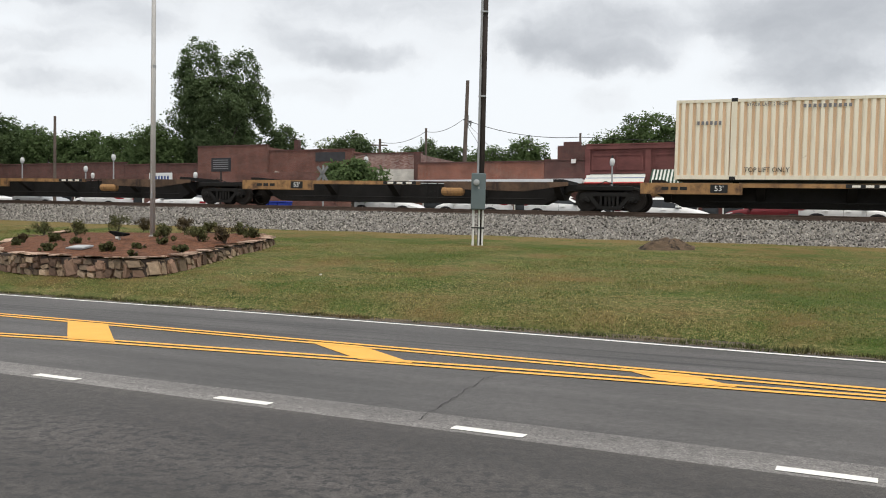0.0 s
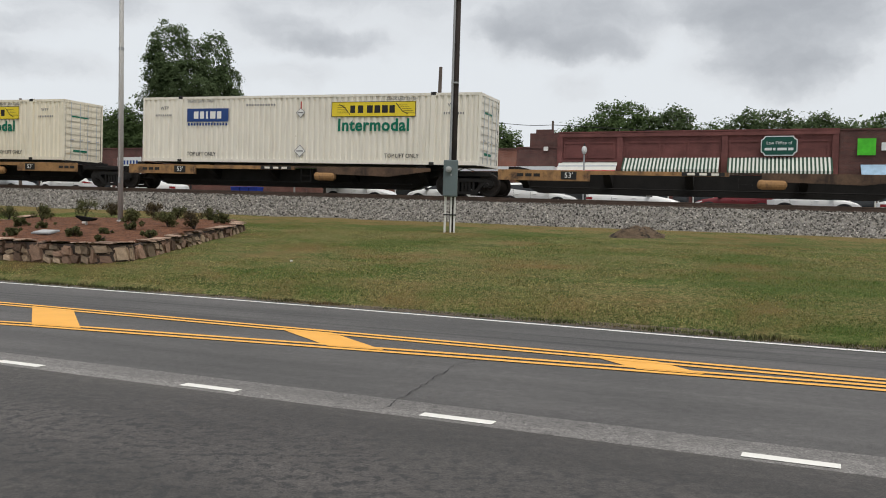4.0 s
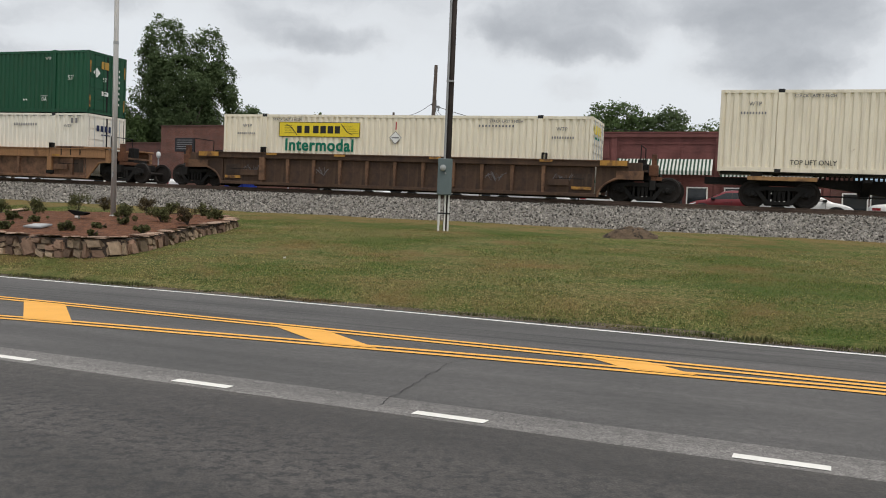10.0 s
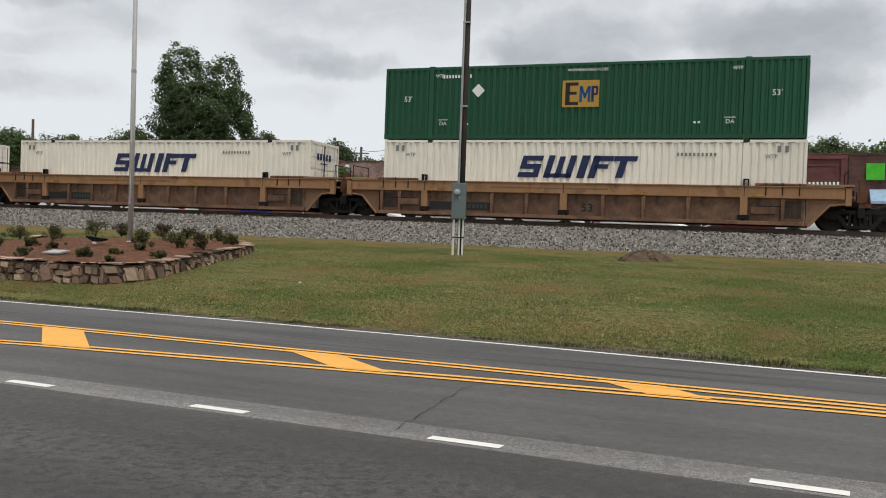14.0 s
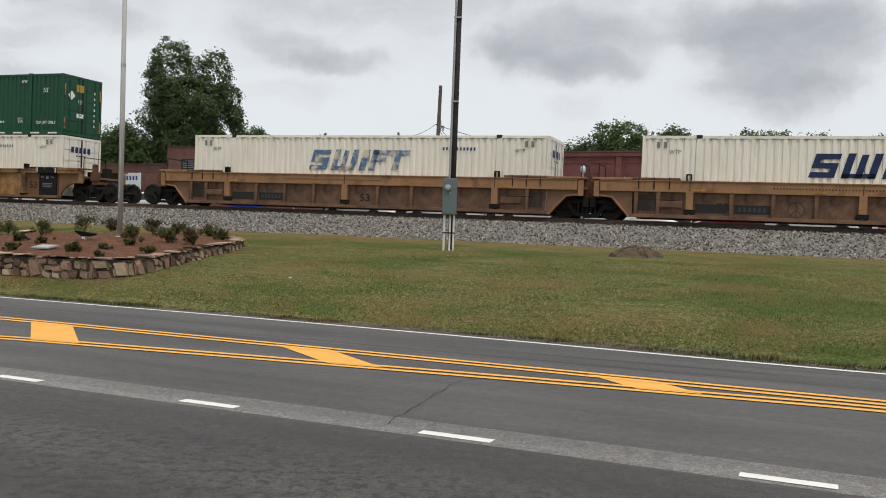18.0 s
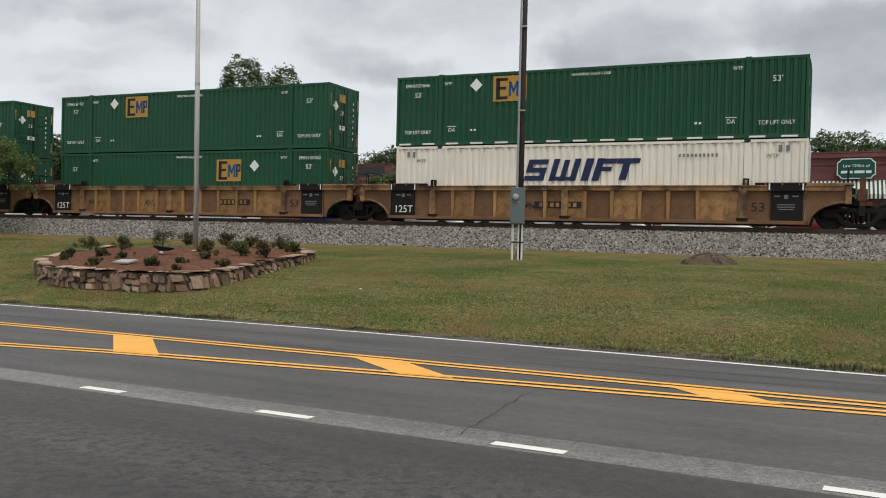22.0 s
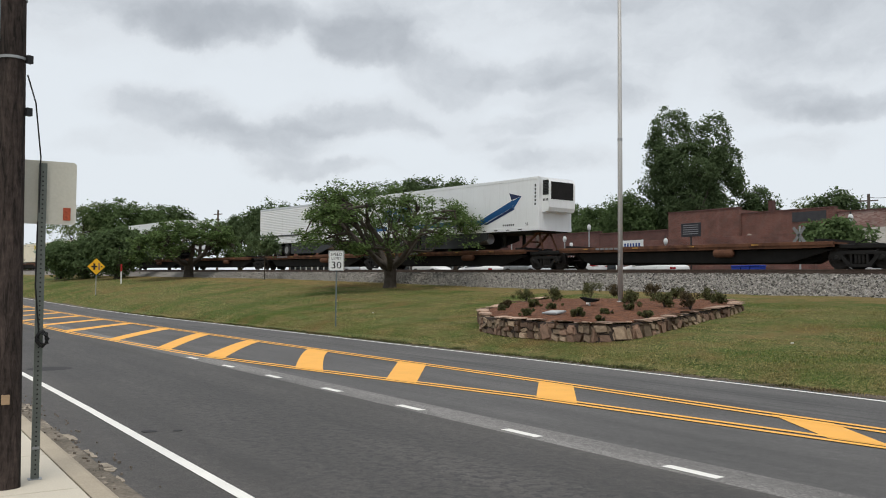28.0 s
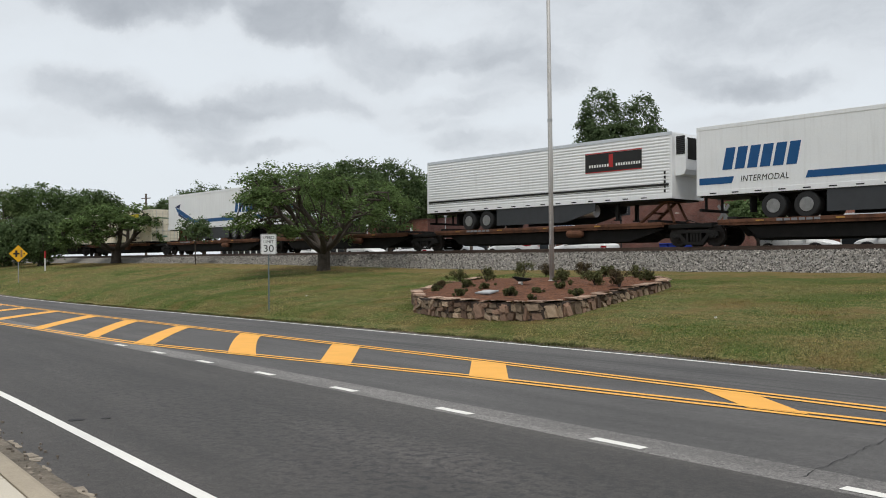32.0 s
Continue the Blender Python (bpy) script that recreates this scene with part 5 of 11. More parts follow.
def spine_unit(c0, half_l, half_r, trucks, deck="yellow", turned=False):
    """An articulated spine-car platform between two trucks."""
    root = thing("spine_car", None, "grimy articulated spine car platform with faded yellow end plates" if deck == "yellow" else "rust-brown articulated spine car platform with a wheel deck", "rail car", "spine cars of the train")
    a, b = -half_l, half_r
    # centre sill with raised ends
    part("centre_sill", prism(bmesh.new(), [(a + 0.1, 0.98), (a + (4.2 if turned else 1.6), 0.98), (a + (8.4 if turned else 2.7), 0.42), (b - 2.7, 0.42), (b - 1.6, 0.98), (b - 0.1, 0.98), (b - 0.1, 1.22), (a + 0.1, 1.22)], -0.38, 0.38), M_BLACK, root)
    pl = M_SPINEYEL if deck == "yellow" else M_RUST

    def along(d):
        # metres in from the plated end
        return b - d if turned else a + d
    for sg in (-1, 1):
        y0, y1 = sorted((sg * 1.22, sg * 1.34))
        if deck == "yellow":
            part("end_plate", mbox(*sorted((along(1.3), along(4.9))), y0, y1, 0.86, 1.27, bevel=0.01), pl, root, "faded yellow side plate")
            if turned:
                part("end_plate", mbox(*sorted((along(14.9), along(17.2))), y0, y1, 1.10, 1.24, bevel=0.01), M_SPINEYEL, root, "grimy tan side plate")
            else:
                pl_ = [(along(11.0), 1.05), (along(11.2), 0.97), (along(14.3), 0.90), (along(16.1), 1.14), (along(16.1), 1.27), (along(11.0), 1.27)]
                part("end_plate", prism(bmesh.new(), pl_, y0, y1), M_SPINEPL, root, "grimy brown tapering side plate")
            part("side_flange", mbox(*sorted((along(4.9), along(9.9))), *sorted((sg * 1.2, sg * 1.31)), 1.12, 1.27), pl, root, "thin faded yellow flange")
            if not turned:
                part("side_flange", mbox(*sorted((along(9.9), along(11.0))), *sorted((sg * 1.2, sg * 1.305)), 1.20, 1.27), M_SPINEBR, root)
        else:
            part("side_sill", prism(bmesh.new(), [(a + 1.3, 1.06), (a + 2.0, 1.02), (b - 2.0, 1.02), (b - 1.3, 1.06), (b - 1.3, 1.26), (a + 1.3, 1.26)], *sorted((sg * 1.16, sg * 1.30))), M_RUST, root)
            part("side_girder", prism(bmesh.new(), [(a + 2.3, 0.98), (a + 3.0, 0.5), (b - 3.3, 0.45), (b - 1.4, 0.98)], *sorted((sg * 0.9, sg * 1.0))), M_BLACK, root)
            part("deck_edge", mbox(a + 1.3, b - 1.3, y0, y1, 1.13, 1.27, bevel=0.01), pl, root)
    if deck == "yellow":
        part("number_plate", quad_panel(along(4.1), 1.07, 0.6, 0.3, -1.345), M_DECALBLK, root)
        write("53'", 0.28, along(4.1), -1.352, 1.07, root, M_DECALWHT)
        each_mark("owner_mark", [(along(2.2) + 0.33 * i, 1.07, 0.25, 0.12) for i in range(3)], -1.345, M_DECALBLK, root)
        if turned:
            # toothed rail along the top of the spine
            bm = mbox(along(15.0), along(9.6), -0.46, -0.40, 1.315, 1.345)
            for i in range(34):
                box(bm, along(14.95) + 0.157 * i, along(14.95) + 0.157 * i + 0.07, -0.46, -0.42, 1.21, 1.315)
            part("toothed_rail", bm, M_BLACK, root, kind="stuff")
        part("side_step", boxes((along(10.2), along(10.2) + 0.5, -1.28, -1.22, 0.62, 0.66), (along(10.2), along(10.2) + 0.03, -1.28, -1.22, 0.62, 1.2), (along(10.2) + 0.47, along(10.2) + 0.5, -1.28, -1.22, 0.62, 1.2), (along(10.2), along(10.2) + 0.5, -1.28, -1.22, 0.86, 0.89)), M_BLACK, root)
        part("owner_plate", quad_panel(along(9.0), 1.195, 1.5, 0.14, -1.313), M_DECALBLK, root)
        each_mark("owner_mark", [(along(9.0) - 0.42 + 0.42 * i, 1.195, 0.26, 0.085) for i in range(3)], -1.318, M_IVORY, root)
    else:
        part("deck_plate", mbox(a + 1.2, b - 1.2, -1.2, 1.2, 1.17, 1.24), M_RUST, root)
        for bx in [(a + 3 + 3.2 * i, a + 3.35 + 3.2 * i, -1.352, -1.346, 1.16, 1.22) for i in range(4)]:
            part("reflector_strip", mbox(*bx), M_WORNYEL, root)
        each_mark("owner_mark", [(a + 4.0 + 0.3 * i, 1.19, 0.24, 0.1) for i in range(6)], -1.345, M_DECALGRY, root)
    for x in (a + 2.2, a + 5.5, -0.3, b - 5.2, b - 2.0):
        part("cross_bearer", prism(bmesh.new(), [(-1.2, 1.12), (-0.3, 0.6), (0.3, 0.6), (1.2, 1.12), (1.2, 1.22), (-1.2, 1.22)], x - 0.14, x + 0.14, "x"), M_BLACK, root)
    part("air_reservoir", lathe(bmesh.new(), [(0.05, b - 6.75), (0.15, b - 6.7), (0.18, b - 6.6), (0.18, b - 5.9), (0.15, b - 5.8), (0.05, b - 5.75)], (0, -1.24, 0.87), 14, "x"), M_SPINEYEL if deck == "yellow" else M_RUST, root, "small air reservoir tank")
    part("brake_pipe", tube(bmesh.new(), [(a + 2.5, -0.75, 0.62), (b - 2.5, -0.75, 0.62)], 0.03, 6), M_BLACK, root)
    for x in (a + 1.9, b - 1.9):
        part("container_pedestal", mbox(x - 0.2, x + 0.2, -1.25, 1.25, 1.25, 1.385), M_BLACK, root)
    part("bolster_cover", mbox(b - 1.25, b + 0.9, -0.95, 0.95, 0.98, 1.16, bevel=0.03), M_BLACK, root)
    part("uncoupling_rod", tube(bmesh.new(), [(b - 0.6, -1.05, 1.1), (b - 0.1, -1.1, 1.32), (b + 0.4, -1.05, 1.15)], 0.02, 6), M_BLACK, root)
    for x in trucks:
        truck(root, x, c0)
    MOVING.append((root, c0, 0.0))
    return root


def well_unit(c0, top, panel, style, trucks, half=9.8, number="53"):
    """A double-stack well car: deep side walls between two trucks."""
    root = thing("well_car", None, {"old": "dark brown double-stack well car with yellow reflector marks", "brown": "rust-stained brown well car with an orange top chord", "gold": "grimy golden-brown well car with ribbed panels"}[style], "rail car", "well cars of the train")
    zt = 1.63
    zc = {"old": 1.42, "brown": 1.24, "gold": 1.47}[style]
    e = 8.15
    zb = 0.29
    RIBS = {"old": [-6.15 + 1.23 * i for i in range(11)], "brown": [-8.0, -7.2, -4.65, -3.25, -1.85, 1.1, 2.6, 4.2, 7.4], "gold": [-5.25, -4.35, -3.4, -2.45, -1.3, 0.3, 1.35, 2.4, 3.45, 4.5]}[style]
    POSTS = {"old": [-6.15, 2.45], "brown": [-6.1, -0.4, 6.1], "gold": [-6.15, -0.5, 6.05]}[style]
    for sg in (-1, 1):
        part("top_chord", mbox(-e - 1.2, e + 1.2, *sorted((sg * 1.36, sg * 1.52)), zc, zt, bevel=0.012), top, root)
        part("top_lip", mbox(-e - 1.2, e + 1.2, *sorted((sg * 1.30, sg * 1.56)), zt, zt + 0.035), top, root)
        part("bottom_chord", mbox(-e, e, *sorted((sg * 1.34, sg * 1.50)), zb, zb + 0.13, bevel=0.012), panel, root)
        xs = sorted(set([-e] + RIBS + POSTS + [e]))
        for i, (x, x1) in enumerate(zip(xs, xs[1:])):
            p = x1 - x
            pm = panel
            if style == "gold":
                pm = M_WELLYEL if (i * 7 + int(abs(c0))) % 5 < 2 and 0 < i < 13 else panel
            me = once("wellpanel%.2f%s%s%.2f" % (sg, style, pm.name, p), lambda: mbox(0.05, p - 0.05, *sorted((sg * 1.36, sg * 1.385)), zb + 0.12, zc + 0.01))
            ob = placed("side_panel", me, pm, root)
            ob.location.x = x
        for x in RIBS:
            me = once("wellrib%d%s" % (sg, style), lambda: prism(bmesh.new(), [(-0.045, zb + 0.08), (0.045, zb + 0.08), (0.075, zc), (-0.075, zc)], *sorted((sg * 1.37, sg * 1.49))))
            ob = placed("rib", me, M_WELLYEL if style == "gold" else M_WELLRIB, root)
            ob.location.x = x
        # broad posts with a dark grimy foot, and the corner guides over two of them
        for x in POSTS:
            part("lift_post", mbox(x - 0.13, x + 0.13, *sorted((sg * 1.36, sg * 1.525)), 0.62 if style == "brown" else zb + 0.2, zc + 0.04, bevel=0.01), top if style != "old" else M_WELLRIB, root)
            if style != "old":
                part("post_foot", mbox(x - 0.2, x + 0.2, *sorted((sg * 1.37, sg * 1.50)), 0.47 if style == "brown" else zb + 0.06, 0.63 if style == "brown" else zb + 0.21, bevel=0.02), M_BLACK, root)
            part("chord_seam", mbox(x - 0.012, x + 0.012, *sorted((sg * 1.515, sg * 1.524)), zc, zt), M_BLACK, root)
        # sloped or arched ends over the trucks
        for s2 in (-1, 1):
            if style == "brown":
                low = [(s2 * (e + 0.1), zb), (s2 * (e + 0.75), 1.02), (s2 * (half - 0.25), 1.10)]
            else:
                low = [(s2 * (e + 0.08 + 1.25 * (1 - math.cos(a_))), zb + 0.80 * math.sin(a_)) for a_ in [math.pi / 2 * q / 8 for q in range(9)]] + [(s2 * (half - 0.25), 1.10)]
            part("end_wall", prism(bmesh.new(), [(s2 * e, zb)] + low + [(s2 * (half - 0.25), zt - 0.02), (s2 * e, zt - 0.02)], *sorted((sg * 1.30, sg * 1.40))), panel, root)
            rim = [Vector((x, sg * 1.41, z)) for x, z in low]
            part("arch_rim", tube(bmesh.new(), rim, 0.045, 6), top if style != "old" else M_WELLRIB, root)
            part("corner_guide", boxes((s2 * 6.15 - 0.10, s2 * 6.15 - 0.05, *sorted((sg * 1.34, sg * 1.50)), zt + 0.03, zt + 0.24), (s2 * 6.15 + 0.05, s2 * 6.15 + 0.10, *sorted((sg * 1.34, sg * 1.50)), zt + 0.03, zt + 0.24), (s2 * 6.15 - 0.10, s2 * 6.15 + 0.10, *sorted((sg * 1.34, sg * 1.50)), zt + 0.24, zt + 0.28)), M_BLACK, root, "black steel container corner guide")
            # raised end deck over the chord
            if style != "old":
                part("end_deck", mbox(*sorted((s2 * 6.45, s2 * 8.3)), *sorted((sg * 1.30, sg * 1.54)), zt + 0.036, zt + 0.13, bevel=0.03), M_BLACK if style == "gold" else M_WELLRIB, root, "raised end deck over the chord")
                for q in range(3):
                    part("deck_band", mbox(*sorted((s2 * (6.8 + 0.55 * q), s2 * (6.84 + 0.55 * q))), *sorted((sg * 1.30, sg * 1.545)), zc + 0.1, zt + 0.135), M_BLACK if style == "brown" else M_GOLDTOP, root)
                part("end_cap", mbox(*sorted((s2 * 8.15, s2 * (half - 0.15))), *sorted((sg * 0.9, sg * 1.57)), zt + 0.04, zt + 0.11, bevel=0.01), top, root)
                part("end_bracket", mbox(*sorted((s2 * (half - 0.42), s2 * (half - 0.22))), *sorted((sg * 1.38, sg * 1.52)), 1.02, zt, bevel=0.01), top, root)
            if style == "gold":
                part("dark_plate", mbox(*sorted((s2 * 7.0, s2 * 8.05)), *sorted((sg * 1.42, sg * 1.47)), zb + 0.03, zc), M_BLACK, root, "black stencilled capacity plate")
                part("chord_patch", mbox(*sorted((s2 * 6.9, s2 * 8.1)), *sorted((sg * 1.50, sg * 1.566)), zc - 0.01, zt + 0.04), M_BLACK, root, "black painted stretch of the top chord")
                for q in (6.92, 8.02):
                    part("white_tick", mbox(*sorted((s2 * q, s2 * (q + 0.05)), ), *sorted((sg * 1.565, sg * 1.57)), zc + 0.02, zt + 0.1), M_DECALWHT, root)
            else:
                part("grab_iron", tube(bmesh.new(), [(s2 * 6.6, sg * 1.42, 0.95), (s2 * 6.6, sg * 1.48, 0.95), (s2 * 7.7, sg * 1.48, 0.95), (s2 * 7.7, sg * 1.42, 0.95)], 0.014, 5), M_BLACK, root)
                part("handhold_plate", mbox(*sorted((s2 * 6.35, s2 * 7.15)), *sorted((sg * 1.43, sg * 1.49)), 0.68, 0.92, bevel=0.01), panel, root)
                part("dark_panel", mbox(*sorted((s2 * 7.3, s2 * 8.0)), *sorted((sg * 1.385, sg * 1.395)), 0.55, 1.15), M_SPINEBR, root, "dark sooty panel")
    for s2 in (-1, 1):
        part("end_sill", prism(bmesh.new(), [(s2 * e, 0.5), (s2 * (e + 0.8), 1.0), (s2 * (half + 0.3), 1.0), (s2 * (half + 0.3), 1.25), (s2 * e, 1.25)], -0.45, 0.45), M_BLACK, root)
        part("end_platform", mbox(*sorted((s2 * (e + 0.3), s2 * (half - 0.1))), -1.32, 1.32, 1.28, 1.36), panel, root)
        part("handrail", tube(bmesh.new(), [(s2 * (half - 0.35), -1.25, 1.36), (s2 * (half - 0.35), -1.25, 2.25), (s2 * (half - 0.35), 0.2, 2.25), (s2 * (half - 0.35), 0.2, 1.36)], 0.022, 6), M_BLACK, root, "safety handrail")
        part("brake_housing", mbox(s2 * (half - 0.5) - 0.15, s2 * (half - 0.5) + 0.15, 0.3, 0.7, 1.36, 1.85, bevel=0.02), M_BLACK, root)
        part("valve_box", mbox(s2 * (half - 0.2) - 0.25, s2 * (half - 0.2) + 0.1, -0.9, -0.5, 1.36, 1.6, bevel=0.02), M_BLACK, root)
        part("brake_stand", boxes((s2 * (half + 0.12) - 0.09, s2 * (half + 0.12) + 0.09, -1.12, -0.9, 0.75, 1.95), (s2 * (half + 0.12) - 0.16, s2 * (half + 0.12) + 0.16, -1.15, -0.85, 1.15, 1.55), (s2 * (half + 0.12) - 0.05, s2 * (half + 0.12) + 0.3, -1.1, 1.1, 0.98, 1.12), bevel=0.01), M_RUST, root, "rusty hand brake stand")
        part("drawbar", mbox(*sorted((s2 * (half - 0.3), s2 * (half + 1.0))), -0.22, 0.22, 0.78, 1.02, bevel=0.02), M_BLACK, root)
        part("pilot_beam", mbox(*sorted((s2 * (half + 0.0), s2 * (half + 0.22))), -1.25, 1.25, 0.62, 0.98, bevel=0.02), M_BLACK, root)
        part("hose", tube(bmesh.new(), [(s2 * half, -0.6, 1.0), (s2 * (half + 0.2), -0.7, 0.65), (s2 * (half + 0.5), -0.5, 0.85)], 0.03, 6), M_BLACK, root)
    part("well_floor", mbox(-e, e, -1.3, 1.3, 0.34, 0.415), M_BLACK, root)
    # marks
    if style == "brown":
        x53 = -4.95 if abs(c0 + 134.1) < 1 else 0.5
        write(number, 0.42, x53, -1.39, 0.72, root, M_DECALBLK, squeeze=1.15, bold=0.01)
        part("owner_plate", blocks([(-5.35, 0.68, 1.1, 0.32), (-3.95, 0.68, 1.2, 0.32)], -1.387), M_DECALBLK, root)
        each_mark("owner_mark", bars(-3.95, 0.68, 1.0, 0.16, 6), -1.393, M_SKIRT, root)
        for bx in [(x, x + 0.45, -1.565, -1.56, zc + 0.05, zc + 0.13) for x in (-6.0, -2.0, 2.2, 6.3)]:
            part("reflector_strip", mbox(*bx), M_WORNYEL, root)
        part("stencil", blocks(bars(-1.0, zc + 0.2, 4.6, 0.05, 44, 0.5), -1.523), M_DECALGRYBR, root)
        if abs(c0 + 134.1) < 1:
            # sprayed ring with three spokes
            ring = [(-2.5 + 0.27 * math.cos(k * 0.3), -1.389, 0.72 + 0.27 * math.sin(k * 0.3)) for k in range(22)]
            part("graffiti", tube(bmesh.new(), ring, 0.012, 4), M_SKIRT, root, "dark sprayed ring")
            for a_ in (90, 270, 225, 315):
                part("graffiti", tube(bmesh.new(), [(-2.5, -1.389, 0.72), (-2.5 + 0.27 * math.cos(radians(a_)), -1.389, 0.72 + 0.27 * math.sin(radians(a_)))], 0.012, 4), M_SKIRT, root)
    elif style == "gold":
        write(number, 0.46, 6.57, -1.395, 0.88, root, M_DECALBLK, squeeze=1.15)
        write("125T", 0.42, -7.5, -1.475, 0.68, root, M_DECALWHT)
        each_mark("plate_mark", [(-7.75, 1.28, 0.2, 0.05), (-7.52, 1.26, 0.14, 0.14), (-7.25, 1.28, 0.2, 0.05), (7.2, 1.28, 0.2, 0.05), (7.5, 1.26, 0.14, 0.14), (7.8, 1.28, 0.2, 0.05), (7.5, 0.98, 0.6, 0.03), (7.5, 0.9, 0.6, 0.03), (7.5, 0.82, 0.5, 0.03)], -1.475, M_DECALGRY, root)
        part("owner_plate", quad_panel(-0.8 if int(c0) % 2 else 3.2, 0.92, 1.9, 0.26, -1.392), M_DECALBLK, root)
        each_mark("owner_mark", bars(-0.8 if int(c0) % 2 else 3.2, 0.92, 1.6, 0.16, 7), -1.398, M_WELLYEL, root)
        # sprayed scribbles and grime patches on the panels
        rg = random.Random(int(abs(c0)))
        for k in range(2):
            cx = rg.choice((-5.5, -4.3, -3.1, -1.8, 0.6, 1.8, 4.3, 5.5)) + rg.uniform(-0.1, 0.1)
            pts = [(cx - 0.4 + 0.8 * i / 16 + 0.12 * math.sin(i * 1.9 + k), -1.389, 0.85 + 0.17 * math.sin(i * 2.3 + k) + 0.05 * math.cos(i * 5.1)) for i in range(17)]
            part("graffiti", tube(bmesh.new(), pts, 0.011, 4), M_DECALBLK, root, "thin black sprayed scribble")
    else:
        # pale chalk scribbles on the panels
        for k, cx in enumerate((-6.75, -3.4, 4.2, 6.9)):
            pts = [(cx - 0.36 + 0.72 * i / 18 + 0.13 * math.sin(i * 1.7 + k), -1.389, 0.95 + 0.16 * math.sin(i * 2.1 + k) + 0.06 * math.cos(i * 4.7 + k)) for i in range(19)]
            part("graffiti", tube(bmesh.new(), pts, 0.010, 4), M_DECALGRY, root, "pale chalk scribble")
        # worn orange corner plates over the trucks, a pale scuffed lip and a second row of short ribs
        for s2 in (-1, 1):
            part("corner_plate", mbox(*sorted((s2 * (e + 0.15), s2 * (e + 1.15))), -1.57, -1.52, zt - 0.16, zt + 0.03), M_WORNYEL, root, "worn orange corner plate")
            part("end_step", mbox(*sorted((s2 * (e + 0.75), s2 * (half - 0.2))), -1.46, -1.41, 0.98, 1.30), M_WELLRIB, root, "rusty brown end step")
            part("step_tread", mbox(*sorted((s2 * (e - 0.9), s2 * (e - 0.15))), -1.47, -1.40, 0.55, 0.66), M_WORNYEL, root)
        part("scuffed_edge", mbox(-e - 1.2, e + 1.2, -1.566, -1.56, zt, zt + 0.035), M_WELLRIB, root)
        for bx in [(x, x + 0.5, -1.575, -1.56, zt - 0.07, zt + 0.02) for x in (-8.8, -5.9, -2.7, 1.5, 6.0)]:
            part("reflector_strip", mbox(*bx), M_WORNYEL, root)
    for x in trucks:
        truck(root, x, c0)
    MOVING.append((root, c0, 0.0))
    return root


def load(ob, c0, h):
    MOVING.append((ob, c0, h))
    return ob


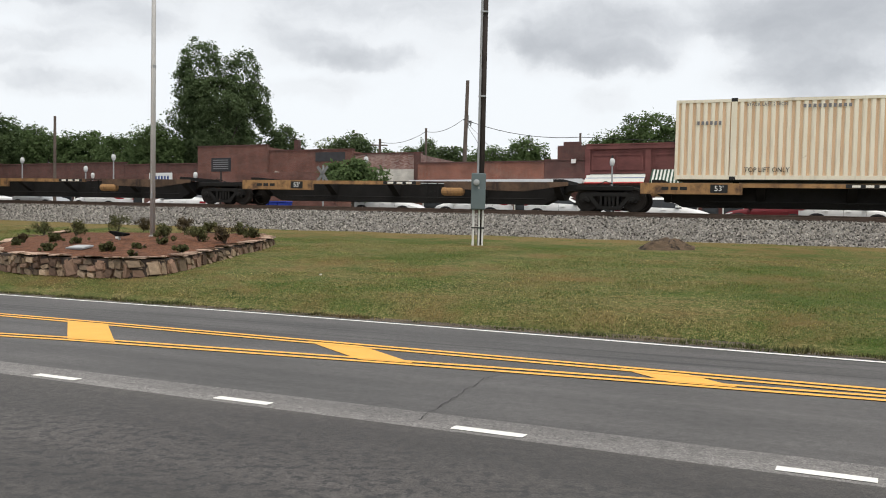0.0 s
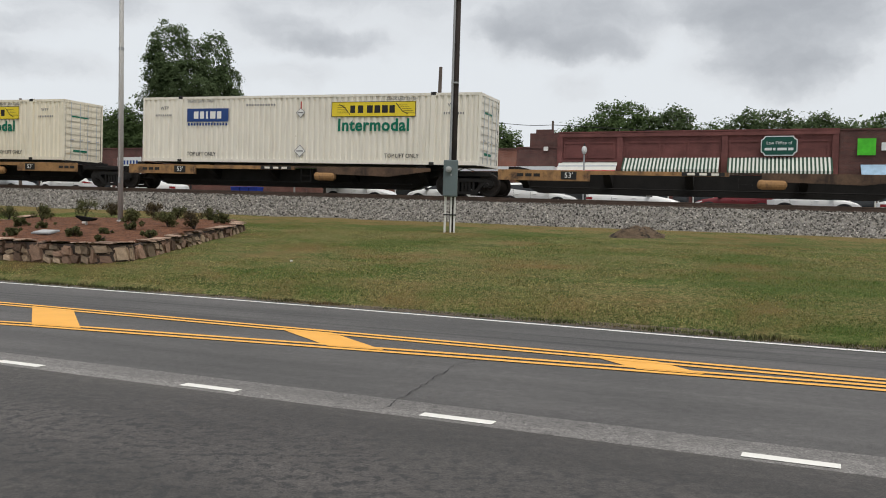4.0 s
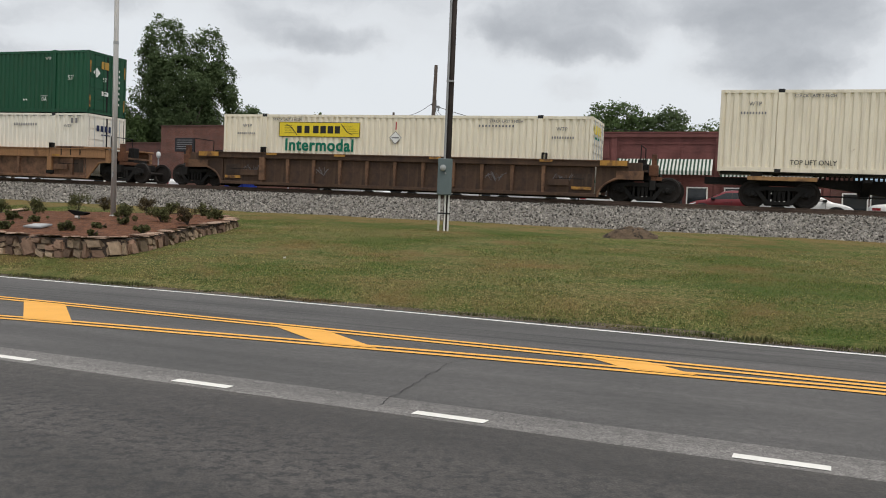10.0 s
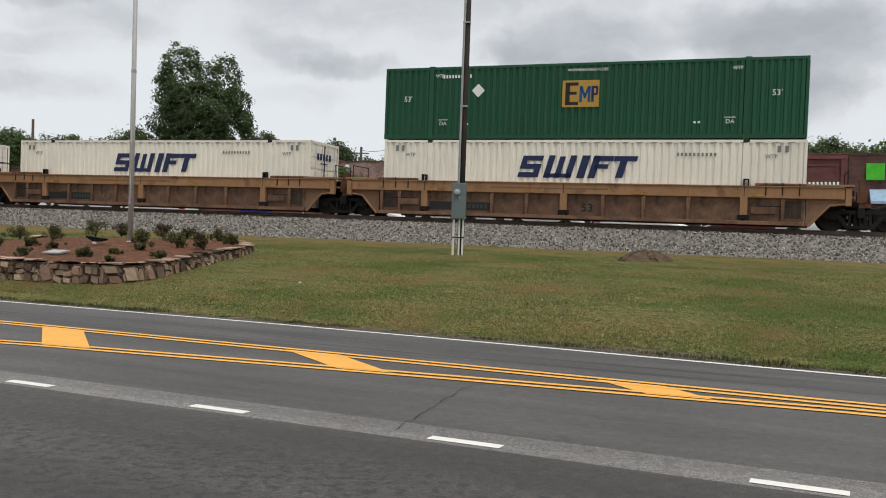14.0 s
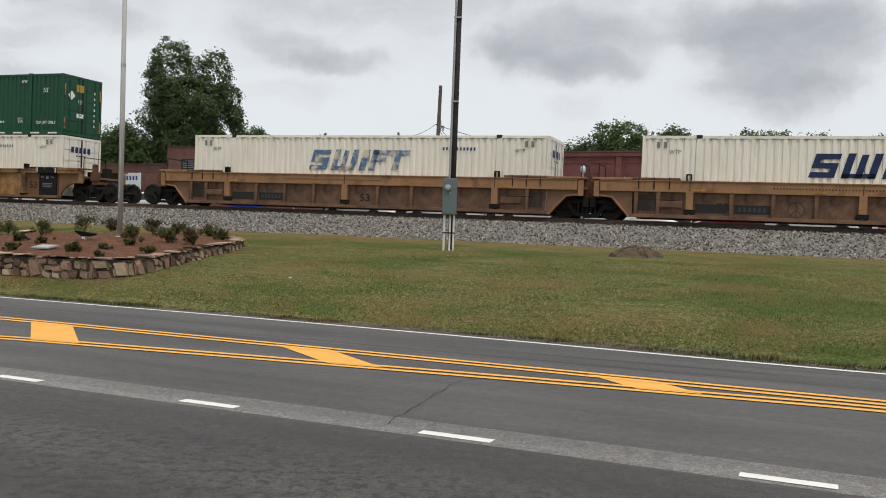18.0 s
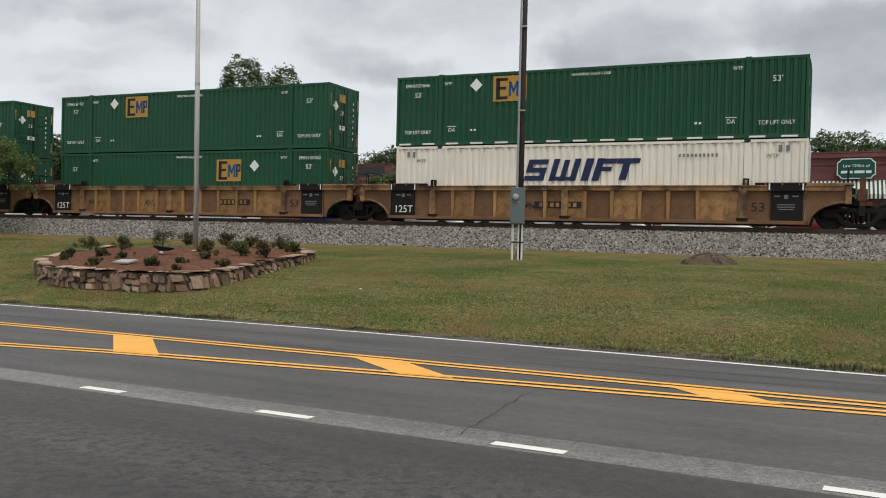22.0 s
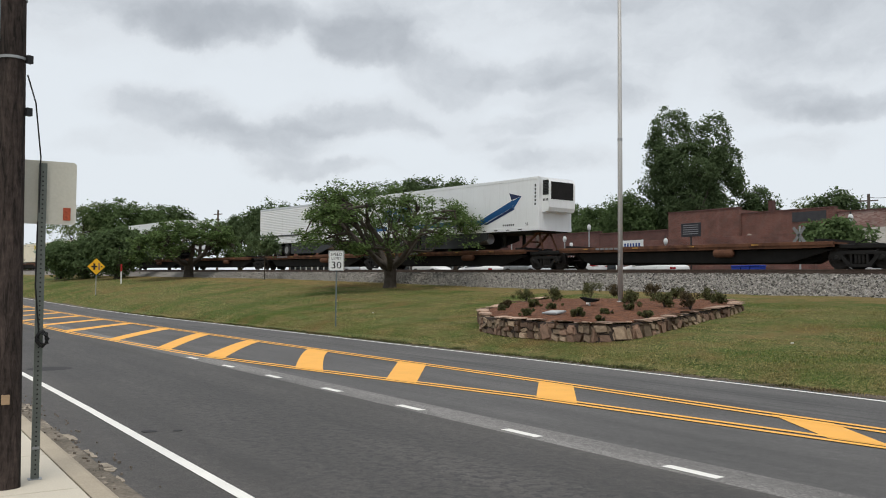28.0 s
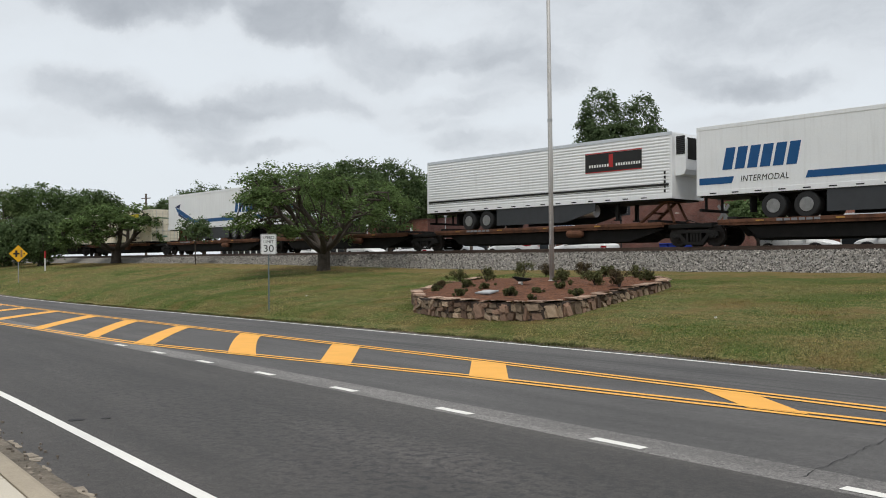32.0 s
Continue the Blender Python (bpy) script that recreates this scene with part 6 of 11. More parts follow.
def trailer(name, label, style):
    """A refrigerated road trailer, nose toward +x, wheels toward -x; origin on the deck under its middle."""
    root = thing(name, None, label, "trailer", "road trailers on the train")
    z0, z1, hw = 1.06, 3.98, 1.28
    a, b = -8.1, 8.1
    if style == "ribbed":
        wall = part("side_wall", mbox(a + 0.05, b - 0.1, -hw + 0.008, -hw + 0.03, z0 + 0.2, z1 - 0.15), M_TRAILER, root, "white horizontally ribbed side")
        n = 18
        p = (z1 - z0 - 0.45) / n
        for i in range(n):
            z = z0 + 0.25 + i * p
            part("side_rib", prism(bmesh.new(), [(-hw + 0.008, z), (-hw + 0.008, z + p * 0.8), (-hw - 0.002, z + p * 0.72), (-hw - 0.012, z + p * 0.4), (-hw - 0.002, z + p * 0.08)], a + 0.06, b - 0.11, "x"), M_TRAILER, wall)
    else:
        part("side_wall", mbox(a + 0.05, b - 0.1, -hw, -hw + 0.03, z0 + 0.2, z1 - 0.15), M_TRAILER, root, "smooth white side")
    part("side_wall", mbox(a + 0.05, b - 0.1, hw - 0.03, hw, z0 + 0.2, z1 - 0.15), M_TRAILER, root)
    part("roof", mbox(a + 0.02, b - 0.05, -hw + 0.03, hw - 0.03, z1 - 0.04, z1), M_TRAILER, root)
    for sg in (-1, 1):
        part("top_rail", mbox(a, b, *sorted((sg * (hw + 0.012), sg * (hw - 0.05))), z1 - 0.16, z1 + 0.004, bevel=0.01), M_ALU if style == "ribbed" else M_TRAILER, root)
        part("bottom_rail", mbox(a, b, *sorted((sg * (hw + 0.012), sg * (hw - 0.05))), z0, z0 + 0.21, bevel=0.01), M_TRAILER, root)
        part("marker_strip", boxes(*[(a + 0.6 + i * 1.0, a + 0.9 + i * 1.0, *sorted((sg * (hw + 0.017), sg * (hw + 0.012))), z0 + 0.06, z0 + 0.11) for i in range(15)]), M_DECALBLK, root)
        part("front_corner", mbox(b - 0.18, b, *sorted((sg * (hw + 0.006), sg * (hw - 0.16))), z0, z1, bevel=0.05), M_TRAILER, root)
    part("rear_frame", boxes((a - 0.03, a + 0.08, -hw - 0.01, -hw + 0.14, z0, z1), (a - 0.03, a + 0.08, hw - 0.14, hw + 0.01, z0, z1), (a - 0.03, a + 0.08, -hw, hw, z1 - 0.2, z1), (a - 0.03, a + 0.08, -hw, hw, z0, z0 + 0.18), bevel=0.01), M_TRAILER, root)
    for sg in (-1, 1):
        d = part("door", mbox(a - 0.01, a + 0.03, *sorted((sg * 0.01, sg * (hw - 0.14))), z0 + 0.18, z1 - 0.2), M_TRAILER, root)
        part("lock_rod", tube(bmesh.new(), [(a - 0.03, sg * 0.3, z0 + 0.1), (a - 0.03, sg * 0.3, z1 - 0.15)], 0.018, 6), M_ALU, d)
    part("front_wall", mbox(b - 0.06, b - 0.01, -hw + 0.1, hw - 0.1, z0, z1 - 0.04), M_TRAILER, root)
    part("floor_frame", mbox(a + 0.1, b - 0.2, -hw + 0.08, hw - 0.08, z0 - 0.06, z0 + 0.1), M_BLACK, root)
    # refrigeration unit on the nose
    u = part("cooling_unit", prism(bmesh.new(), [(b - 0.01, 2.05), (b + 0.44, 2.1), (b + 0.52, 2.3), (b + 0.52, 3.6), (b + 0.40, 3.86), (b - 0.01, 3.9)], -1.0, 1.0), M_TRAILER, root, "white refrigeration unit")
    part("unit_grille", boxes((b + 0.05, b + 0.48, -1.012, -1.0, 2.98, 3.78), (b + 0.5, b + 0.53, -0.85, 0.85, 2.75, 3.7)), M_BLACK, u, "black cooling grille")
    part("unit_slats", boxes(*[(b + 0.07, b + 0.47, -1.02, -1.01, 3.02 + 0.085 * i, 3.05 + 0.085 * i) for i in range(9)]), M_SKIRT, u)
    part("fuel_tank", lathe(bmesh.new(), [(0.1, 2.2), (0.3, 2.22), (0.32, 2.3), (0.32, 3.5), (0.3, 3.58), (0.1, 3.6)], (0, -0.75, 0.72), 16, "x"), M_ALU, root)
    # landing gear
    for sg in (-1, 1):
        part("landing_leg", boxes((4.75, 4.9, sg * 0.75 - 0.07, sg * 0.75 + 0.07, 0.25, z0), (4.68, 4.97, sg * 0.75 - 0.14, sg * 0.75 + 0.14, 0.2, 0.26)), M_BLACK, root)
        part("skirt", prism(bmesh.new(), [(-2.6, 0.2), (2.0, 0.2), (3.9, 0.68), (3.9, z0), (-2.6, z0)], *sorted((sg * (hw - 0.06), sg * (hw - 0.03)))), M_SKIRT, root, "dark grey side skirt")
    part("leg_brace", tube(bmesh.new(), [(4.82, -0.75, 0.5), (3.6, -0.3, z0)], 0.035, 6), M_BLACK, root)
    part("slider_frame", boxes((-5.7, -2.6, -0.6, -0.45, 0.78, z0), (-5.7, -2.6, 0.45, 0.6, 0.78, z0)), M_BLACK, root)
    for x in (-4.75, -3.4):
        for sg in (-1, 1):
            w = part("wheel", lathe(bmesh.new(), [(0.30, sg * 0.72), (0.46, sg * 0.72), (0.51, sg * 0.76), (0.51, sg * 1.19), (0.47, sg * 1.235), (0.31, sg * 1.235), (0.29, sg * 1.16)], (x, 0, 0.51), 24, "y"), M_RUBBER, root, "dual truck tyres")
            part("rim", lathe(bmesh.new(), [(0.285, sg * 1.225), (0.27, sg * 1.23), (0.235, sg * 1.09), (0.14, sg * 1.11), (0.13, sg * 1.20), (0.05, sg * 1.21)], (x, 0, 0.51), 18, "y"), M_RIM, w, "polished rim")
    part("mud_flap", mbox(-5.75, -5.73, -1.2, -0.65, 0.3, 0.95), M_BLACK, root)
    part("rear_bumper", boxes((a - 0.02, a + 0.08, -1.1, 1.1, 0.42, 0.54), (a, a + 0.08, -0.7, -0.6, 0.5, z0), (a, a + 0.08, 0.6, 0.7, 0.5, z0)), M_BLACK, root)
    for sg in (-1, 1):
        part("hitch_strut", tube(bmesh.new(), [(5.9, sg * 0.55, 0.02), (7.2, sg * 0.42, 1.0)], 0.075, 8), M_RUST, root, "rusty slanting hitch strut")
        part("hitch_leg", tube(bmesh.new(), [(7.75, sg * 0.55, 0.02), (7.3, sg * 0.42, 1.0)], 0.06, 8), M_RUST, root)
    part("hitch_head", prism(bmesh.new(), [(6.85, 0.95), (7.7, 0.95), (7.55, 1.05), (6.95, 1.05)], -0.5, 0.5), M_RUST, root, "rusty hitch head plate")
    part("hitch_brace", tube(bmesh.new(), [(6.55, -0.5, 0.5), (6.55, 0.5, 0.5)], 0.05, 6), M_RUST, root)
    Y = -hw - (0.014 if style == "ribbed" else 0.004)
    if style == "ribbed":
        part("stripe", boxes((a + 0.1, b - 0.15, Y - 0.004, Y, 1.62, 1.72)), M_DECALBLK, root, "black stripe")
        part("stripe", boxes((a + 0.1, b - 0.15, Y - 0.004, Y, 1.56, 1.58)), M_DECALBLK, root, "thin black stripe")
        part("logo_panel", quad_panel(4.95, 2.92, 3.2, 0.86, Y), M_DECALBLK, root, "black logo panel with red rules")
        for z in (3.36, 2.47):
            part("logo_rule", mbox(3.35, 6.55, Y - 0.008, Y - 0.004, z, z + 0.04), M_REDDEC, root)
        each_mark("logo_bar", bars(4.15, 2.78, 1.2, 0.13, 8) + bars(5.8, 2.78, 1.4, 0.13, 10), Y - 0.004, M_DECALWHT, root)
        part("logo_mark", blocks([(4.85, 2.98, 0.24, 0.6)], Y - 0.005), M_REDDEC, root)
        part("stencil", blocks([(7.75, 2.2 - 0.2 * i, 0.1, 0.13) for i in range(5)], Y - 0.004), M_DECALBLK, root)
    else:
        # rising blue stripe with an arrow, and the slanted word mark, on both long sides
        zs = 1.66
        for sg in (-1, 1):
            def sheet(poly, d0, d1):
                return prism(bmesh.new(), poly, *sorted((sg * (hw + 0.004 + d0), sg * (hw + 0.004 + d1))))
            part("stripe", sheet([(a + 0.1, zs - 0.14), (a + 1.6, zs - 0.14), (a + 1.7, zs + 0.14), (a + 0.1, zs + 0.14)], 0, 0.004), M_MARTEN, root, "short blue stripe")
            part("stripe", sheet([(-3.4, zs - 0.14), (3.4, zs - 0.14), (6.05, zs + 0.75), (6.05, zs + 1.15), (3.25, zs + 0.14), (-3.3, zs + 0.14)], 0, 0.004), M_MARTEN, root, "blue stripe rising toward the nose")
            part("stripe_shadow", sheet([(3.55, zs - 0.14), (3.9, zs - 0.14), (6.2, zs + 0.62), (6.05, zs + 0.75)], 0, 0.005), M_NAVY, root)
            part("arrow", sheet([(5.55, zs + 0.95), (6.75, zs + 1.32), (6.0, zs + 0.55), (6.1, zs + 0.85)], 0.004, 0.008), M_MARTEN, root, "blue arrow head")
            part("arrow", sheet([(5.75, zs + 1.55), (6.75, zs + 1.32), (5.95, zs + 1.15)], 0.004, 0.009), M_NAVY, root, "navy arrow wing")
            for i in range(6):
                # blocks of the word read from the viewer's left on either side
                cx = (-6.62 + 0.55 * i) if sg < 0 else (-3.87 - 0.55 * i)
                k = 0.2 if sg < 0 else -0.2
                lst = [(cx, 0, 0.43, 0.90)]
                yy = Y if sg < 0 else -Y + 0.004
                part("letter_mark", blocks(lst, yy, k), M_MARTEN, root, "blue slanted letter block").location.z = 2.54
            write("INTERMODAL", 0.35, -5.1, sg * (hw + 0.006), 1.66, root, M_DECALBLK, face=(90, 0, 0 if sg < 0 else 180), shear=0.2, squeeze=0.9, space=1.06)
            for x in (0.9, 1.45):
                part("placard", sheet([(x, 1.3), (x + 0.2, 1.5), (x, 1.7), (x - 0.2, 1.5)], 0.005, 0.01), M_DECALGRY, root)
        part("stencil", blocks([(7.85, 3.5 - 0.2 * i, 0.1, 0.13) for i in range(6)], Y - 0.004), M_DECALBLK, root)
        part("stencil", blocks(bars(5.7, 1.42, 1.0, 0.1, 6), Y - 0.004), M_DECALBLK, root)
        write("53", 0.22, 7.2, Y - 0.002, 1.42, root, M_DECALBLK)
        part("unit_mark", blocks(bars(b + 0.26, 2.72, 0.42, 0.12, 4), -1.006), M_DECALBLK, u)
        for i in range(6):
            part("door_mark", mbox(a - 0.016, a - 0.011, 0.92 - 0.34 * i - 0.24, 0.92 - 0.34 * i, 2.2, 2.75), M_MARTEN, root, "blue letter block on the rear door")
        part("door_stripe", mbox(a - 0.016, a - 0.011, -1.12, 1.12, 1.6, 1.78), M_MARTEN, root)
    return root


def build_train():
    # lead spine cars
    A = container("intermodal_container", M_CREAM, "cream ribbed 53-foot container, plain panels with rust-stained grooves", "containers on the train", "jb", groove_tint=True)
    write("TOP LIFT ONLY", 0.24, -4.9, Y0 - 0.002, 0.36, A, M_DECALBLK, squeeze=0.9)
    write("STACK LAST 2 HIGH", 0.15, -4.95, Y0 - 0.002, 2.68, A, M_DECALGRY)
    part("stencil", blocks(bars(-3.0, 2.6, 1.6, 0.12, 10) + bars(-6.9, 2.05, 0.9, 0.13, 6)), M_DECALGRY, A)
    spine_unit(2.25, 8.8, 8.8, (-8.7,))
    spine_unit(-15.3, 8.8, 8.8, (-8.75,))
    spine_unit(-33.0, 8.8, 8.8, (-8.9,))
    spine_unit(-50.65, 8.8, 8.8, (-8.75,))
    spine_unit(-68.5, 10.2, 8.6, (-7.5,), turned=True)
    load(A, 4.05, 1.39)
    B = container("intermodal_container", M_IVORY, "cream container with yellow logo panel and a blue partner panel", "containers on the train", "jb")
    jb_marks(B, partner=True)
    load(B, -49.35, 1.39)
    C = container("intermodal_container", M_CREAM, "cream 53-foot container with yellow logo panel and green word", "containers on the train", "jb")
    jb_marks(C)
    load(C, -70.05, 1.39)
    # single well car
    well_unit(-90.6, M_WELLDK, M_WELLDK, "old", (-9.85, 9.85), 10.1)
    Dc = container("intermodal_container", M_CREAM, "cream container with a yellow logo panel, low in a well car", "containers on the train", "jb")
    jb_marks(Dc, logo_x=-3.43, diamond_z=1.98)
    load(Dc, -90.75, 0.42)
    # brown three-pack
    S1 = container("intermodal_container", M_IVORY, "white ribbed 53-foot container with a dark blue slanted mark", "containers on the train", "swift")
    swift_marks(S1, -0.05, M_NAVY)
    well_unit(-114.35, M_WELLOR, M_WELLBR, "brown", (9.9, -9.95))
    well_unit(-134.1, M_WELLOR, M_WELLBR, "brown", (-9.9,))
    well_unit(-153.65, M_WELLOR, M_WELLBR, "brown", (-9.7,))
    load(S1, -114.3, 0.42)
    E1 = container("intermodal_container", M_GREEN, "dark green ribbed 53-foot container with a gold square logo", "containers on the train", "emp")
    emp_marks(E1, 0.05, -4.1)
    load(E1, -114.3, 3.35)
    F1 = copy_thing(S1, pose(0, 0, 0))
    load(F1, -133.9, 0.42)
    M_FADED = mat("faded_blue_decal", (0.10, 0.17, 0.30), 0.6, var=0.3, scale=3, spots=((0.6, 0.55, 0.42), 2.2, 0.48, 0.6))
    G1 = container("intermodal_container", M_IVORY, "white ribbed 53-foot container with a peeling faded blue mark", "containers on the train", "swift")
    swift_marks(G1, 0.0, M_FADED, True)
    load(G1, -153.55, 0.42)
    # golden three-pack
    well_unit(-177.3, M_GOLDTOP, M_WELLTAN, "gold", (9.8, -9.8))
    well_unit(-196.9, M_GOLDTOP, M_WELLTAN, "gold", (-9.9,))
    well_unit(-216.4, M_GOLDTOP, M_WELLTAN, "gold", (-9.5,))
    load(copy_thing(S1, pose(0, 0, 0)), -177.2, 0.42)
    H1 = container("intermodal_container", M_GREEN, "dark green 53-foot container with a gold logo near one end", "containers on the train", "emp")
    emp_marks(H1, -3.0, -1.45, top_lift=True, zl=2.22, number="EMHU 274646")
    H2 = container("intermodal_container", M_GREEN, "dark green 53-foot container with a gold logo near one end", "containers on the train", "emp")
    emp_marks(H2, -3.0, -1.45, top_lift=True, zl=2.22, number="EMHU 651937")
    load(H2, -196.7, 3.35)
    for i in range(15):
        part("reflector_strip", mbox(-7.9 + 1.08 * i, -7.35 + 1.08 * i, Y0 - 0.006, Y0, 0.03, 0.10), M_DECALWHT, H1)
    load(H1, -177.2, 3.35)
    I2 = container("intermodal_container", M_GREEN, "dark green 53-foot container with a gold logo off centre", "containers on the train", "emp")
    emp_marks(I2, 2.65, 1.45, numbers_left=False, zl=1.98, number="EMHU 654263")
    load(I2, -196.7, 0.42)
    J1 = container("intermodal_container", M_GREEN, "dark green 53-foot container with a gold logo at its middle", "containers on the train", "emp")
    emp_marks(J1, -0.25, 4.4, numbers_left=False, zl=1.66, number="EMHU 289020")
    load(J1, -216.35, 3.35)
    J2 = container("intermodal_container", M_GREEN, "dark green 53-foot container with a gold logo at its middle", "containers on the train", "emp")
    emp_marks(J2, -0.25, 4.4, numbers_left=False, zl=1.66, number="EMHU 262559")
    load(J2, -216.35, 0.42)
    # spine cars with road trailers
    spine_unit(-238.3, 8.55, 8.9, (8.5, -8.55), deck="rust")
    spine_unit(-255.3, 8.4, 8.4, (-8.4,), deck="rust")
    spine_unit(-272.6, 8.8, 8.8, (-8.8,), deck="rust")
    spine_unit(-290.0, 8.6, 8.6, (-8.6,), deck="rust")
    spine_unit(-307.4, 9.0, 8.8, (-8.4,), deck="rust")
    T1 = trailer("refrigerated_trailer", "white refrigerated road trailer with a rising blue stripe and word mark", "smooth")
    load(T1, -255.25, 1.24)
    T2 = trailer("refrigerated_trailer", "white ribbed refrigerated road trailer with a black logo panel and stripe", "ribbed")
    load(T2, -272.7, 1.24)
    T3 = trailer("refrigerated_trailer", "white refrigerated road trailer with blue stripe, turned nose to the rear", "smooth")
    MOVING.append((T3, -306.9, 1.24, True))
    # far end of the train
    for k, c in enumerate((-326.5, -344.1, -361.7, -379.3, -396.9)):
        spine_unit(c, 8.8, 8.8, (-8.8,), deck="rust")
        load(copy_thing(C if k % 2 == 0 else B, pose(0, 0, 0)), c, 1.39)
    for k, c in enumerate((-418.0, -437.6, -457.2, -476.8, -496.4)):
        well_unit(c, M_GOLDTOP, M_WELLTAN, "gold", (-9.8,) if k else (-9.8, 9.8))
        load(copy_thing(F1, pose(0, 0, 0)), c, 0.42)
        load(copy_thing(C if k % 2 else F1, pose(0, 0, 0)), c, 3.35)


build_train()


def travel(t):
    """How far the train has rolled."""
    return 7.72 * t - 0.0035 * t * t



# ---- plants ----
def leaf_material(name, col, var=0.28):
    m = mat(name, col, 0.75, var=0.2, scale=2, fine=9, bump=0, spec=0.12)
    nt = m.node_tree
    b = nt.nodes["Principled BSDF"]
    src = b.inputs["Base Color"].links[0].from_socket
    g = nt.nodes.new("ShaderNodeNewGeometry")
    r = nt.nodes.new("ShaderNodeMapRange")
    r.inputs["To Min"].default_value, r.inputs["To Max"].default_value = 1 - var, 1 + var
    link(nt, g.outputs["Random Per Island"], r.inputs["Value"])
    q = nt.nodes.new("ShaderNodeMixRGB"); q.blend_type = "MULTIPLY"; q.inputs[0].default_value = 1.0
    link(nt, src, q.inputs[1])
    link(nt, r.outputs[0], q.inputs[2])
    link(nt, q.outputs[0], b.inputs["Base Color"])
    t = nt.nodes.new("ShaderNodeBsdfTranslucent")
    link(nt, q.outputs[0], t.inputs["Color"])
    mx = nt.nodes.new("ShaderNodeMixShader")
    mx.inputs[0].default_value = 0.5
    out = nt.nodes["Material Output"]
    link(nt, b.outputs[0], mx.inputs[1])
    link(nt, t.outputs[0], mx.inputs[2])
    link(nt, mx.outputs[0], out.inputs["Surface"])
    return m


M_LEAF = leaf_material("deep_green_leaves", (0.118, 0.165, 0.078), 0.3)
M_LEAF2 = leaf_material("mid_green_leaves", (0.118, 0.172, 0.070), 0.3)
M_LEAF3 = leaf_material("pale_green_leaves", (0.17, 0.215, 0.095))
M_LEAFDK = leaf_material("dark_green_leaves", (0.112, 0.160, 0.070), 0.45)
M_LEAFNEAR = leaf_material("fresh_green_leaves", (0.125, 0.182, 0.066), 0.6)
M_SHRUB = leaf_material("shrub_leaves", (0.120, 0.124, 0.055), 0.65)
M_SHRUBRED = leaf_material("reddish_shrub_leaves", (0.105, 0.082, 0.046), 0.65)
M_BARK = mat("bark", (0.070, 0.058, 0.048), 0.95, var=0.4, scale=4, fine=25, bump=0.8, bdist=0.03)


def leaves(blobs, count, size, rng, squash=0.8, shell=0.35):
    """Many small bent leaf cards in the outer parts of a set of clumps (centre, radius)."""
    tot = sum(r * r for _, r in blobs)
    verts, faces = [], []
    for c, r in blobs:
        n = int(count * r * r / tot) + 1
        c = Vector(c)
        for _ in range(n):
            d = Vector((rng.gauss(0, 1), rng.gauss(0, 1), rng.gauss(0, 1))).normalized()
            # ragged, clumped surface
            k = 1.0 + 0.30 * noise.noise(c * 0.9 + d * 2.3) + 0.16 * noise.noise(c + d * 6.0)
            p = c + Vector((d.x, d.y, d.z * squash)) * r * k * (shell + (1.0 - shell) * rng.random() ** 0.45)
            # cards lie mostly along the clump's skin
            n_ = (d + Vector((rng.gauss(0, 0.5), rng.gauss(0, 0.5), 0.35 + rng.gauss(0, 0.5)))).normalized()
            a = n_.cross(Vector((rng.gauss(0, 1), rng.gauss(0, 1), rng.gauss(0, 1)))).normalized()
            b = n_.cross(a)
            s = size * rng.uniform(0.55, 1.35)
            o = len(verts)
            verts += [p - a * s, p + b * s * 0.55 + a * s * 0.1, p + a * s - n_ * s * 0.3, p - b * s * 0.5 - a * s * 0.1]
            faces.append((o, o + 1, o + 2, o + 3))
    me = bpy.data.meshes.new("crown")
    me.from_pydata(verts, [], faces)
    return me


def branchy(rng, height, spread_, trunk_r, forks=5, start=0.35, lean=0.0, reach=(0.55, 0.78)):
    """Trunk and limbs; gives the mesh and the limb ends."""
    bm = bmesh.new()
    h0 = height * start
    base = [(0, 0, -0.15), (0.02, 0, 0.15), (lean * 0.4, 0.02, h0 * 0.6), (lean, 0, h0)]
    tube(bm, base, [trunk_r * 1.5, trunk_r * 1.05, trunk_r * 0.9, trunk_r * 0.8], 9)
    ends = []
    for k in range(forks):
        a = 2 * math.pi * k / forks + rng.uniform(-0.4, 0.4)
        rr = spread_ * rng.uniform(0.45, 0.8)
        top = height * rng.uniform(*reach)
        p0 = Vector((lean, 0, h0 * rng.uniform(0.8, 1.0)))
        p3 = Vector((lean + rr * math.cos(a), rr * math.sin(a), top))
        p1 = p0.lerp(p3, 0.35) + Vector((0.12 * rr * math.cos(a), 0.12 * rr * math.sin(a), -0.02 * height)) + Vector((rng.gauss(0, 0.03), rng.gauss(0, 0.03), 0)) * height
        p2 = p0.lerp(p3, 0.7) + Vector((rng.gauss(0, 0.03), rng.gauss(0, 0.03), rng.gauss(0, 0.02))) * height
        tube(bm, [p0, p1, p2, p3], [trunk_r * 0.6, trunk_r * 0.42, trunk_r * 0.25, trunk_r * 0.07], 7)
        ends += [p3, p2]
        for _ in range(3):
            q0 = p1.lerp(p3, rng.uniform(0, 0.7))
            q1 = q0 + Vector((rng.gauss(0, 0.5), rng.gauss(0, 0.5), rng.uniform(0.0, 0.4))) * spread_ * 0.5
            q1.z = min(q1.z, height * (reach[1] + 0.06))
            tube(bm, [q0, q0.lerp(q1, 0.5) + Vector((0, 0, 0.03 * height)), q1], [trunk_r * 0.25, trunk_r * 0.15, trunk_r * 0.04], 5)
            ends.append(q1)
    return bm, ends


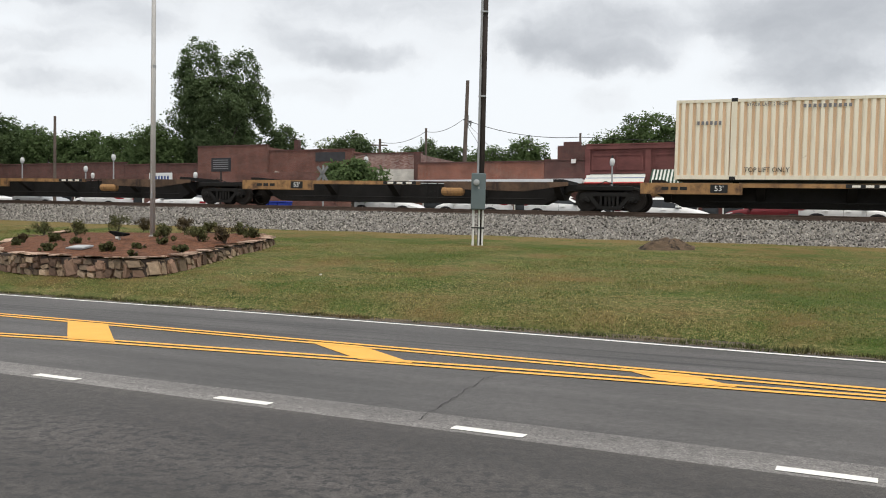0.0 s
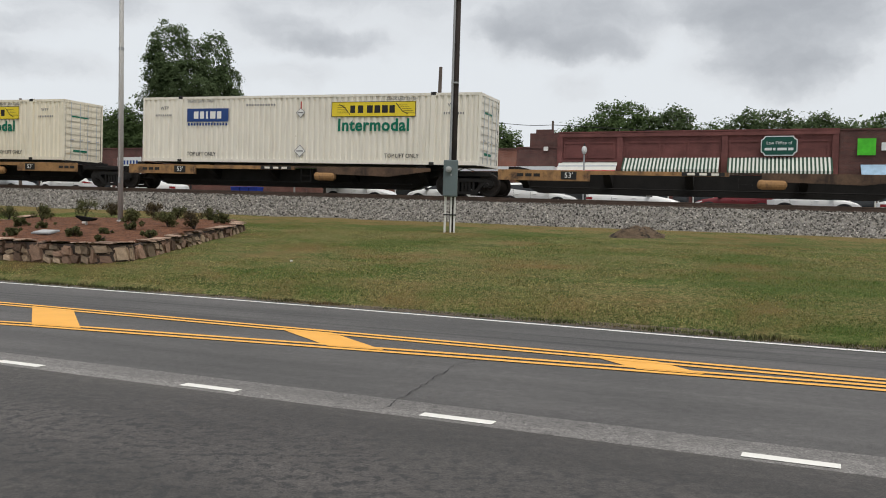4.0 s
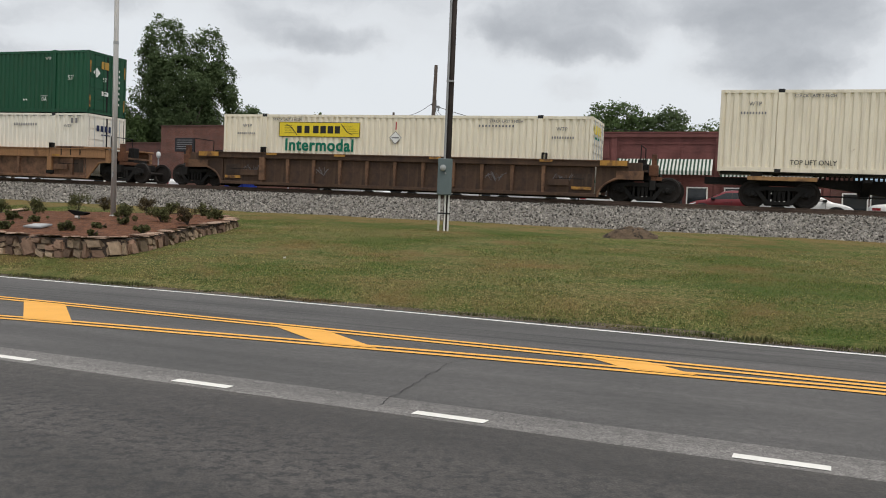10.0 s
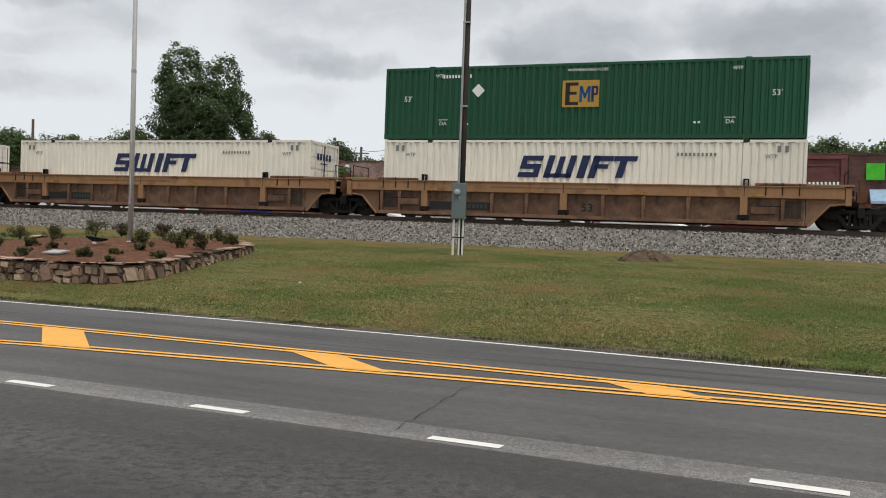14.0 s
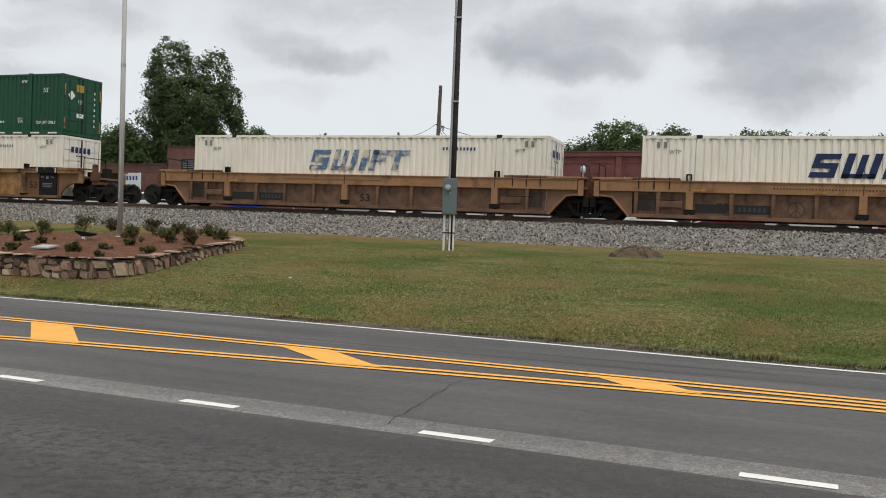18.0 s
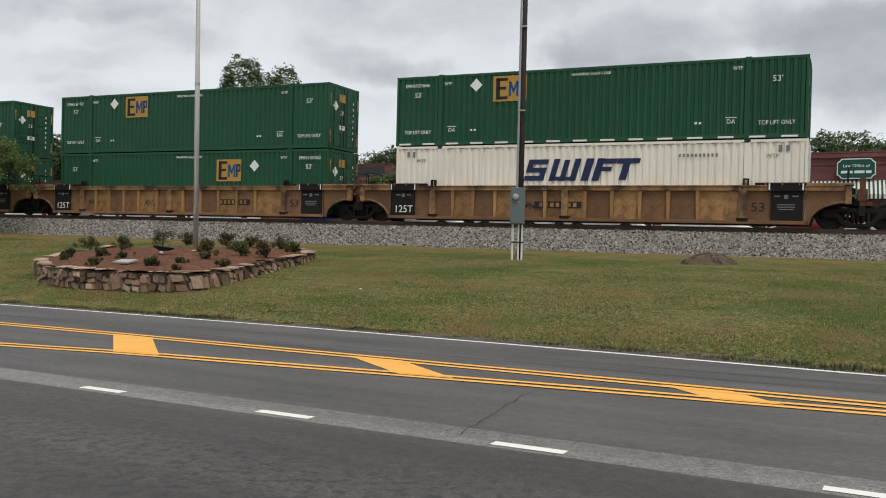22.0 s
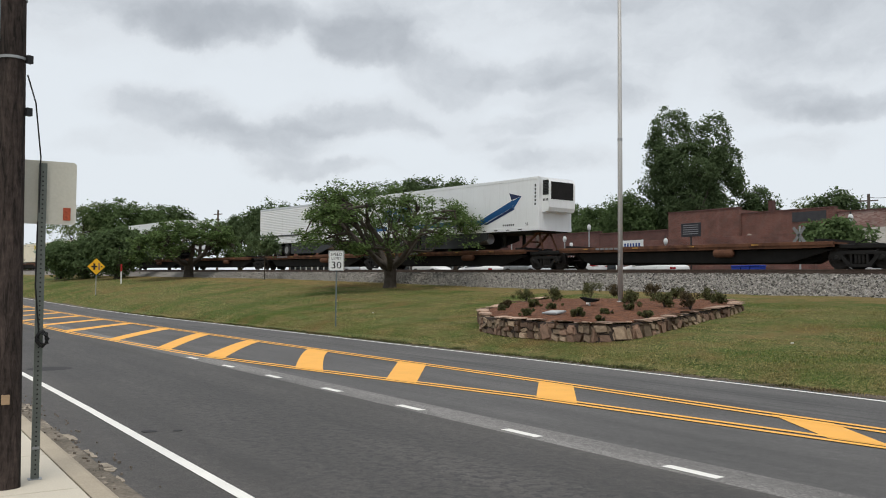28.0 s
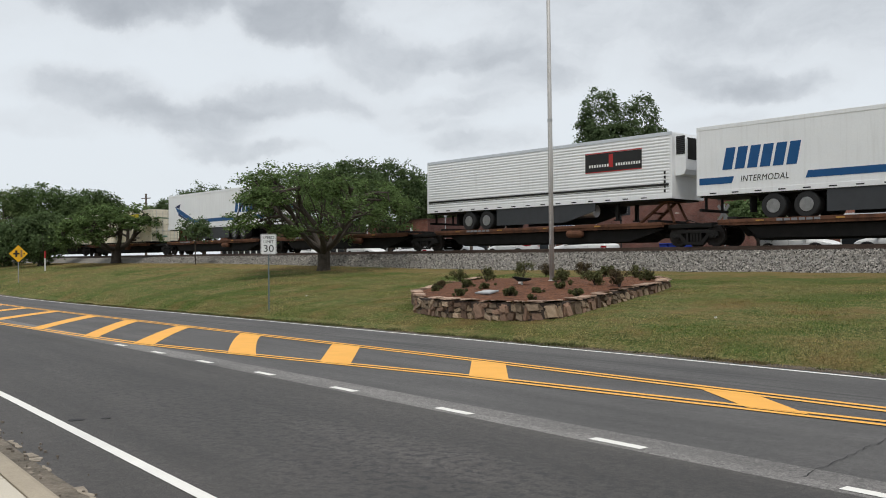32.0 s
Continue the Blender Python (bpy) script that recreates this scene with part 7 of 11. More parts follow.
def spray(verts, faces, p, n0, radius, cards, size, rng):
    """A flattened cluster of bent leaf cards round a twig."""
    u = n0.cross(Vector((rng.gauss(0, 1), rng.gauss(0, 1), rng.gauss(0, 1)))).normalized()
    v = n0.cross(u)
    for _ in range(cards):
        q = p + u * rng.gauss(0, 0.5 * radius) + v * rng.gauss(0, 0.5 * radius) + n0 * rng.gauss(0, 0.24 * radius)
        n_ = (n0 + Vector((rng.gauss(0, 0.5), rng.gauss(0, 0.5), 0.25 + rng.gauss(0, 0.5)))).normalized()
        a = n_.cross(Vector((rng.gauss(0, 1), rng.gauss(0, 1), rng.gauss(0, 1)))).normalized()
        b = n_.cross(a)
        s = size * rng.uniform(0.55, 1.35)
        o = len(verts)
        verts += [q - a * s, q + b * s * 0.6 + a * s * 0.1, q + a * s - n_ * s * 0.3, q - b * s * 0.55 - a * s * 0.1]
        faces.append((o, o + 1, o + 2, o + 3))


def lobed(lobes, count, size, rng, shell=0.42, gap=-0.24, per=26):
    """Sprays of leaves filling a crown of overlapping lobes (x, z, half width, half height), ragged and broken by gaps."""
    tot = sum(rx * (rx + rz) for _, _, rx, rz in lobes)
    seed = Vector((rng.uniform(0, 90), rng.uniform(0, 90), rng.uniform(0, 90)))
    verts, faces = [], []
    for x, z, rx, rz in lobes:
        c = Vector((x, 0, z))
        for _ in range(int(count * rx * (rx + rz) / tot / per)):
            d = Vector((rng.gauss(0, 1), rng.gauss(0, 1), rng.gauss(0, 1))).normalized()
            w = Vector((d.x * rx, d.y * rx * 0.85, d.z * rz))
            # billows of about a metre, then twigs
            k = 1.0 + 0.24 * noise.noise((c + w) * 0.7 + seed) + 0.16 * noise.noise((c + w) * 1.9 + seed)
            p = c + w * k * (shell + (1 - shell) * rng.random() ** 0.4)
            if noise.noise(p * 1.05 + seed) < gap and rng.random() < 0.75:
                continue
            n0 = (d + Vector((rng.gauss(0, 0.3), rng.gauss(0, 0.3), 0.45))).normalized()
            spray(verts, faces, p, n0, size * rng.uniform(2.8, 5.2), per, size, rng)
    me = bpy.data.meshes.new("crown")
    me.from_pydata(verts, [], faces)
    return me


def spreading(x, y, height, width, label, leaf, seed, trunk_r, fork, skirt, cards, size, limbs=6, turn=0.0, shift=0.0):
    """A low wide tree: short thick trunk, bare rising limbs, flat sprays of leaves with gaps between them."""
    rng = random.Random(seed)
    z = ground_z(x, y)
    root = thing("tree", pose(x, y, z, 0, 0, -math.degrees(math.atan2(x, y))), label, "tree")
    r = width / 2
    bm = bmesh.new()
    tube(bm, [(0, 0, -0.15), (0, 0, 0.12), (0.03, 0, 0.5 * fork), (0, 0, fork)], [trunk_r * 1.45, trunk_r * 1.12, trunk_r, trunk_r * 1.08], 12)
    tips = []

    def dome(px, py):
        # height of the crown's skin over a point of the plan
        q = min(1.0, math.hypot(px - shift, py) / r)
        return skirt + (height - skirt) * math.sqrt(max(0.0, 1 - q * q)) * (1 + 0.10 * noise.noise((px * 0.8, py * 0.8, seed)))

    def limb(p0, p3, r0, depth):
        mid = p0.lerp(p3, 0.5)
        side = Vector((rng.gauss(0, 1), rng.gauss(0, 1), rng.gauss(0, 0.5))) * 0.07 * (p3 - p0).length
        bow = Vector((0, 0, -0.10 if depth == 0 else 0.05)) * (p3 - p0).length
        pts = [p0, p0.lerp(p3, 0.28) + side * 0.7 + bow * 0.8, mid + side + bow, p0.lerp(p3, 0.76) - side * 0.6 + bow * 0.3, p3]
        r1 = r0 * (0.42 if depth < 2 else 0.25)
        tube(bm, pts, [r0, r0 * 0.86, r0 * 0.72, r0 * 0.56, r1], 8 if depth < 2 else 5)
        if depth == 2:
            tips.append((p3, 1.0))
            tips.append((pts[3], 0.8))
            return
        n = 5 if depth == 0 else 4
        for k in range(n):
            f = 0.35 + 0.65 * (k + rng.random()) / n
            i = min(3, int(f * 4))
            q0 = pts[i].lerp(pts[i + 1], f * 4 - i if f < 1 else 1.0)
            a = math.atan2(p3.y - p0.y, p3.x - p0.x) + rng.gauss(0, 0.9)
            reach = r * (0.36 if depth == 0 else 0.2) * rng.uniform(0.7, 1.25)
            ex, ey = q0.x + reach * math.cos(a), q0.y + reach * math.sin(a)
            h = math.hypot(ex - shift, ey)
            if h > r:
                ex, ey = shift + (ex - shift) * r / h, ey * r / h
            top = dome(ex, ey)
            ez = max(skirt * 0.9, min(top, q0.z + reach * rng.uniform(-0.35, 1.1)))
            if depth == 1:
                ez = max(skirt * 0.85, ez if rng.random() < 0.5 else top * rng.uniform(0.86, 1.0))
            limb(q0, Vector((ex, ey, ez)), r0 * (0.5 if depth == 0 else 0.42), depth + 1)

    for k in range(limbs):
        a = 2 * math.pi * (k + 0.5 * rng.random()) / limbs + turn
        rr = r * rng.uniform(0.5, 0.72)
        ex, ey = rr * math.cos(a) + shift, rr * math.sin(a)
        limb(Vector((0.35 * trunk_r * math.cos(a), 0.35 * trunk_r * math.sin(a), fork * rng.uniform(0.86, 1.0))), Vector((ex, ey, dome(ex, ey) * rng.uniform(0.72, 0.92))), trunk_r * rng.uniform(0.42, 0.58), 0)
    part("trunk", bm, M_BARK, root, "grey-brown forked trunk and limbs")
    verts, faces = [], []
    per = max(8, int(cards / len(tips)))
    for p, f in tips:
        n0 = (Vector((p.x * 0.25 / r, p.y * 0.25 / r, 1.0)) + Vector((rng.gauss(0, 0.2), rng.gauss(0, 0.2), 0))).normalized()
        for _ in range(2):
            q = p + Vector((rng.gauss(0, 0.28), rng.gauss(0, 0.28), rng.gauss(0, 0.12)))
            spray(verts, faces, q, n0, rng.uniform(0.34, 0.62) * f, per // 2, size, rng)
    me = bpy.data.meshes.new("crown")
    me.from_pydata(verts, [], faces)
    placed("crown", me, leaf, root, "open crown of flat leafy sprays")
    return root


def tree(name, x, y, height, width, label, leaf, seed, count=2600, size=0.28, trunk_r=0.25, low=0.25, z=None, forks=5, lobes=None):
    rng = random.Random(seed)
    z = ground_z(x, y) if z is None else z
    # the local x axis lies across the line of sight from the verge
    root = thing(name, pose(x, y, z, 0, 0, -math.degrees(math.atan2(x, y))), label, "tree" if name != "bush" else "bush")
    r = width / 2
    bm, _ = branchy(rng, height, r * 0.7, trunk_r, forks, max(low, 0.12), reach=(0.5, 0.74))
    part("trunk", bm, M_BARK, root, "grey-brown trunk and limbs")
    if lobes is None:
        # one broad mass with five to seven shoulders of uneven height
        cz, hz = height * (1 + low) / 2, height * (1 - low) / 2
        lobes = [(rng.uniform(-0.12, 0.12) * r, cz, r * 0.72, hz * 0.9)]
        n = rng.randint(5, 7)
        for k in range(n):
            f = -0.68 + 1.36 * (k + rng.uniform(0.2, 0.8)) / n
            top = height * (1 - 0.22 * f * f - rng.uniform(0.0, 0.10))
            rz = height * (1 - low) * rng.uniform(0.20, 0.30)
            lobes.append((f * r, top - rz, r * rng.uniform(0.28, 0.42), rz))
    me = lobed(lobes, count, size, rng)
    placed("crown", me, leaf, root, "uneven leafy crown", smooth=False)
    return root


def polar(az, r):
    a = radians(az)
    return r * math.sin(a), r * math.cos(a)


def far_trees():
    # (bearing, distance, crown top in degrees over the eye, width in metres, leaf)
    rows = [(-14.2, 94, 6.4, 11.0, M_LEAF), (-10.0, 92, 6.6, 4.6, M_LEAF),
            (-17.6, 90, 6.3, 5.6, M_LEAF2), (-19.4, 95, 5.5, 7.0, M_LEAF2), (-21.6, 99, 5.5, 8.0, M_LEAF2), (-23.8, 100, 5.6, 8.0, M_LEAF2), (-25.6, 104, 5.7, 7.0, M_LEAF),
            (-27.0, 98, 6.3, 5.6, M_LEAFDK), (-29.0, 90, 7.4, 8.0, M_LEAFDK), (-31.8, 85, 7.3, 8.0, M_LEAFDK), (-34.2, 90, 6.6, 8.0, M_LEAF),
            (-7.1, 105, 6.1, 3.6, M_LEAF3), (-5.4, 100, 6.2, 6.0, M_LEAF), (-3.2, 102, 5.2, 4.6, M_LEAF), (-0.6, 95, 5.9, 5.6, M_LEAF), (1.4, 95, 5.5, 4.5, M_LEAF),
            (3.8, 92, 5.5, 5.0, M_LEAF2), (5.9, 92, 6.0, 5.4, M_LEAF2), (11.4, 85, 6.6, 6.0, M_LEAF2), (13.7, 84, 7.8, 7.5, M_LEAF2), (16.6, 84, 7.4, 6.5, M_LEAF),
            (19.4, 86, 6.5, 6.5, M_LEAF2), (22.5, 84, 7.35, 8.5, M_LEAF), (25.4, 84, 6.9, 8.5, M_LEAF), (28.4, 86, 6.4, 8.0, M_LEAF2), (31.5, 86, 6.3, 8.0, M_LEAF),
            (-40.9, 125, 5.75, 10, M_LEAF), (-43.0, 135, 4.8, 8, M_LEAF), (-47.3, 130, 5.3, 8, M_LEAFDK), (-50.2, 125, 5.6, 11, M_LEAF2), (-52.4, 125, 5.3, 8.0, M_LEAF3),
            (-37.4, 120, 4.6, 11, M_LEAF2), (-55.6, 240, 2.5, 22, M_LEAF), (-57.4, 270, 2.2, 18, M_LEAF), (-59.3, 300, 2.0, 24, M_LEAF), (-61.5, 420, 1.7, 34, M_LEAF), (-64.2, 600, 1.6, 50, M_LEAF)]
    for i, (az, r, el, w, leaf) in enumerate(rows):
        x, y = polar(az, r)
        z = max(1.2, ground_z(x, y))
        el += 0.0 if az < -36 else 0.25 if az < -16 else (0.0 if az > 9 else 0.15)
        w *= 1.12
        h = 1.6 + r * math.tan(radians(el)) - z
        lab = {M_LEAFDK: "tall dark green broadleaf tree behind the shops", M_LEAF3: "thin pale green tree behind the shops"}.get(leaf, "full green broadleaf tree behind the railway")
        tree("tree", x, y, h, w, lab, leaf, 100 + i, count=int((1800 + 760 * w) * (2.0 if r < 140 else 1.0)) if leaf is not M_LEAF3 else int(900 + 800 * w), size=(0.145 if r < 110 else 0.17 if r < 140 else 0.28) if leaf is not M_LEAF3 else 0.13, trunk_r=0.3, low=0.12, z=z)
    # the tall twin-topped tree
    x, y = polar(-13.8, 90)
    tree("tree", x, y, 18.7, 10.4, "tall twin-topped green tree behind the shops", M_LEAF, 99, count=70000, size=0.125, trunk_r=0.45, low=0.3, z=1.3, forks=7,
         lobes=[(-1.9, 15.4, 2.5, 3.2), (1.9, 14.9, 1.9, 2.9), (-0.2, 12.6, 3.9, 2.6), (-0.2, 10.0, 3.4, 2.6), (-3.3, 11.2, 1.7, 1.9), (3.9, 11.6, 1.4, 1.2), (-3.6, 14.0, 1.2, 1.6), (3.3, 13.3, 1.4, 1.7), (4.4, 10.6, 0.9, 0.7), (-1.0, 8.0, 2.8, 1.9), (1.8, 8.4, 2.2, 1.7)])


far_trees()
spreading(-27.45, 42.0, 6.3, 11.0, "spreading tree with forked trunk and open leafy crown", M_LEAFNEAR, 7, 0.34, 1.15, 2.4, 26000, 0.085, limbs=7, shift=-0.5)
spreading(-61.0, 58.7, 5.9, 9.4, "low dense green tree on the grass bank", M_LEAFNEAR, 11, 0.42, 1.3, 1.9, 24000, 0.12, limbs=7)
tree("tree", -73.4, 60.9, 5.3, 8.6, "dense dark green tree with foliage to the ground", M_LEAFDK, 12, count=16000, size=0.15, trunk_r=0.35, low=0.0)
tree("bush", -81.5, 63.2, 4.3, 10.0, "large dark green bush on the grass bank", M_LEAFDK, 13, count=14000, size=0.16, trunk_r=0.3, low=0.0)
tree("bush", -87.2, 64.2, 4.4, 5.0, "tall green bush beside the railway", M_LEAFDK, 14, count=8000, size=0.16, trunk_r=0.3, low=0.0)
tree("sapling", -44.8, 50.9, 3.5, 2.7, "slender young tree with a flat crown", M_LEAF, 15, count=1500, size=0.12, trunk_r=0.05, low=0.55)
p = T2W(-23.1, 44)
tree("bush", p.x, p.y, 3.9, 4.4, "round clipped green bush beyond the track", M_LEAF2, 16, count=4200, size=0.13, trunk_r=0.1, low=0.46, z=1.55)


# ---- stone planter ----
M_MULCH = mat("pine_straw_mulch", (0.165, 0.070, 0.036), 0.95, var=0.7, scale=4, fine=34, bump=1.0, bdist=0.05, spots=((0.07, 0.03, 0.018), 9, 0.48, 0.66))
M_STONE = mat("fieldstone", (0.25, 0.185, 0.125), 0.9, var=0.4, scale=5, fine=30, bump=0.5, bdist=0.02, spots=((0.13, 0.09, 0.075), 3.5, 0.5, 0.65), rnd=0.55)
M_STONETAN = mat("tan_fieldstone", (0.36, 0.265, 0.185), 0.9, var=0.35, scale=5, fine=30, bump=0.5, bdist=0.02, rnd=0.35)
M_STONEDK = mat("dark_red_fieldstone", (0.215, 0.138, 0.098), 0.9, var=0.4, scale=5, fine=30, bump=0.5, bdist=0.02, rnd=0.5)
M_STONECAP = mat("fieldstone_cap", (0.40, 0.28, 0.21), 0.9, var=0.35, scale=4, fine=30, bump=0.5, bdist=0.02, rnd=0.4)
M_MORTAR = mat("dark_mortar", (0.065, 0.05, 0.042), 0.95, var=0.3)


def soil_z(u, v):
    return 0.83 + 0.057 * (v - 14.8) + 0.2 * math.exp(-((u + 19.5) ** 2 + (v - 18.5) ** 2) / 9)


WALL = [(-27.4, 23.2), (-26.2, 20.2), (-23.0, 16.6), (-20.26, 14.79), (-18.7, 14.47), (-16.43, 14.48), (-15.24, 14.58), (-14.66, 15.1), (-14.7, 15.87), (-15.01, 16.79), (-15.57, 18.66), (-16.1, 20.43), (-16.9, 22.1), (-18.5, 23.6), (-22.5, 24.3)]
WALL = [(-19.6 + (a + 19.6) * 0.962, 18.6 + (b - 18.6) * 0.962) for a, b in WALL]


def planter():
    rng = random.Random(21)
    root = thing("planter", None, "raised bed with a fieldstone wall and red-brown mulch", "planter")
    # mulch bed
    bm = bmesh.new()
    n = 30
    cu, cv = -19.6, 18.6
    ring_prev = None
    poly = WALL + [WALL[0]]
    pts = []
    for (a, b), (c, d) in zip(poly, poly[1:]):
        m = max(1, int(math.hypot(c - a, d - b) / 0.35))
        pts += [(a + (c - a) * k / m, b + (d - b) * k / m) for k in range(m)]
    rings = []
    for f in (0.985, 0.9, 0.8, 0.65, 0.5, 0.35, 0.18, 0.0):
        ring = []
        for (a, b) in pts:
            u, v = cu + (a - cu) * f, cv + (b - cv) * f
            p_ = R2W(u, v)
            zz = soil_z(u, v) + 0.035 * noise.noise((u * 2.2, v * 2.2, 0)) - (0.03 if f > 0.95 else 0)
            zz = max(zz, ground_z(p_.x, p_.y) + 0.03) if f > 0.5 else zz
            ring.append(bm.verts.new(R2W(u, v, zz)))
        rings.append(ring)
    k = len(pts)
    for A, B in zip(rings, rings[1:]):
        for j in range(k):
            bm.faces.new((A[j], A[(j + 1) % k], B[(j + 1) % k], B[j]))
    part("mulch", bm, M_MULCH, root, "red-brown pine straw mulch", smooth=True)
    # wall core, then stones set proud of it
    core = bmesh.new()
    prev = None
    shapes = []
    for s_ in range(7):
        b = bmesh.new()
        box(b, -0.5, 0.5, -0.5, 0.5, -0.5, 0.5)
        bmesh.ops.bevel(b, geom=list(b.edges), offset=0.19, segments=2, affect="EDGES")
        sk, tp = rng.uniform(-0.25, 0.25), rng.uniform(-0.3, 0.3)
        for v_ in b.verts:
            v_.co.x = v_.co.x * (1 + tp * v_.co.z) + sk * v_.co.z
            v_.co += Vector((rng.gauss(0, 0.035), rng.gauss(0, 0.05), rng.gauss(0, 0.035)))
        me = bpy.data.meshes.new("stone")
        b.to_mesh(me)
        b.free()
        me.materials.append((M_STONE, M_STONETAN, M_STONEDK, M_STONE, M_STONEDK, M_STONE, M_STONEDK)[s_])
        shapes.append(me)
    cap_me = []
    for s_ in range(3):
        me = shapes[s_].copy()
        me.materials.clear()
        me.materials.append(M_STONECAP)
        cap_me.append(me)
    for i, ((a, b), (c, d)) in enumerate(zip(WALL, WALL[1:])):
        L_ = math.hypot(c - a, d - b)
        ang = math.atan2(d - b, c - a)
        t = 0.0
        while t < L_:
            w = min(rng.uniform(0.16, 0.40) if b < 20 else rng.uniform(0.35, 0.6), L_ - t + 0.06)
            f = (t + w / 2) / L_
            u, v = a + (c - a) * f, b + (d - b) * f
            p_ = R2W(u, v)
            zb = ground_z(p_.x, p_.y)
            zt = max(soil_z(u, v) + 0.02, zb + 0.16)
            hh = zt - zb - 0.07
            courses = max(1, round(hh / rng.uniform(0.12, 0.30)))
            zz = zb - 0.03
            for q in range(courses):
                h = hh / courses * (rng.uniform(0.8, 1.2) if q < courses - 1 else 1)
                h = min(h, zb + hh - zz)
                if h < 0.06:
                    break
                jj = rng.uniform(-0.12, 0.12) if q else 0
                ob = placed("stone", shapes[rng.randrange(7)], None, root)
                ob.matrix_basis = Matrix.Translation(R2W(u + jj * math.cos(ang), v + jj * math.sin(ang), zz + h / 2)) @ pose(0, 0, 0, 0, rng.gauss(0, 8), -27.03 + math.degrees(ang)) @ Matrix.Diagonal((w * rng.uniform(1.02, 1.26), 0.28 + rng.uniform(0, 0.09), h * rng.uniform(1.02, 1.2), 1))
                zz += h
            if rng.random() < 0.8:
                ob = placed("cap_stone", cap_me[rng.randrange(3)], None, root)
                ob.matrix_basis = Matrix.Translation(R2W(u, v, zt - 0.02)) @ pose(0, 0, 0, rng.uniform(-4, 4), rng.uniform(-4, 4), -27.03 + math.degrees(ang)) @ Matrix.Diagonal((w * rng.uniform(0.9, 1.15), 0.38, rng.uniform(0.022, 0.05), 1))
            t += w
    # mortar core, one band along the whole wall
    prev = None
    for (a, b) in WALL:
        pa = R2W(a, b)
        out = Vector((pa.x, pa.y, 0)) - R2W(cu, cv)
        nrm = out.normalized() * 0.10
        g0 = ground_z(pa.x, pa.y) - 0.1
        zt = max(soil_z(a, b) - 0.05, g0 + 0.2)
        ring = [core.verts.new(Vector((pa.x, pa.y, h)) + o) for o, h in ((nrm, g0), (nrm, zt), (-nrm, zt), (-nrm, g0))]
        if prev:
            for j in range(3):
                core.faces.new((prev[j], prev[j + 1], ring[j + 1], ring[j]))
        prev = ring
    bmesh.ops.recalc_face_normals(core, faces=core.faces)
    part("wall_core", core, M_MORTAR, root)


planter()


def shrubs():
    # along, across, width, height, kind
    spots = [(-26.9, 21.7, 0.61, 0.37, 1), (-24.2, 20.8, 0.57, 0.55, 0), (-22.6, 17.5, 0.37, 0.23, 2), (-20.6, 17.0, 0.38, 0.21, 0), (-19.4, 16.7, 0.43, 0.15, 1), (-18.6, 15.1, 0.28, 0.20, 0), (-25.6, 23.9, 0.85, 0.55, 1),
             (-24.9, 24.5, 0.56, 0.43, 2), (-17.1, 15.6, 0.34, 0.22, 0), (-16.9, 16.5, 0.38, 0.14, 0), (-15.7, 15.1, 0.29, 0.13, 1), (-18.5, 19.0, 0.49, 0.36, 0), (-17.1, 17.5, 0.41, 0.21, 0), (-22.0, 23.6, 0.52, 0.46, 2),
             (-15.3, 16.3, 0.31, 0.19, 0), (-17.0, 18.8, 0.46, 0.38, 0), (-20.8, 23.4, 0.47, 0.35, 0), (-16.1, 18.8, 0.45, 0.44, 2), (-18.8, 22.7, 0.56, 0.37, 1), (-17.1, 21.3, 0.42, 0.31, 0), (-21.1, 16.2, 0.31, 0.16, 1)]
    rng = random.Random(4)
    for u, v, wd, ht, kind in spots:
        wd, ht = 1.25 * wd, 1.2 * ht
        p_ = R2W(u, v, soil_z(u, v) - 0.02)
        root = thing("shrub", pose(p_.x, p_.y, p_.z, 0, 0, rng.uniform(0, 360)), ("small green shrub in the mulch", "thin olive shrub in the mulch", "dark reddish-green shrub in the mulch")[kind], "shrub", "shrubs in the stone planter")
        bl = [(Vector((rng.gauss(0, 0.20) * wd, rng.gauss(0, 0.20) * wd, ht * rng.uniform(0.22, 0.82))), 0.20 * min(wd, 1.3 * ht) * rng.uniform(0.7, 1.3)) for _ in range(14)]
        placed("foliage", leaves(bl, 1300, 0.028, rng, 1.0, 0.1), (M_SHRUB, M_SHRUB, M_SHRUBRED)[kind], root)
        for k in range(7):
            a = rng.uniform(0, 6.28)
            bm = tube(bmesh.new(), [(0, 0, -0.03), (0.15 * wd * math.cos(a), 0.15 * wd * math.sin(a), 0.4 * ht), (0.36 * wd * math.cos(a), 0.36 * wd * math.sin(a), rng.uniform(0.7, 1.0) * ht)], [0.012, 0.009, 0.004], 4)
            part("stem", bm, M_BARK, root)


shrubs()

M_GALV = mat("galvanised_steel", (0.34, 0.35, 0.36), 0.55, 0.4, var=0.15, scale=3, fine=40)
M_POLEGREY = mat("brushed_aluminium_pole", (0.47, 0.46, 0.45), 0.5, 0.15, var=0.1, scale=1)
M_WOODPOLE = mat("creosoted_wood", (0.043, 0.032, 0.028), 0.95, var=0.5, scale=2, fine=24, bump=0, streak=0.0)


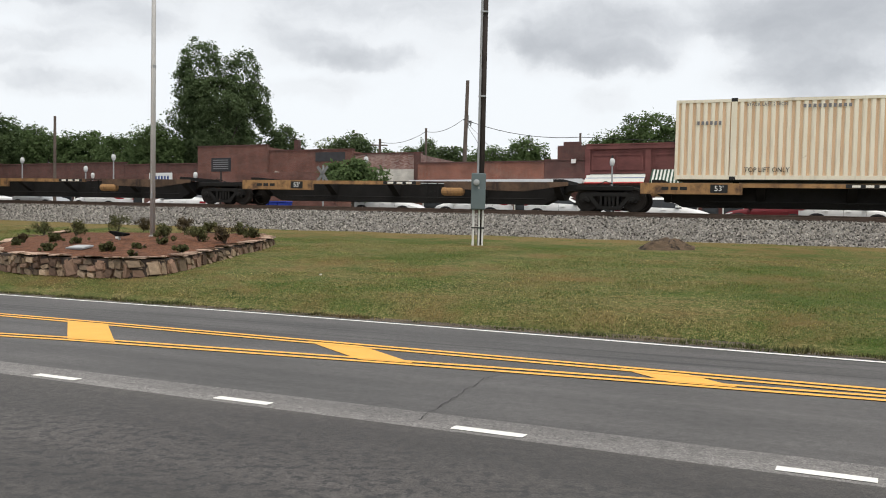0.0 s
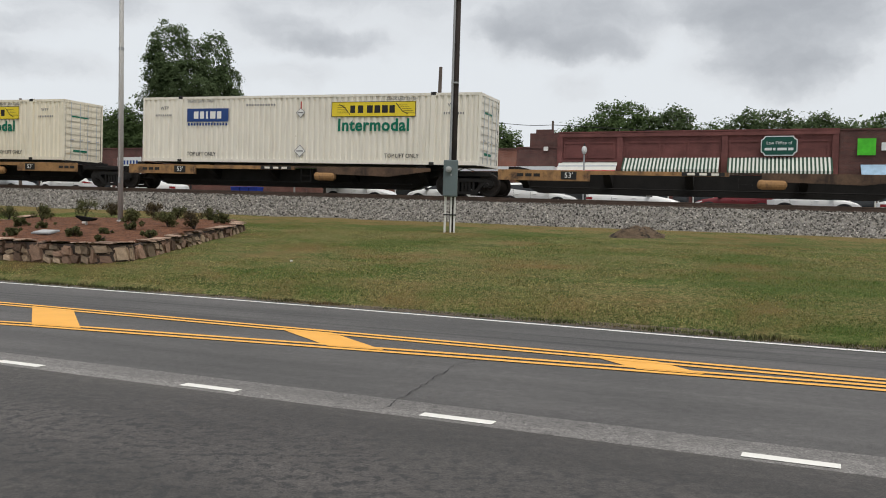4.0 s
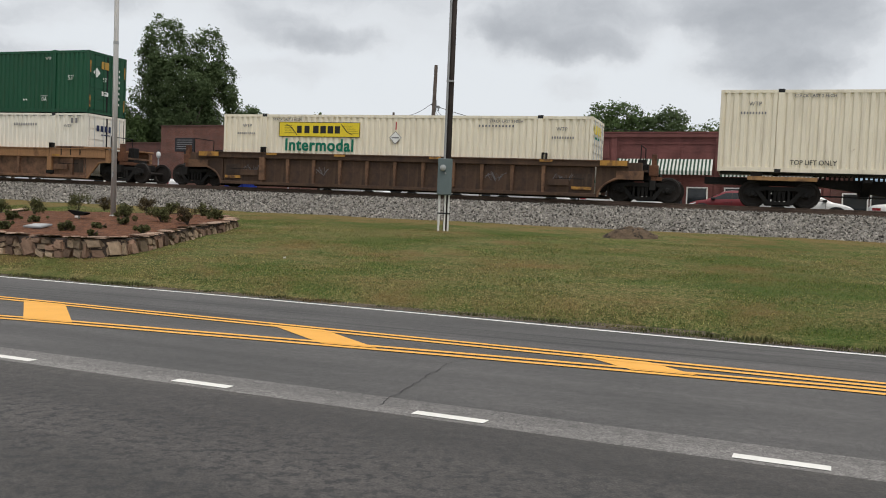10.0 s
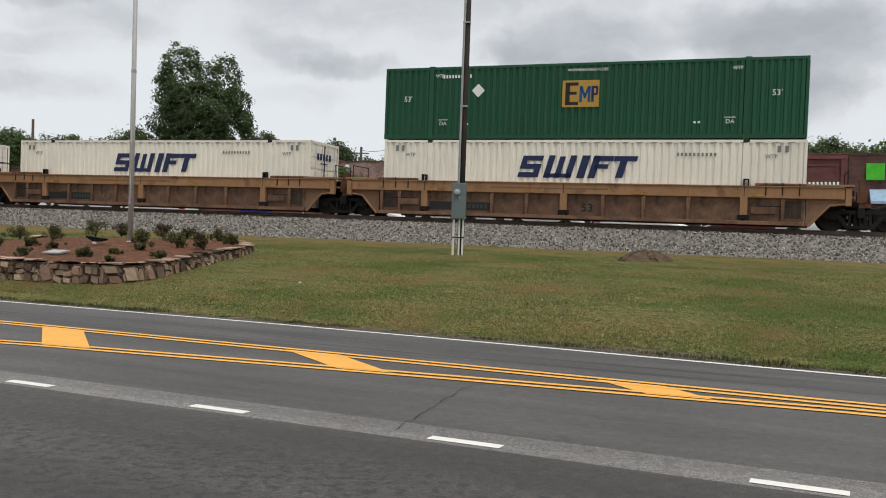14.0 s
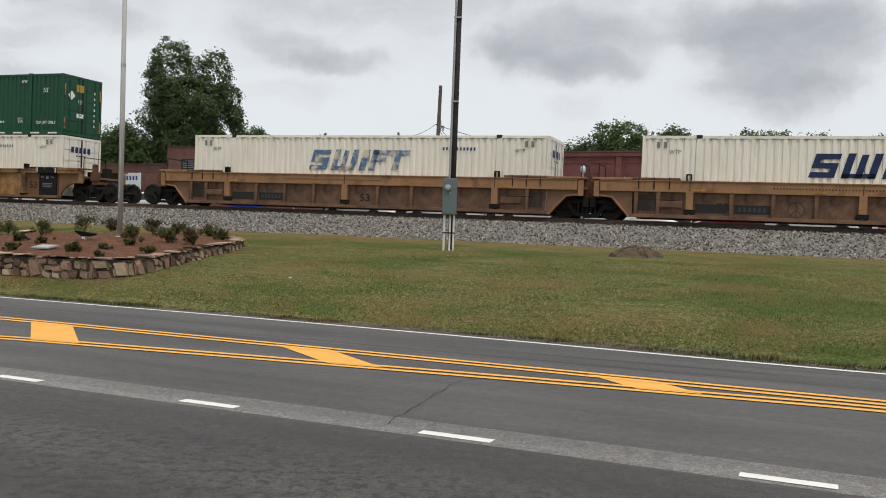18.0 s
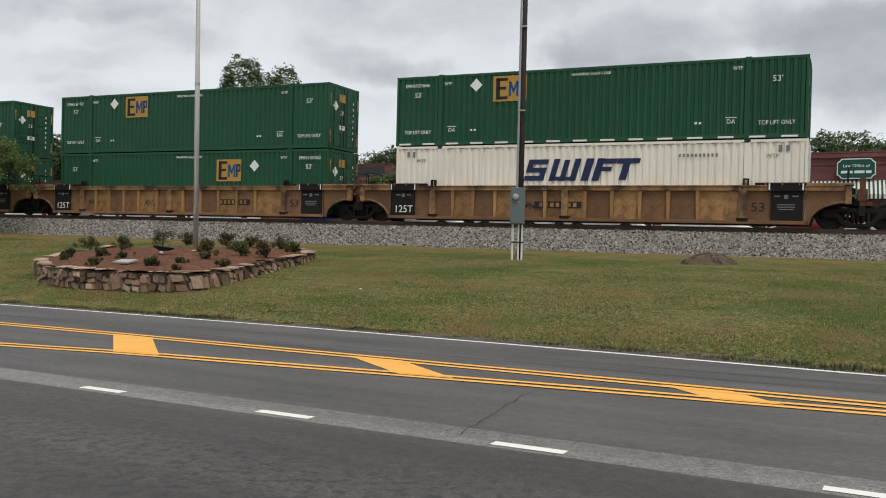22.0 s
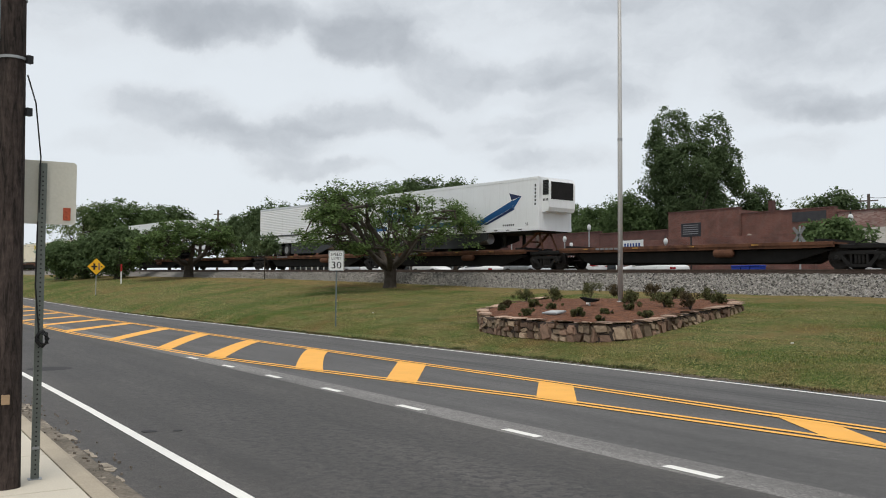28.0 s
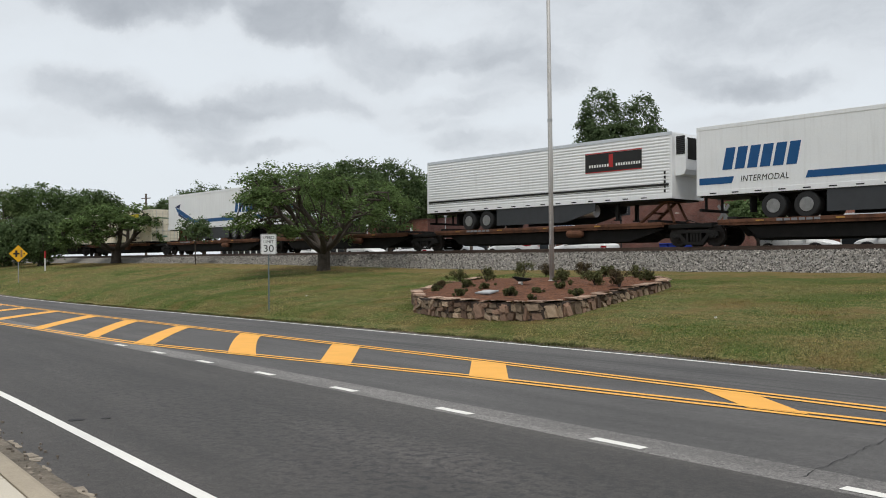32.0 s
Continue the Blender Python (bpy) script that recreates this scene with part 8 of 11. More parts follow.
def wood_grain(m):
    """Long weathering checks and fibres that run up the pole."""
    nt = m.node_tree
    N = nt.nodes
    b = N["Principled BSDF"]
    co = N.new("ShaderNodeTexCoord")
    mp = N.new("ShaderNodeMapping")
    mp.inputs["Scale"].default_value = (30.0, 30.0, 4.2)
    link(nt, co.outputs["Object"], mp.inputs[0])
    n = N.new("ShaderNodeTexNoise")
    n.inputs["Scale"].default_value, n.inputs["Detail"].default_value, n.inputs["Roughness"].default_value, n.inputs["Distortion"].default_value = 1.0, 8, 0.72, 0.6
    link(nt, mp.outputs[0], n.inputs["Vector"])
    r = N.new("ShaderNodeMapRange")
    r.inputs["From Min"].default_value, r.inputs["From Max"].default_value = 0.36, 0.64
    r.inputs["To Min"].default_value, r.inputs["To Max"].default_value = 0.25, 1.7
    link(nt, n.outputs["Fac"], r.inputs["Value"])
    q = N.new("ShaderNodeMixRGB"); q.blend_type = "MULTIPLY"; q.inputs[0].default_value = 1.0
    link(nt, b.inputs["Base Color"].links[0].from_socket, q.inputs[1])
    link(nt, r.outputs[0], q.inputs[2])
    link(nt, q.outputs[0], b.inputs["Base Color"])
    bp = N.new("ShaderNodeBump")
    bp.inputs["Strength"].default_value, bp.inputs["Distance"].default_value = 1.0, 0.012
    link(nt, n.outputs["Fac"], bp.inputs["Height"])
    link(nt, bp.outputs[0], b.inputs["Normal"])


wood_grain(M_WOODPOLE)
M_WOODGREY = mat("weathered_pole_wood", (0.13, 0.105, 0.09), 0.95, var=0.4, scale=2, fine=24, bump=0.8, bdist=0.02, streak=0.3)
M_BOXGREY = mat("grey_green_box_paint", (0.13, 0.165, 0.17), 0.55, 0.1, var=0.1, scale=2)
M_PVC = mat("white_conduit", (0.70, 0.69, 0.66), 0.5, var=0.08, scale=2)
M_BLKPLASTIC = mat("black_plastic", (0.02, 0.02, 0.021), 0.5, var=0.1)


def flagpole():
    p_ = R2W(-19.06, 19.1, soil_z(-19.06, 19.1) - 0.05)
    root = thing("flagpole", pose(*p_), "bare grey metal flagpole in the planter", "flagpole")
    part("shaft", tube(bmesh.new(), [(0, 0, 0), (0, 0, 5.0), (0, 0, 5.01), (0, 0, 13.0)], [0.076, 0.071, 0.068, 0.046], 16), M_POLEGREY, root, smooth=True)
    part("base_collar", lathe(bmesh.new(), [(0.13, 0.0), (0.13, 0.03), (0.10, 0.07)], n=16), M_POLEGREY, root)
    part("joint_ring", lathe(bmesh.new(), [(0.075, 4.97), (0.075, 5.06)], n=16), M_GALV, root)
    part("halyard", tube(bmesh.new(), [(0, -0.10, 1.2), (0, -0.075, 12.9)], 0.005, 4), M_PVC, root)
    part("cleat", mbox(-0.02, 0.02, -0.14, -0.08, 1.15, 1.32), M_GALV, root)


flagpole()


def plaque_and_light():
    p_ = R2W(-18.2, 15.75, soil_z(-18.2, 15.75))
    root = thing("memorial_plaque", pose(p_.x, p_.y, p_.z + 0.02, 9, 0, -20), "grey stone plaque lying on the mulch", "plaque")
    part("slab", mbox(-0.27, 0.27, -0.21, 0.21, 0, 0.05, bevel=0.012), M_GALV, root)
    part("plate", mbox(-0.23, 0.23, -0.17, 0.17, 0.05, 0.058), mat("grey_granite", (0.42, 0.42, 0.42), 0.5, var=0.15), root)
    p_ = R2W(-18.9, 17.7, soil_z(-18.9, 17.7))
    root = thing("flood_light", pose(p_.x, p_.y, p_.z, 0, 0, -10), "black floodlight with a wide hood on the mulch", "lamp")
    part("stake", tube(bmesh.new(), [(0, 0, -0.1), (0, 0, 0.16)], 0.03, 8), M_PVC, root)
    part("hood", prism(bmesh.new(), [(-0.27, 0.24), (0.26, 0.17), (0.24, 0.13), (0.08, 0.09), (-0.05, 0.09), (-0.24, 0.20)], -0.13, 0.13), mat("matt_black_hood", (0.010, 0.010, 0.010), 0.9, spec=0.05), root)
    part("lens", mbox(-0.04, 0.05, -0.145, -0.131, 0.03, 0.085), M_PVC, root)


plaque_and_light()


def meter_pole():
    x, y = 1.40, 27.16
    z = ground_z(x, y)
    root = thing("utility_pole", pose(x - 0.045, y, z, 0, 0.6, -5), "dark utility pole with grey meter box and white conduits", "utility pole")
    part("pole", tube(bmesh.new(), [(0.055, 0, -0.2), (0.055, 0, 5), (0.055, 0, 12.8)], [0.092, 0.082, 0.07], 14), mat("dark_pole_wood", (0.045, 0.036, 0.033), 0.9, var=0.4, fine=25, bump=0.6), root, smooth=True)
    part("conduit", tube(bmesh.new(), [(-0.055, -0.085, 2.2), (-0.055, -0.085, 7.2)], 0.037, 10), M_GALV, root, "grey riser conduit")
    part("conduit", tube(bmesh.new(), [(-0.055, -0.085, 7.2), (-0.055, -0.085, 11.6), (-0.17, -0.11, 11.8), (-0.27, -0.13, 11.65)], 0.033, 10), M_GALV, root, "grey riser conduit")
    bx = part("meter_box", mbox(-0.24, 0.20, -0.40, -0.14, 1.10, 2.22, bevel=0.02), M_BOXGREY, root, "grey-green metal meter cabinet")
    part("box_door", mbox(-0.22, 0.18, -0.408, -0.398, 1.13, 1.72, bevel=0.004), M_BOXGREY, bx)
    part("meter", lathe(bmesh.new(), [(0.10, -0.40), (0.10, -0.44), (0.085, -0.50), (0.03, -0.52)], (-0.08, 0, 1.93), 18, "y"), glass("meter_glass", (0.35, 0.36, 0.36), 0.15), bx, "round glass meter")
    part("latch", mbox(-0.02, 0.02, -0.42, -0.40, 1.74, 1.80), M_GALV, bx)
    for dx, r in ((-0.16, 0.035), (0.02, 0.03), (0.13, 0.03)):
        part("conduit", tube(bmesh.new(), [(dx, -0.24, -0.1), (dx, -0.24, 1.12)], r, 8), M_PVC, root, "white plastic conduit")
    part("strap", mbox(-0.21, 0.19, -0.285, -0.19, 0.52, 0.56), M_BLKPLASTIC, root)
    for zz in (4.6, 7.2, 9.8):
        part("strap", mbox(-0.098, 0.14, -0.128, -0.02, zz, zz + 0.05), M_GALV, root)
    loop = [(0.0 - 0.42 * math.sin(a), -0.1, 11.0 + 0.42 * math.cos(a)) for a in [k * 0.4 for k in range(10)]]
    part("service_loop", tube(bmesh.new(), loop, 0.016, 5), M_BLKPLASTIC, root, "looped black service cable")


meter_pole()


def dirt_mound():
    rng = random.Random(9)
    x, y = 6.95, 25.95
    bm = bmesh.new()
    rows = []
    for i in range(9):
        r = 0.95 * (1 - i / 8)
        ring = []
        for j in range(22):
            a = 2 * math.pi * j / 22
            rr = r * (1 + 0.25 * noise.noise((math.cos(a) * 1.5, math.sin(a) * 1.5, i * 0.3)))
            h = 0.33 * math.cos(min(1, rr / 1.0) * math.pi / 2) ** 1.1 + 0.11 * noise.noise((rr * 4 * math.cos(a), rr * 4 * math.sin(a), 2))
            px, py = x + rr * math.cos(a) * 1.0, y + rr * math.sin(a) * 0.7
            ring.append(bm.verts.new((px, py, ground_z(px, py) - 0.03 + h)))
        rows.append(ring)
    for A, B in zip(rows, rows[1:]):
        for j in range(22):
            bm.faces.new((A[j], A[(j + 1) % 22], B[(j + 1) % 22], B[j]))
    tagged(part("dirt_mound", bm, mat("brown_dirt", (0.115, 0.080, 0.052), 0.95, var=0.6, scale=5, fine=25, bump=1.0, bdist=0.06, spots=((0.028, 0.022, 0.016), 3.0, 0.54, 0.60)), smooth=True), "small mound of bare brown dirt on the grass", "mound")


dirt_mound()

M_SIGNWHITE = mat("white_sign_sheeting", (0.72, 0.74, 0.73), 0.45, var=0.05)
M_SIGNYEL = mat("yellow_sign_sheeting", (0.78, 0.42, 0.015), 0.45, var=0.05)


def rounded(w, h, r, n=4):
    pts = []
    for cx, cy, a0 in ((w / 2 - r, h / 2 - r, 0), (-w / 2 + r, h / 2 - r, 90), (-w / 2 + r, -h / 2 + r, 180), (w / 2 - r, -h / 2 + r, 270)):
        for k in range(n + 1):
            a = radians(a0 + 90 * k / n)
            pts.append((cx + r * math.cos(a), cy + r * math.sin(a)))
    return pts


def speed_sign():
    x, y = -18.92, 25.54
    root = thing("speed_limit_sign", pose(x, y, ground_z(x, y), 0, 0, 33), "white speed limit 30 sign on a steel post", "road sign")
    part("post", mbox(-0.022, 0.022, -0.016, 0.016, -0.2, 2.72), M_BOXGREY, root)
    bm = prism(bmesh.new(), [(a, b + 2.36) for a, b in rounded(0.56, 0.74, 0.05)], -0.045, -0.04)
    pl = part("plate", bm, M_SIGNWHITE, root)
    for nm, w, h in (("border", 0.535, 0.715),):
        part(nm, boxes((-0.265, 0.265, -0.049, -0.046, 2.36 + 0.345, 2.36 + 0.356), (-0.265, 0.265, -0.049, -0.046, 2.36 - 0.356, 2.36 - 0.345), (-0.265, -0.254, -0.049, -0.046, 2.015, 2.705), (0.254, 0.265, -0.049, -0.046, 2.015, 2.705)), M_DECALBLK, pl)
    write("SPEED", 0.155, 0, -0.048, 2.59, pl, M_DECALBLK)
    write("LIMIT", 0.155, 0, -0.048, 2.44, pl, M_DECALBLK)
    write("30", 0.36, 0, -0.048, 2.19, pl, M_DECALBLK, squeeze=1.1)


speed_sign()


def diamond_sign():
    x, y = -58.07, 46.16
    root = thing("warning_sign", pose(x, y, ground_z(x, y), 0, 0, 52), "yellow diamond crossroad and railway warning sign", "road sign")
    part("post", mbox(-0.03, 0.03, -0.02, 0.02, -0.2, 2.3), M_GALV, root)
    c, r = 2.25, 0.66
    pl = part("plate", prism(bmesh.new(), [(r, c), (0, c + r), (-r, c), (0, c - r)], -0.05, -0.04), M_SIGNYEL, root)
    part("symbol", boxes((-0.36, 0.08, -0.055, -0.05, c - 0.06, c + 0.06), (-0.22, -0.07, -0.056, -0.05, c - 0.25, c + 0.25), (0.35, 0.45, -0.055, -0.05, c - 0.05, c + 0.05)), M_DECALBLK, pl, "black crossroad symbol")
    part("symbol", mbox(0.14, 0.28, -0.055, -0.05, c - 0.28, c + 0.28), M_SPINEYEL, pl)


diamond_sign()


def marker_post():
    x, y = min((polar(-50.09, r) for r in range(70, 92)), key=lambda q: abs(ground_z(*q) - 1.6 - 0.0047 * math.hypot(*q)))
    root = thing("marker_post", pose(x, y, ground_z(x, y)), "white marker post with a red top on the bank", "marker post")
    part("post", mbox(-0.055, 0.055, -0.04, 0.04, -0.1, 1.1), M_PVC, root)
    part("top", mbox(-0.06, 0.06, -0.045, 0.045, 1.1, 1.75), M_REDDEC, root, "red top")


marker_post()


M_ZINC = mat("bright_zinc", (0.55, 0.56, 0.57), 0.4, 0.5, var=0.1)


def corner_pole():
    """The wooden pole, sign post and cables beside the pavement."""
    x, y = -5.812, 4.07
    root = thing("utility_pole", pose(x, y, 0.12, 0.35, -0.35, 0), "dark rough wooden utility pole with a grey cable guard", "utility pole")
    bm = tube(bmesh.new(), [(0, 0, 0.4 * k) for k in range(25)], [0.112 - 0.0052 * 0.4 * k for k in range(25)], 28)
    for v in bm.verts:
        a_ = math.atan2(v.co.y, v.co.x)
        g_ = 1 + 0.035 * noise.noise((math.cos(a_) * 5, math.sin(a_) * 5, v.co.z * 0.35)) + 0.02 * noise.noise((math.cos(a_) * 14, math.sin(a_) * 14, v.co.z * 0.6))
        v.co.x *= g_
        v.co.y *= g_
    part("pole", bm, M_WOODPOLE, root, smooth=False)
    a = pose(0, 0, 0, 0, 0, 55)
    g = part("cable_guard", prism(bmesh.new(), [(-0.168, 0.62), (-0.105, 0.62), (-0.075, 3.85), (-0.06, 5.6), (-0.108, 5.6), (-0.13, 3.85)], -0.045, 0.04), M_BOXGREY, root, "grey steel cable guard")
    g.matrix_basis = a
    g = part("conduit", tube(bmesh.new(), [(-0.142, 0, 0.0), (-0.142, 0, 0.64)], 0.034, 10), M_GALV, root, "grey riser pipe")
    g.matrix_basis = a
    g = part("guard_collar", lathe(bmesh.new(), [(0.036, 0.49), (0.058, 0.49), (0.058, 0.525), (0.050, 0.53), (0.050, 0.565), (0.042, 0.57), (0.042, 0.61), (0.036, 0.615)], (-0.142, 0, 0), 16), M_BOXGREY, root, "stepped grey collar")
    g.matrix_basis = a
    g = part("guard_fin", prism(bmesh.new(), [(-0.13, 0.49), (-0.03, 0.49), (-0.10, 0.625), (-0.13, 0.625)], -0.135, -0.06), M_BOXGREY, root)
    g.matrix_basis = a
    g = part("strap", boxes((-0.185, -0.09, -0.062, -0.036, 0.215, 0.235), (-0.10, -0.065, -0.12, -0.036, 0.215, 0.235)), M_ZINC, root, "bright zinc strap")
    g.matrix_basis = a
    for zz in (3.20, 3.66):
        part("band", lathe(bmesh.new(), [(0.101 - 0.0052 * (zz - 3.5), zz), (0.101 - 0.0052 * (zz - 3.5), zz + 0.02)], n=24), M_GALV, root, "steel strap round the pole")
    for zz in (3.2, 3.6, 4.9):
        part("cable_clip", mbox(0.075, 0.112, 0.055, 0.10, zz - 0.42, zz - 0.36), M_BLKPLASTIC, root)
    part("tag", mbox(-0.028, 0.028, -0.122, -0.106, 0.63, 0.70), mat("tan_tag", (0.36, 0.25, 0.15), 0.7), root, "small tan pole tag").matrix_basis = pose(0, 0, 0, 0, 0, 56)
    # low cables running along the kerb side, towards the next pole
    for za, far in ((4.31, (-22.07, 12.78, 5.57)), (4.56, (-21.96, 12.72, 6.33)), (4.72, (-21.87, 12.67, 6.82))):
        p0 = Vector((-0.05, -0.03, za))
        p1 = Vector(far) - Vector((x, y, 0.12))
        pts = [p0.lerp(p1, 1.9 * k / 8) for k in range(9)]
        part("overhead_wire", tube(bmesh.new(), pts, 0.014, 5), M_BLKPLASTIC, root)
    part("drop_cable", tube(bmesh.new(), [(0.06, 0.09, 3.10), (0.05, 0.17, 2.9), (0.0, 0.255, 2.5), (-0.055, 0.285, 2.0), (-0.07, 0.285, 1.5), (-0.06, 0.285, 1.2)], 0.006, 5), M_BLKPLASTIC, root)

    x, y = -5.876, 4.366
    root = thing("sign_post", pose(x, y, 0.12, 0, 0, 60), "perforated steel sign post with the back of a sign", "road sign")
    bm = mbox(-0.029, 0.029, -0.022, 0.022, 0, 2.46)
    part("post", bm, mat("dull_green_steel", (0.15, 0.165, 0.15), 0.6, 0.3, var=0.2), root)
    hole = once("hole", lambda: lathe(bmesh.new(), [(0.007, -0.0235), (0.007, -0.022)], n=6, axis="y"))
    for k in range(66):
        ob = placed("hole", hole, M_BLKPLASTIC, root)
        ob.location.z = 0.05 + 0.036 * k
    part("foot_plate", mbox(-0.05, 0.05, -0.04, 0.04, 0, 0.015), M_GALV, root)
    part("collar", mbox(-0.026, 0.026, -0.026, 0.026, 0.24, 0.26), M_GALV, root)
    s_ = part("sign_back", prism(bmesh.new(), [(a_ + 0.0, b_ + 2.235) for a_, b_ in rounded(0.50, 0.50, 0.03)], 0.024, 0.03), mat("cream_sign_back", (0.60, 0.58, 0.50), 0.5, 0.2, var=0.08), root, "cream back of a traffic sign")
    part("sticker", mbox(0.155, 0.21, 0.018, 0.024, 2.02, 2.12), mat("orange_sticker", (0.40, 0.085, 0.04), 0.6, var=0.5, scale=40, fine=90), s_)
    part("wire_coil", tube(bmesh.new(), [((0.038 + 0.014 * math.sin(k * 1.9)) * math.cos(k * 0.7) + 0.02, -0.03 - 0.0012 * k, 1.09 + (0.05 + 0.02 * math.sin(k * 1.3)) * math.sin(k * 0.7)) for k in range(46)], 0.0055, 4), M_BLKPLASTIC, root, "coil of black wire")
    part("wire", tube(bmesh.new(), [(-0.03, -0.02, 2.0), (-0.035, -0.03, 1.5), (0.0, -0.03, 1.12)], 0.006, 4), M_BLKPLASTIC, root)


corner_pole()



# ---- the shopping street beyond the track ----
def brick_material(name, c1, c2, mortar, rough=0.9, paint=False):
    m = bpy.data.materials.new(name)
    m.use_nodes = True
    nt = m.node_tree
    N = nt.nodes
    b = N["Principled BSDF"]
    b.inputs["Roughness"].default_value = rough
    co = N.new("ShaderNodeTexCoord")
    sx = N.new("ShaderNodeSeparateXYZ")
    cx = N.new("ShaderNodeCombineXYZ")
    link(nt, co.outputs["Object"], sx.inputs[0])
    ad = N.new("ShaderNodeMath"); ad.operation = "ADD"
    link(nt, sx.outputs["X"], ad.inputs[0])
    link(nt, sx.outputs["Y"], ad.inputs[1])
    link(nt, ad.outputs[0], cx.inputs[0])
    link(nt, sx.outputs["Z"], cx.inputs[1])
    br = N.new("ShaderNodeTexBrick")
    br.inputs["Scale"].default_value = 1.0
    br.inputs["Brick Width"].default_value, br.inputs["Row Height"].default_value = 0.21, 0.072
    br.inputs["Mortar Size"].default_value = 0.008
    br.inputs["Color1"].default_value, br.inputs["Color2"].default_value, br.inputs["Mortar"].default_value = (*c1, 1), (*c2, 1), (*mortar, 1)
    link(nt, cx.outputs[0], br.inputs["Vector"])
    n = N.new("ShaderNodeTexNoise")
    n.inputs["Scale"].default_value, n.inputs["Detail"].default_value = 0.9, 7
    link(nt, co.outputs["Object"], n.inputs["Vector"])
    r = N.new("ShaderNodeMapRange")
    r.inputs["From Min"].default_value, r.inputs["From Max"].default_value = 0.3, 0.7
    r.inputs["To Min"].default_value, r.inputs["To Max"].default_value = 0.7, 1.25
    link(nt, n.outputs["Fac"], r.inputs["Value"])
    q = N.new("ShaderNodeMixRGB"); q.blend_type = "MULTIPLY"; q.inputs[0].default_value = 1.0
    link(nt, br.outputs["Color"], q.inputs[1])
    link(nt, r.outputs[0], q.inputs[2])
    link(nt, q.outputs[0], b.inputs["Base Color"])
    bp = N.new("ShaderNodeBump")
    bp.inputs["Strength"].default_value, bp.inputs["Distance"].default_value = 0.4, 0.01
    link(nt, br.outputs["Fac"], bp.inputs["Height"])
    bp.invert = True
    link(nt, bp.outputs[0], b.inputs["Normal"])
    return m


M_BR_RED = brick_material("red_painted_brick", (0.175, 0.064, 0.058), (0.15, 0.055, 0.05), (0.14, 0.052, 0.046))
M_BR_BROWN = brick_material("brown_brick", (0.17, 0.066, 0.048), (0.12, 0.048, 0.038), (0.19, 0.13, 0.11))
M_BR_DARK = brick_material("dark_brick", (0.12, 0.048, 0.040), (0.085, 0.037, 0.033), (0.11, 0.075, 0.065))
M_BR_ORANGE = brick_material("orange_brick", (0.235, 0.085, 0.055), (0.18, 0.066, 0.045), (0.21, 0.15, 0.12))
M_BR_WHITE = brick_material("whitewashed_brick", (0.60, 0.58, 0.53), (0.50, 0.48, 0.44), (0.45, 0.43, 0.40))
M_BR_FLAKE = brick_material("flaking_white_brick", (0.36, 0.26, 0.23), (0.20, 0.085, 0.07), (0.27, 0.20, 0.18))
M_AWNGRN = mat("dark_green_canvas", (0.030, 0.065, 0.045), 0.8, var=0.1)
M_AWNWHT = mat("white_canvas", (0.62, 0.63, 0.58), 0.8, var=0.08)
M_CANOPY = mat("white_metal_canopy", (0.66, 0.68, 0.70), 0.5, var=0.08)
M_SIGNGREEN = mat("dark_green_sign", (0.008, 0.075, 0.055), 0.5, var=0.06)
M_ROOF = mat("dark_roof", (0.05, 0.05, 0.055), 0.9)
M_SHOPGLASS = glass("shop_window_glass", (0.02, 0.024, 0.028), 0.06)
BD = 58.0     # distance of the shop fronts


def shop(name, s0, s1, top, material, label, depth=14, d=BD, cap=None, base=None):
    """One shop building; local x runs along the street, -y faces it."""
    sc = (s0 + s1) / 2
    zb = rail_z(max(sc, -90)) - 0.95 if base is None else base
    p_ = T2W(sc, d)
    root = thing(name, pose(p_.x, p_.y, zb, 0, 0, -22.31), label, "building", "shops along the street")
    w = (s1 - s0) / 2
    h = top - zb
    part("front_wall", mbox(-w, w, 0, 0.35, -0.3, h), material, root)
    part("side_wall", mbox(-w, -w + 0.3, 0.35, depth, -0.3, h - 0.1), material, root)
    part("side_wall", mbox(w - 0.3, w, 0.35, depth, -0.3, h - 0.1), material, root)
    part("rear_wall", mbox(-w + 0.3, w - 0.3, depth - 0.3, depth, -0.3, h - 0.1), material, root)
    part("roof", mbox(-w + 0.3, w - 0.3, 0.35, depth - 0.3, h - 0.75, h - 0.6), M_ROOF, root)
    part("parapet_cap", mbox(-w - 0.02, w + 0.02, -0.05, 0.42, h, h + 0.09), cap or M_BR_DARK, root)
    return root, w, h, zb


def shopfront(root, x0, x1, h=2.7):
    """Recessed display windows and a door."""
    n = max(2, round((x1 - x0) / 1.6))
    p_ = (x1 - x0) / n
    for i in range(n):
        a = x0 + i * p_
        if i == n // 2:
            dr_ = part("door", mbox(a + 0.2, a + p_ - 0.2, -0.06, -0.005, 0.0, 2.1), M_ROOF, root)
            part("pane", mbox(a + 0.32, a + p_ - 0.32, -0.07, -0.06, 0.3, 1.95), M_SHOPGLASS, dr_)
        else:
            wn = part("window", boxes((a + 0.04, a + 0.12, -0.08, -0.005, 0.5, h), (a + p_ - 0.12, a + p_ - 0.04, -0.08, -0.005, 0.5, h), (a + 0.12, a + p_ - 0.12, -0.08, -0.005, 0.5, 0.58), (a + 0.12, a + p_ - 0.12, -0.08, -0.005, h - 0.08, h)), M_DECALWHT, root)
            part("pane", mbox(a + 0.12, a + p_ - 0.12, -0.03, -0.008, 0.58, h - 0.08), M_SHOPGLASS, wn)


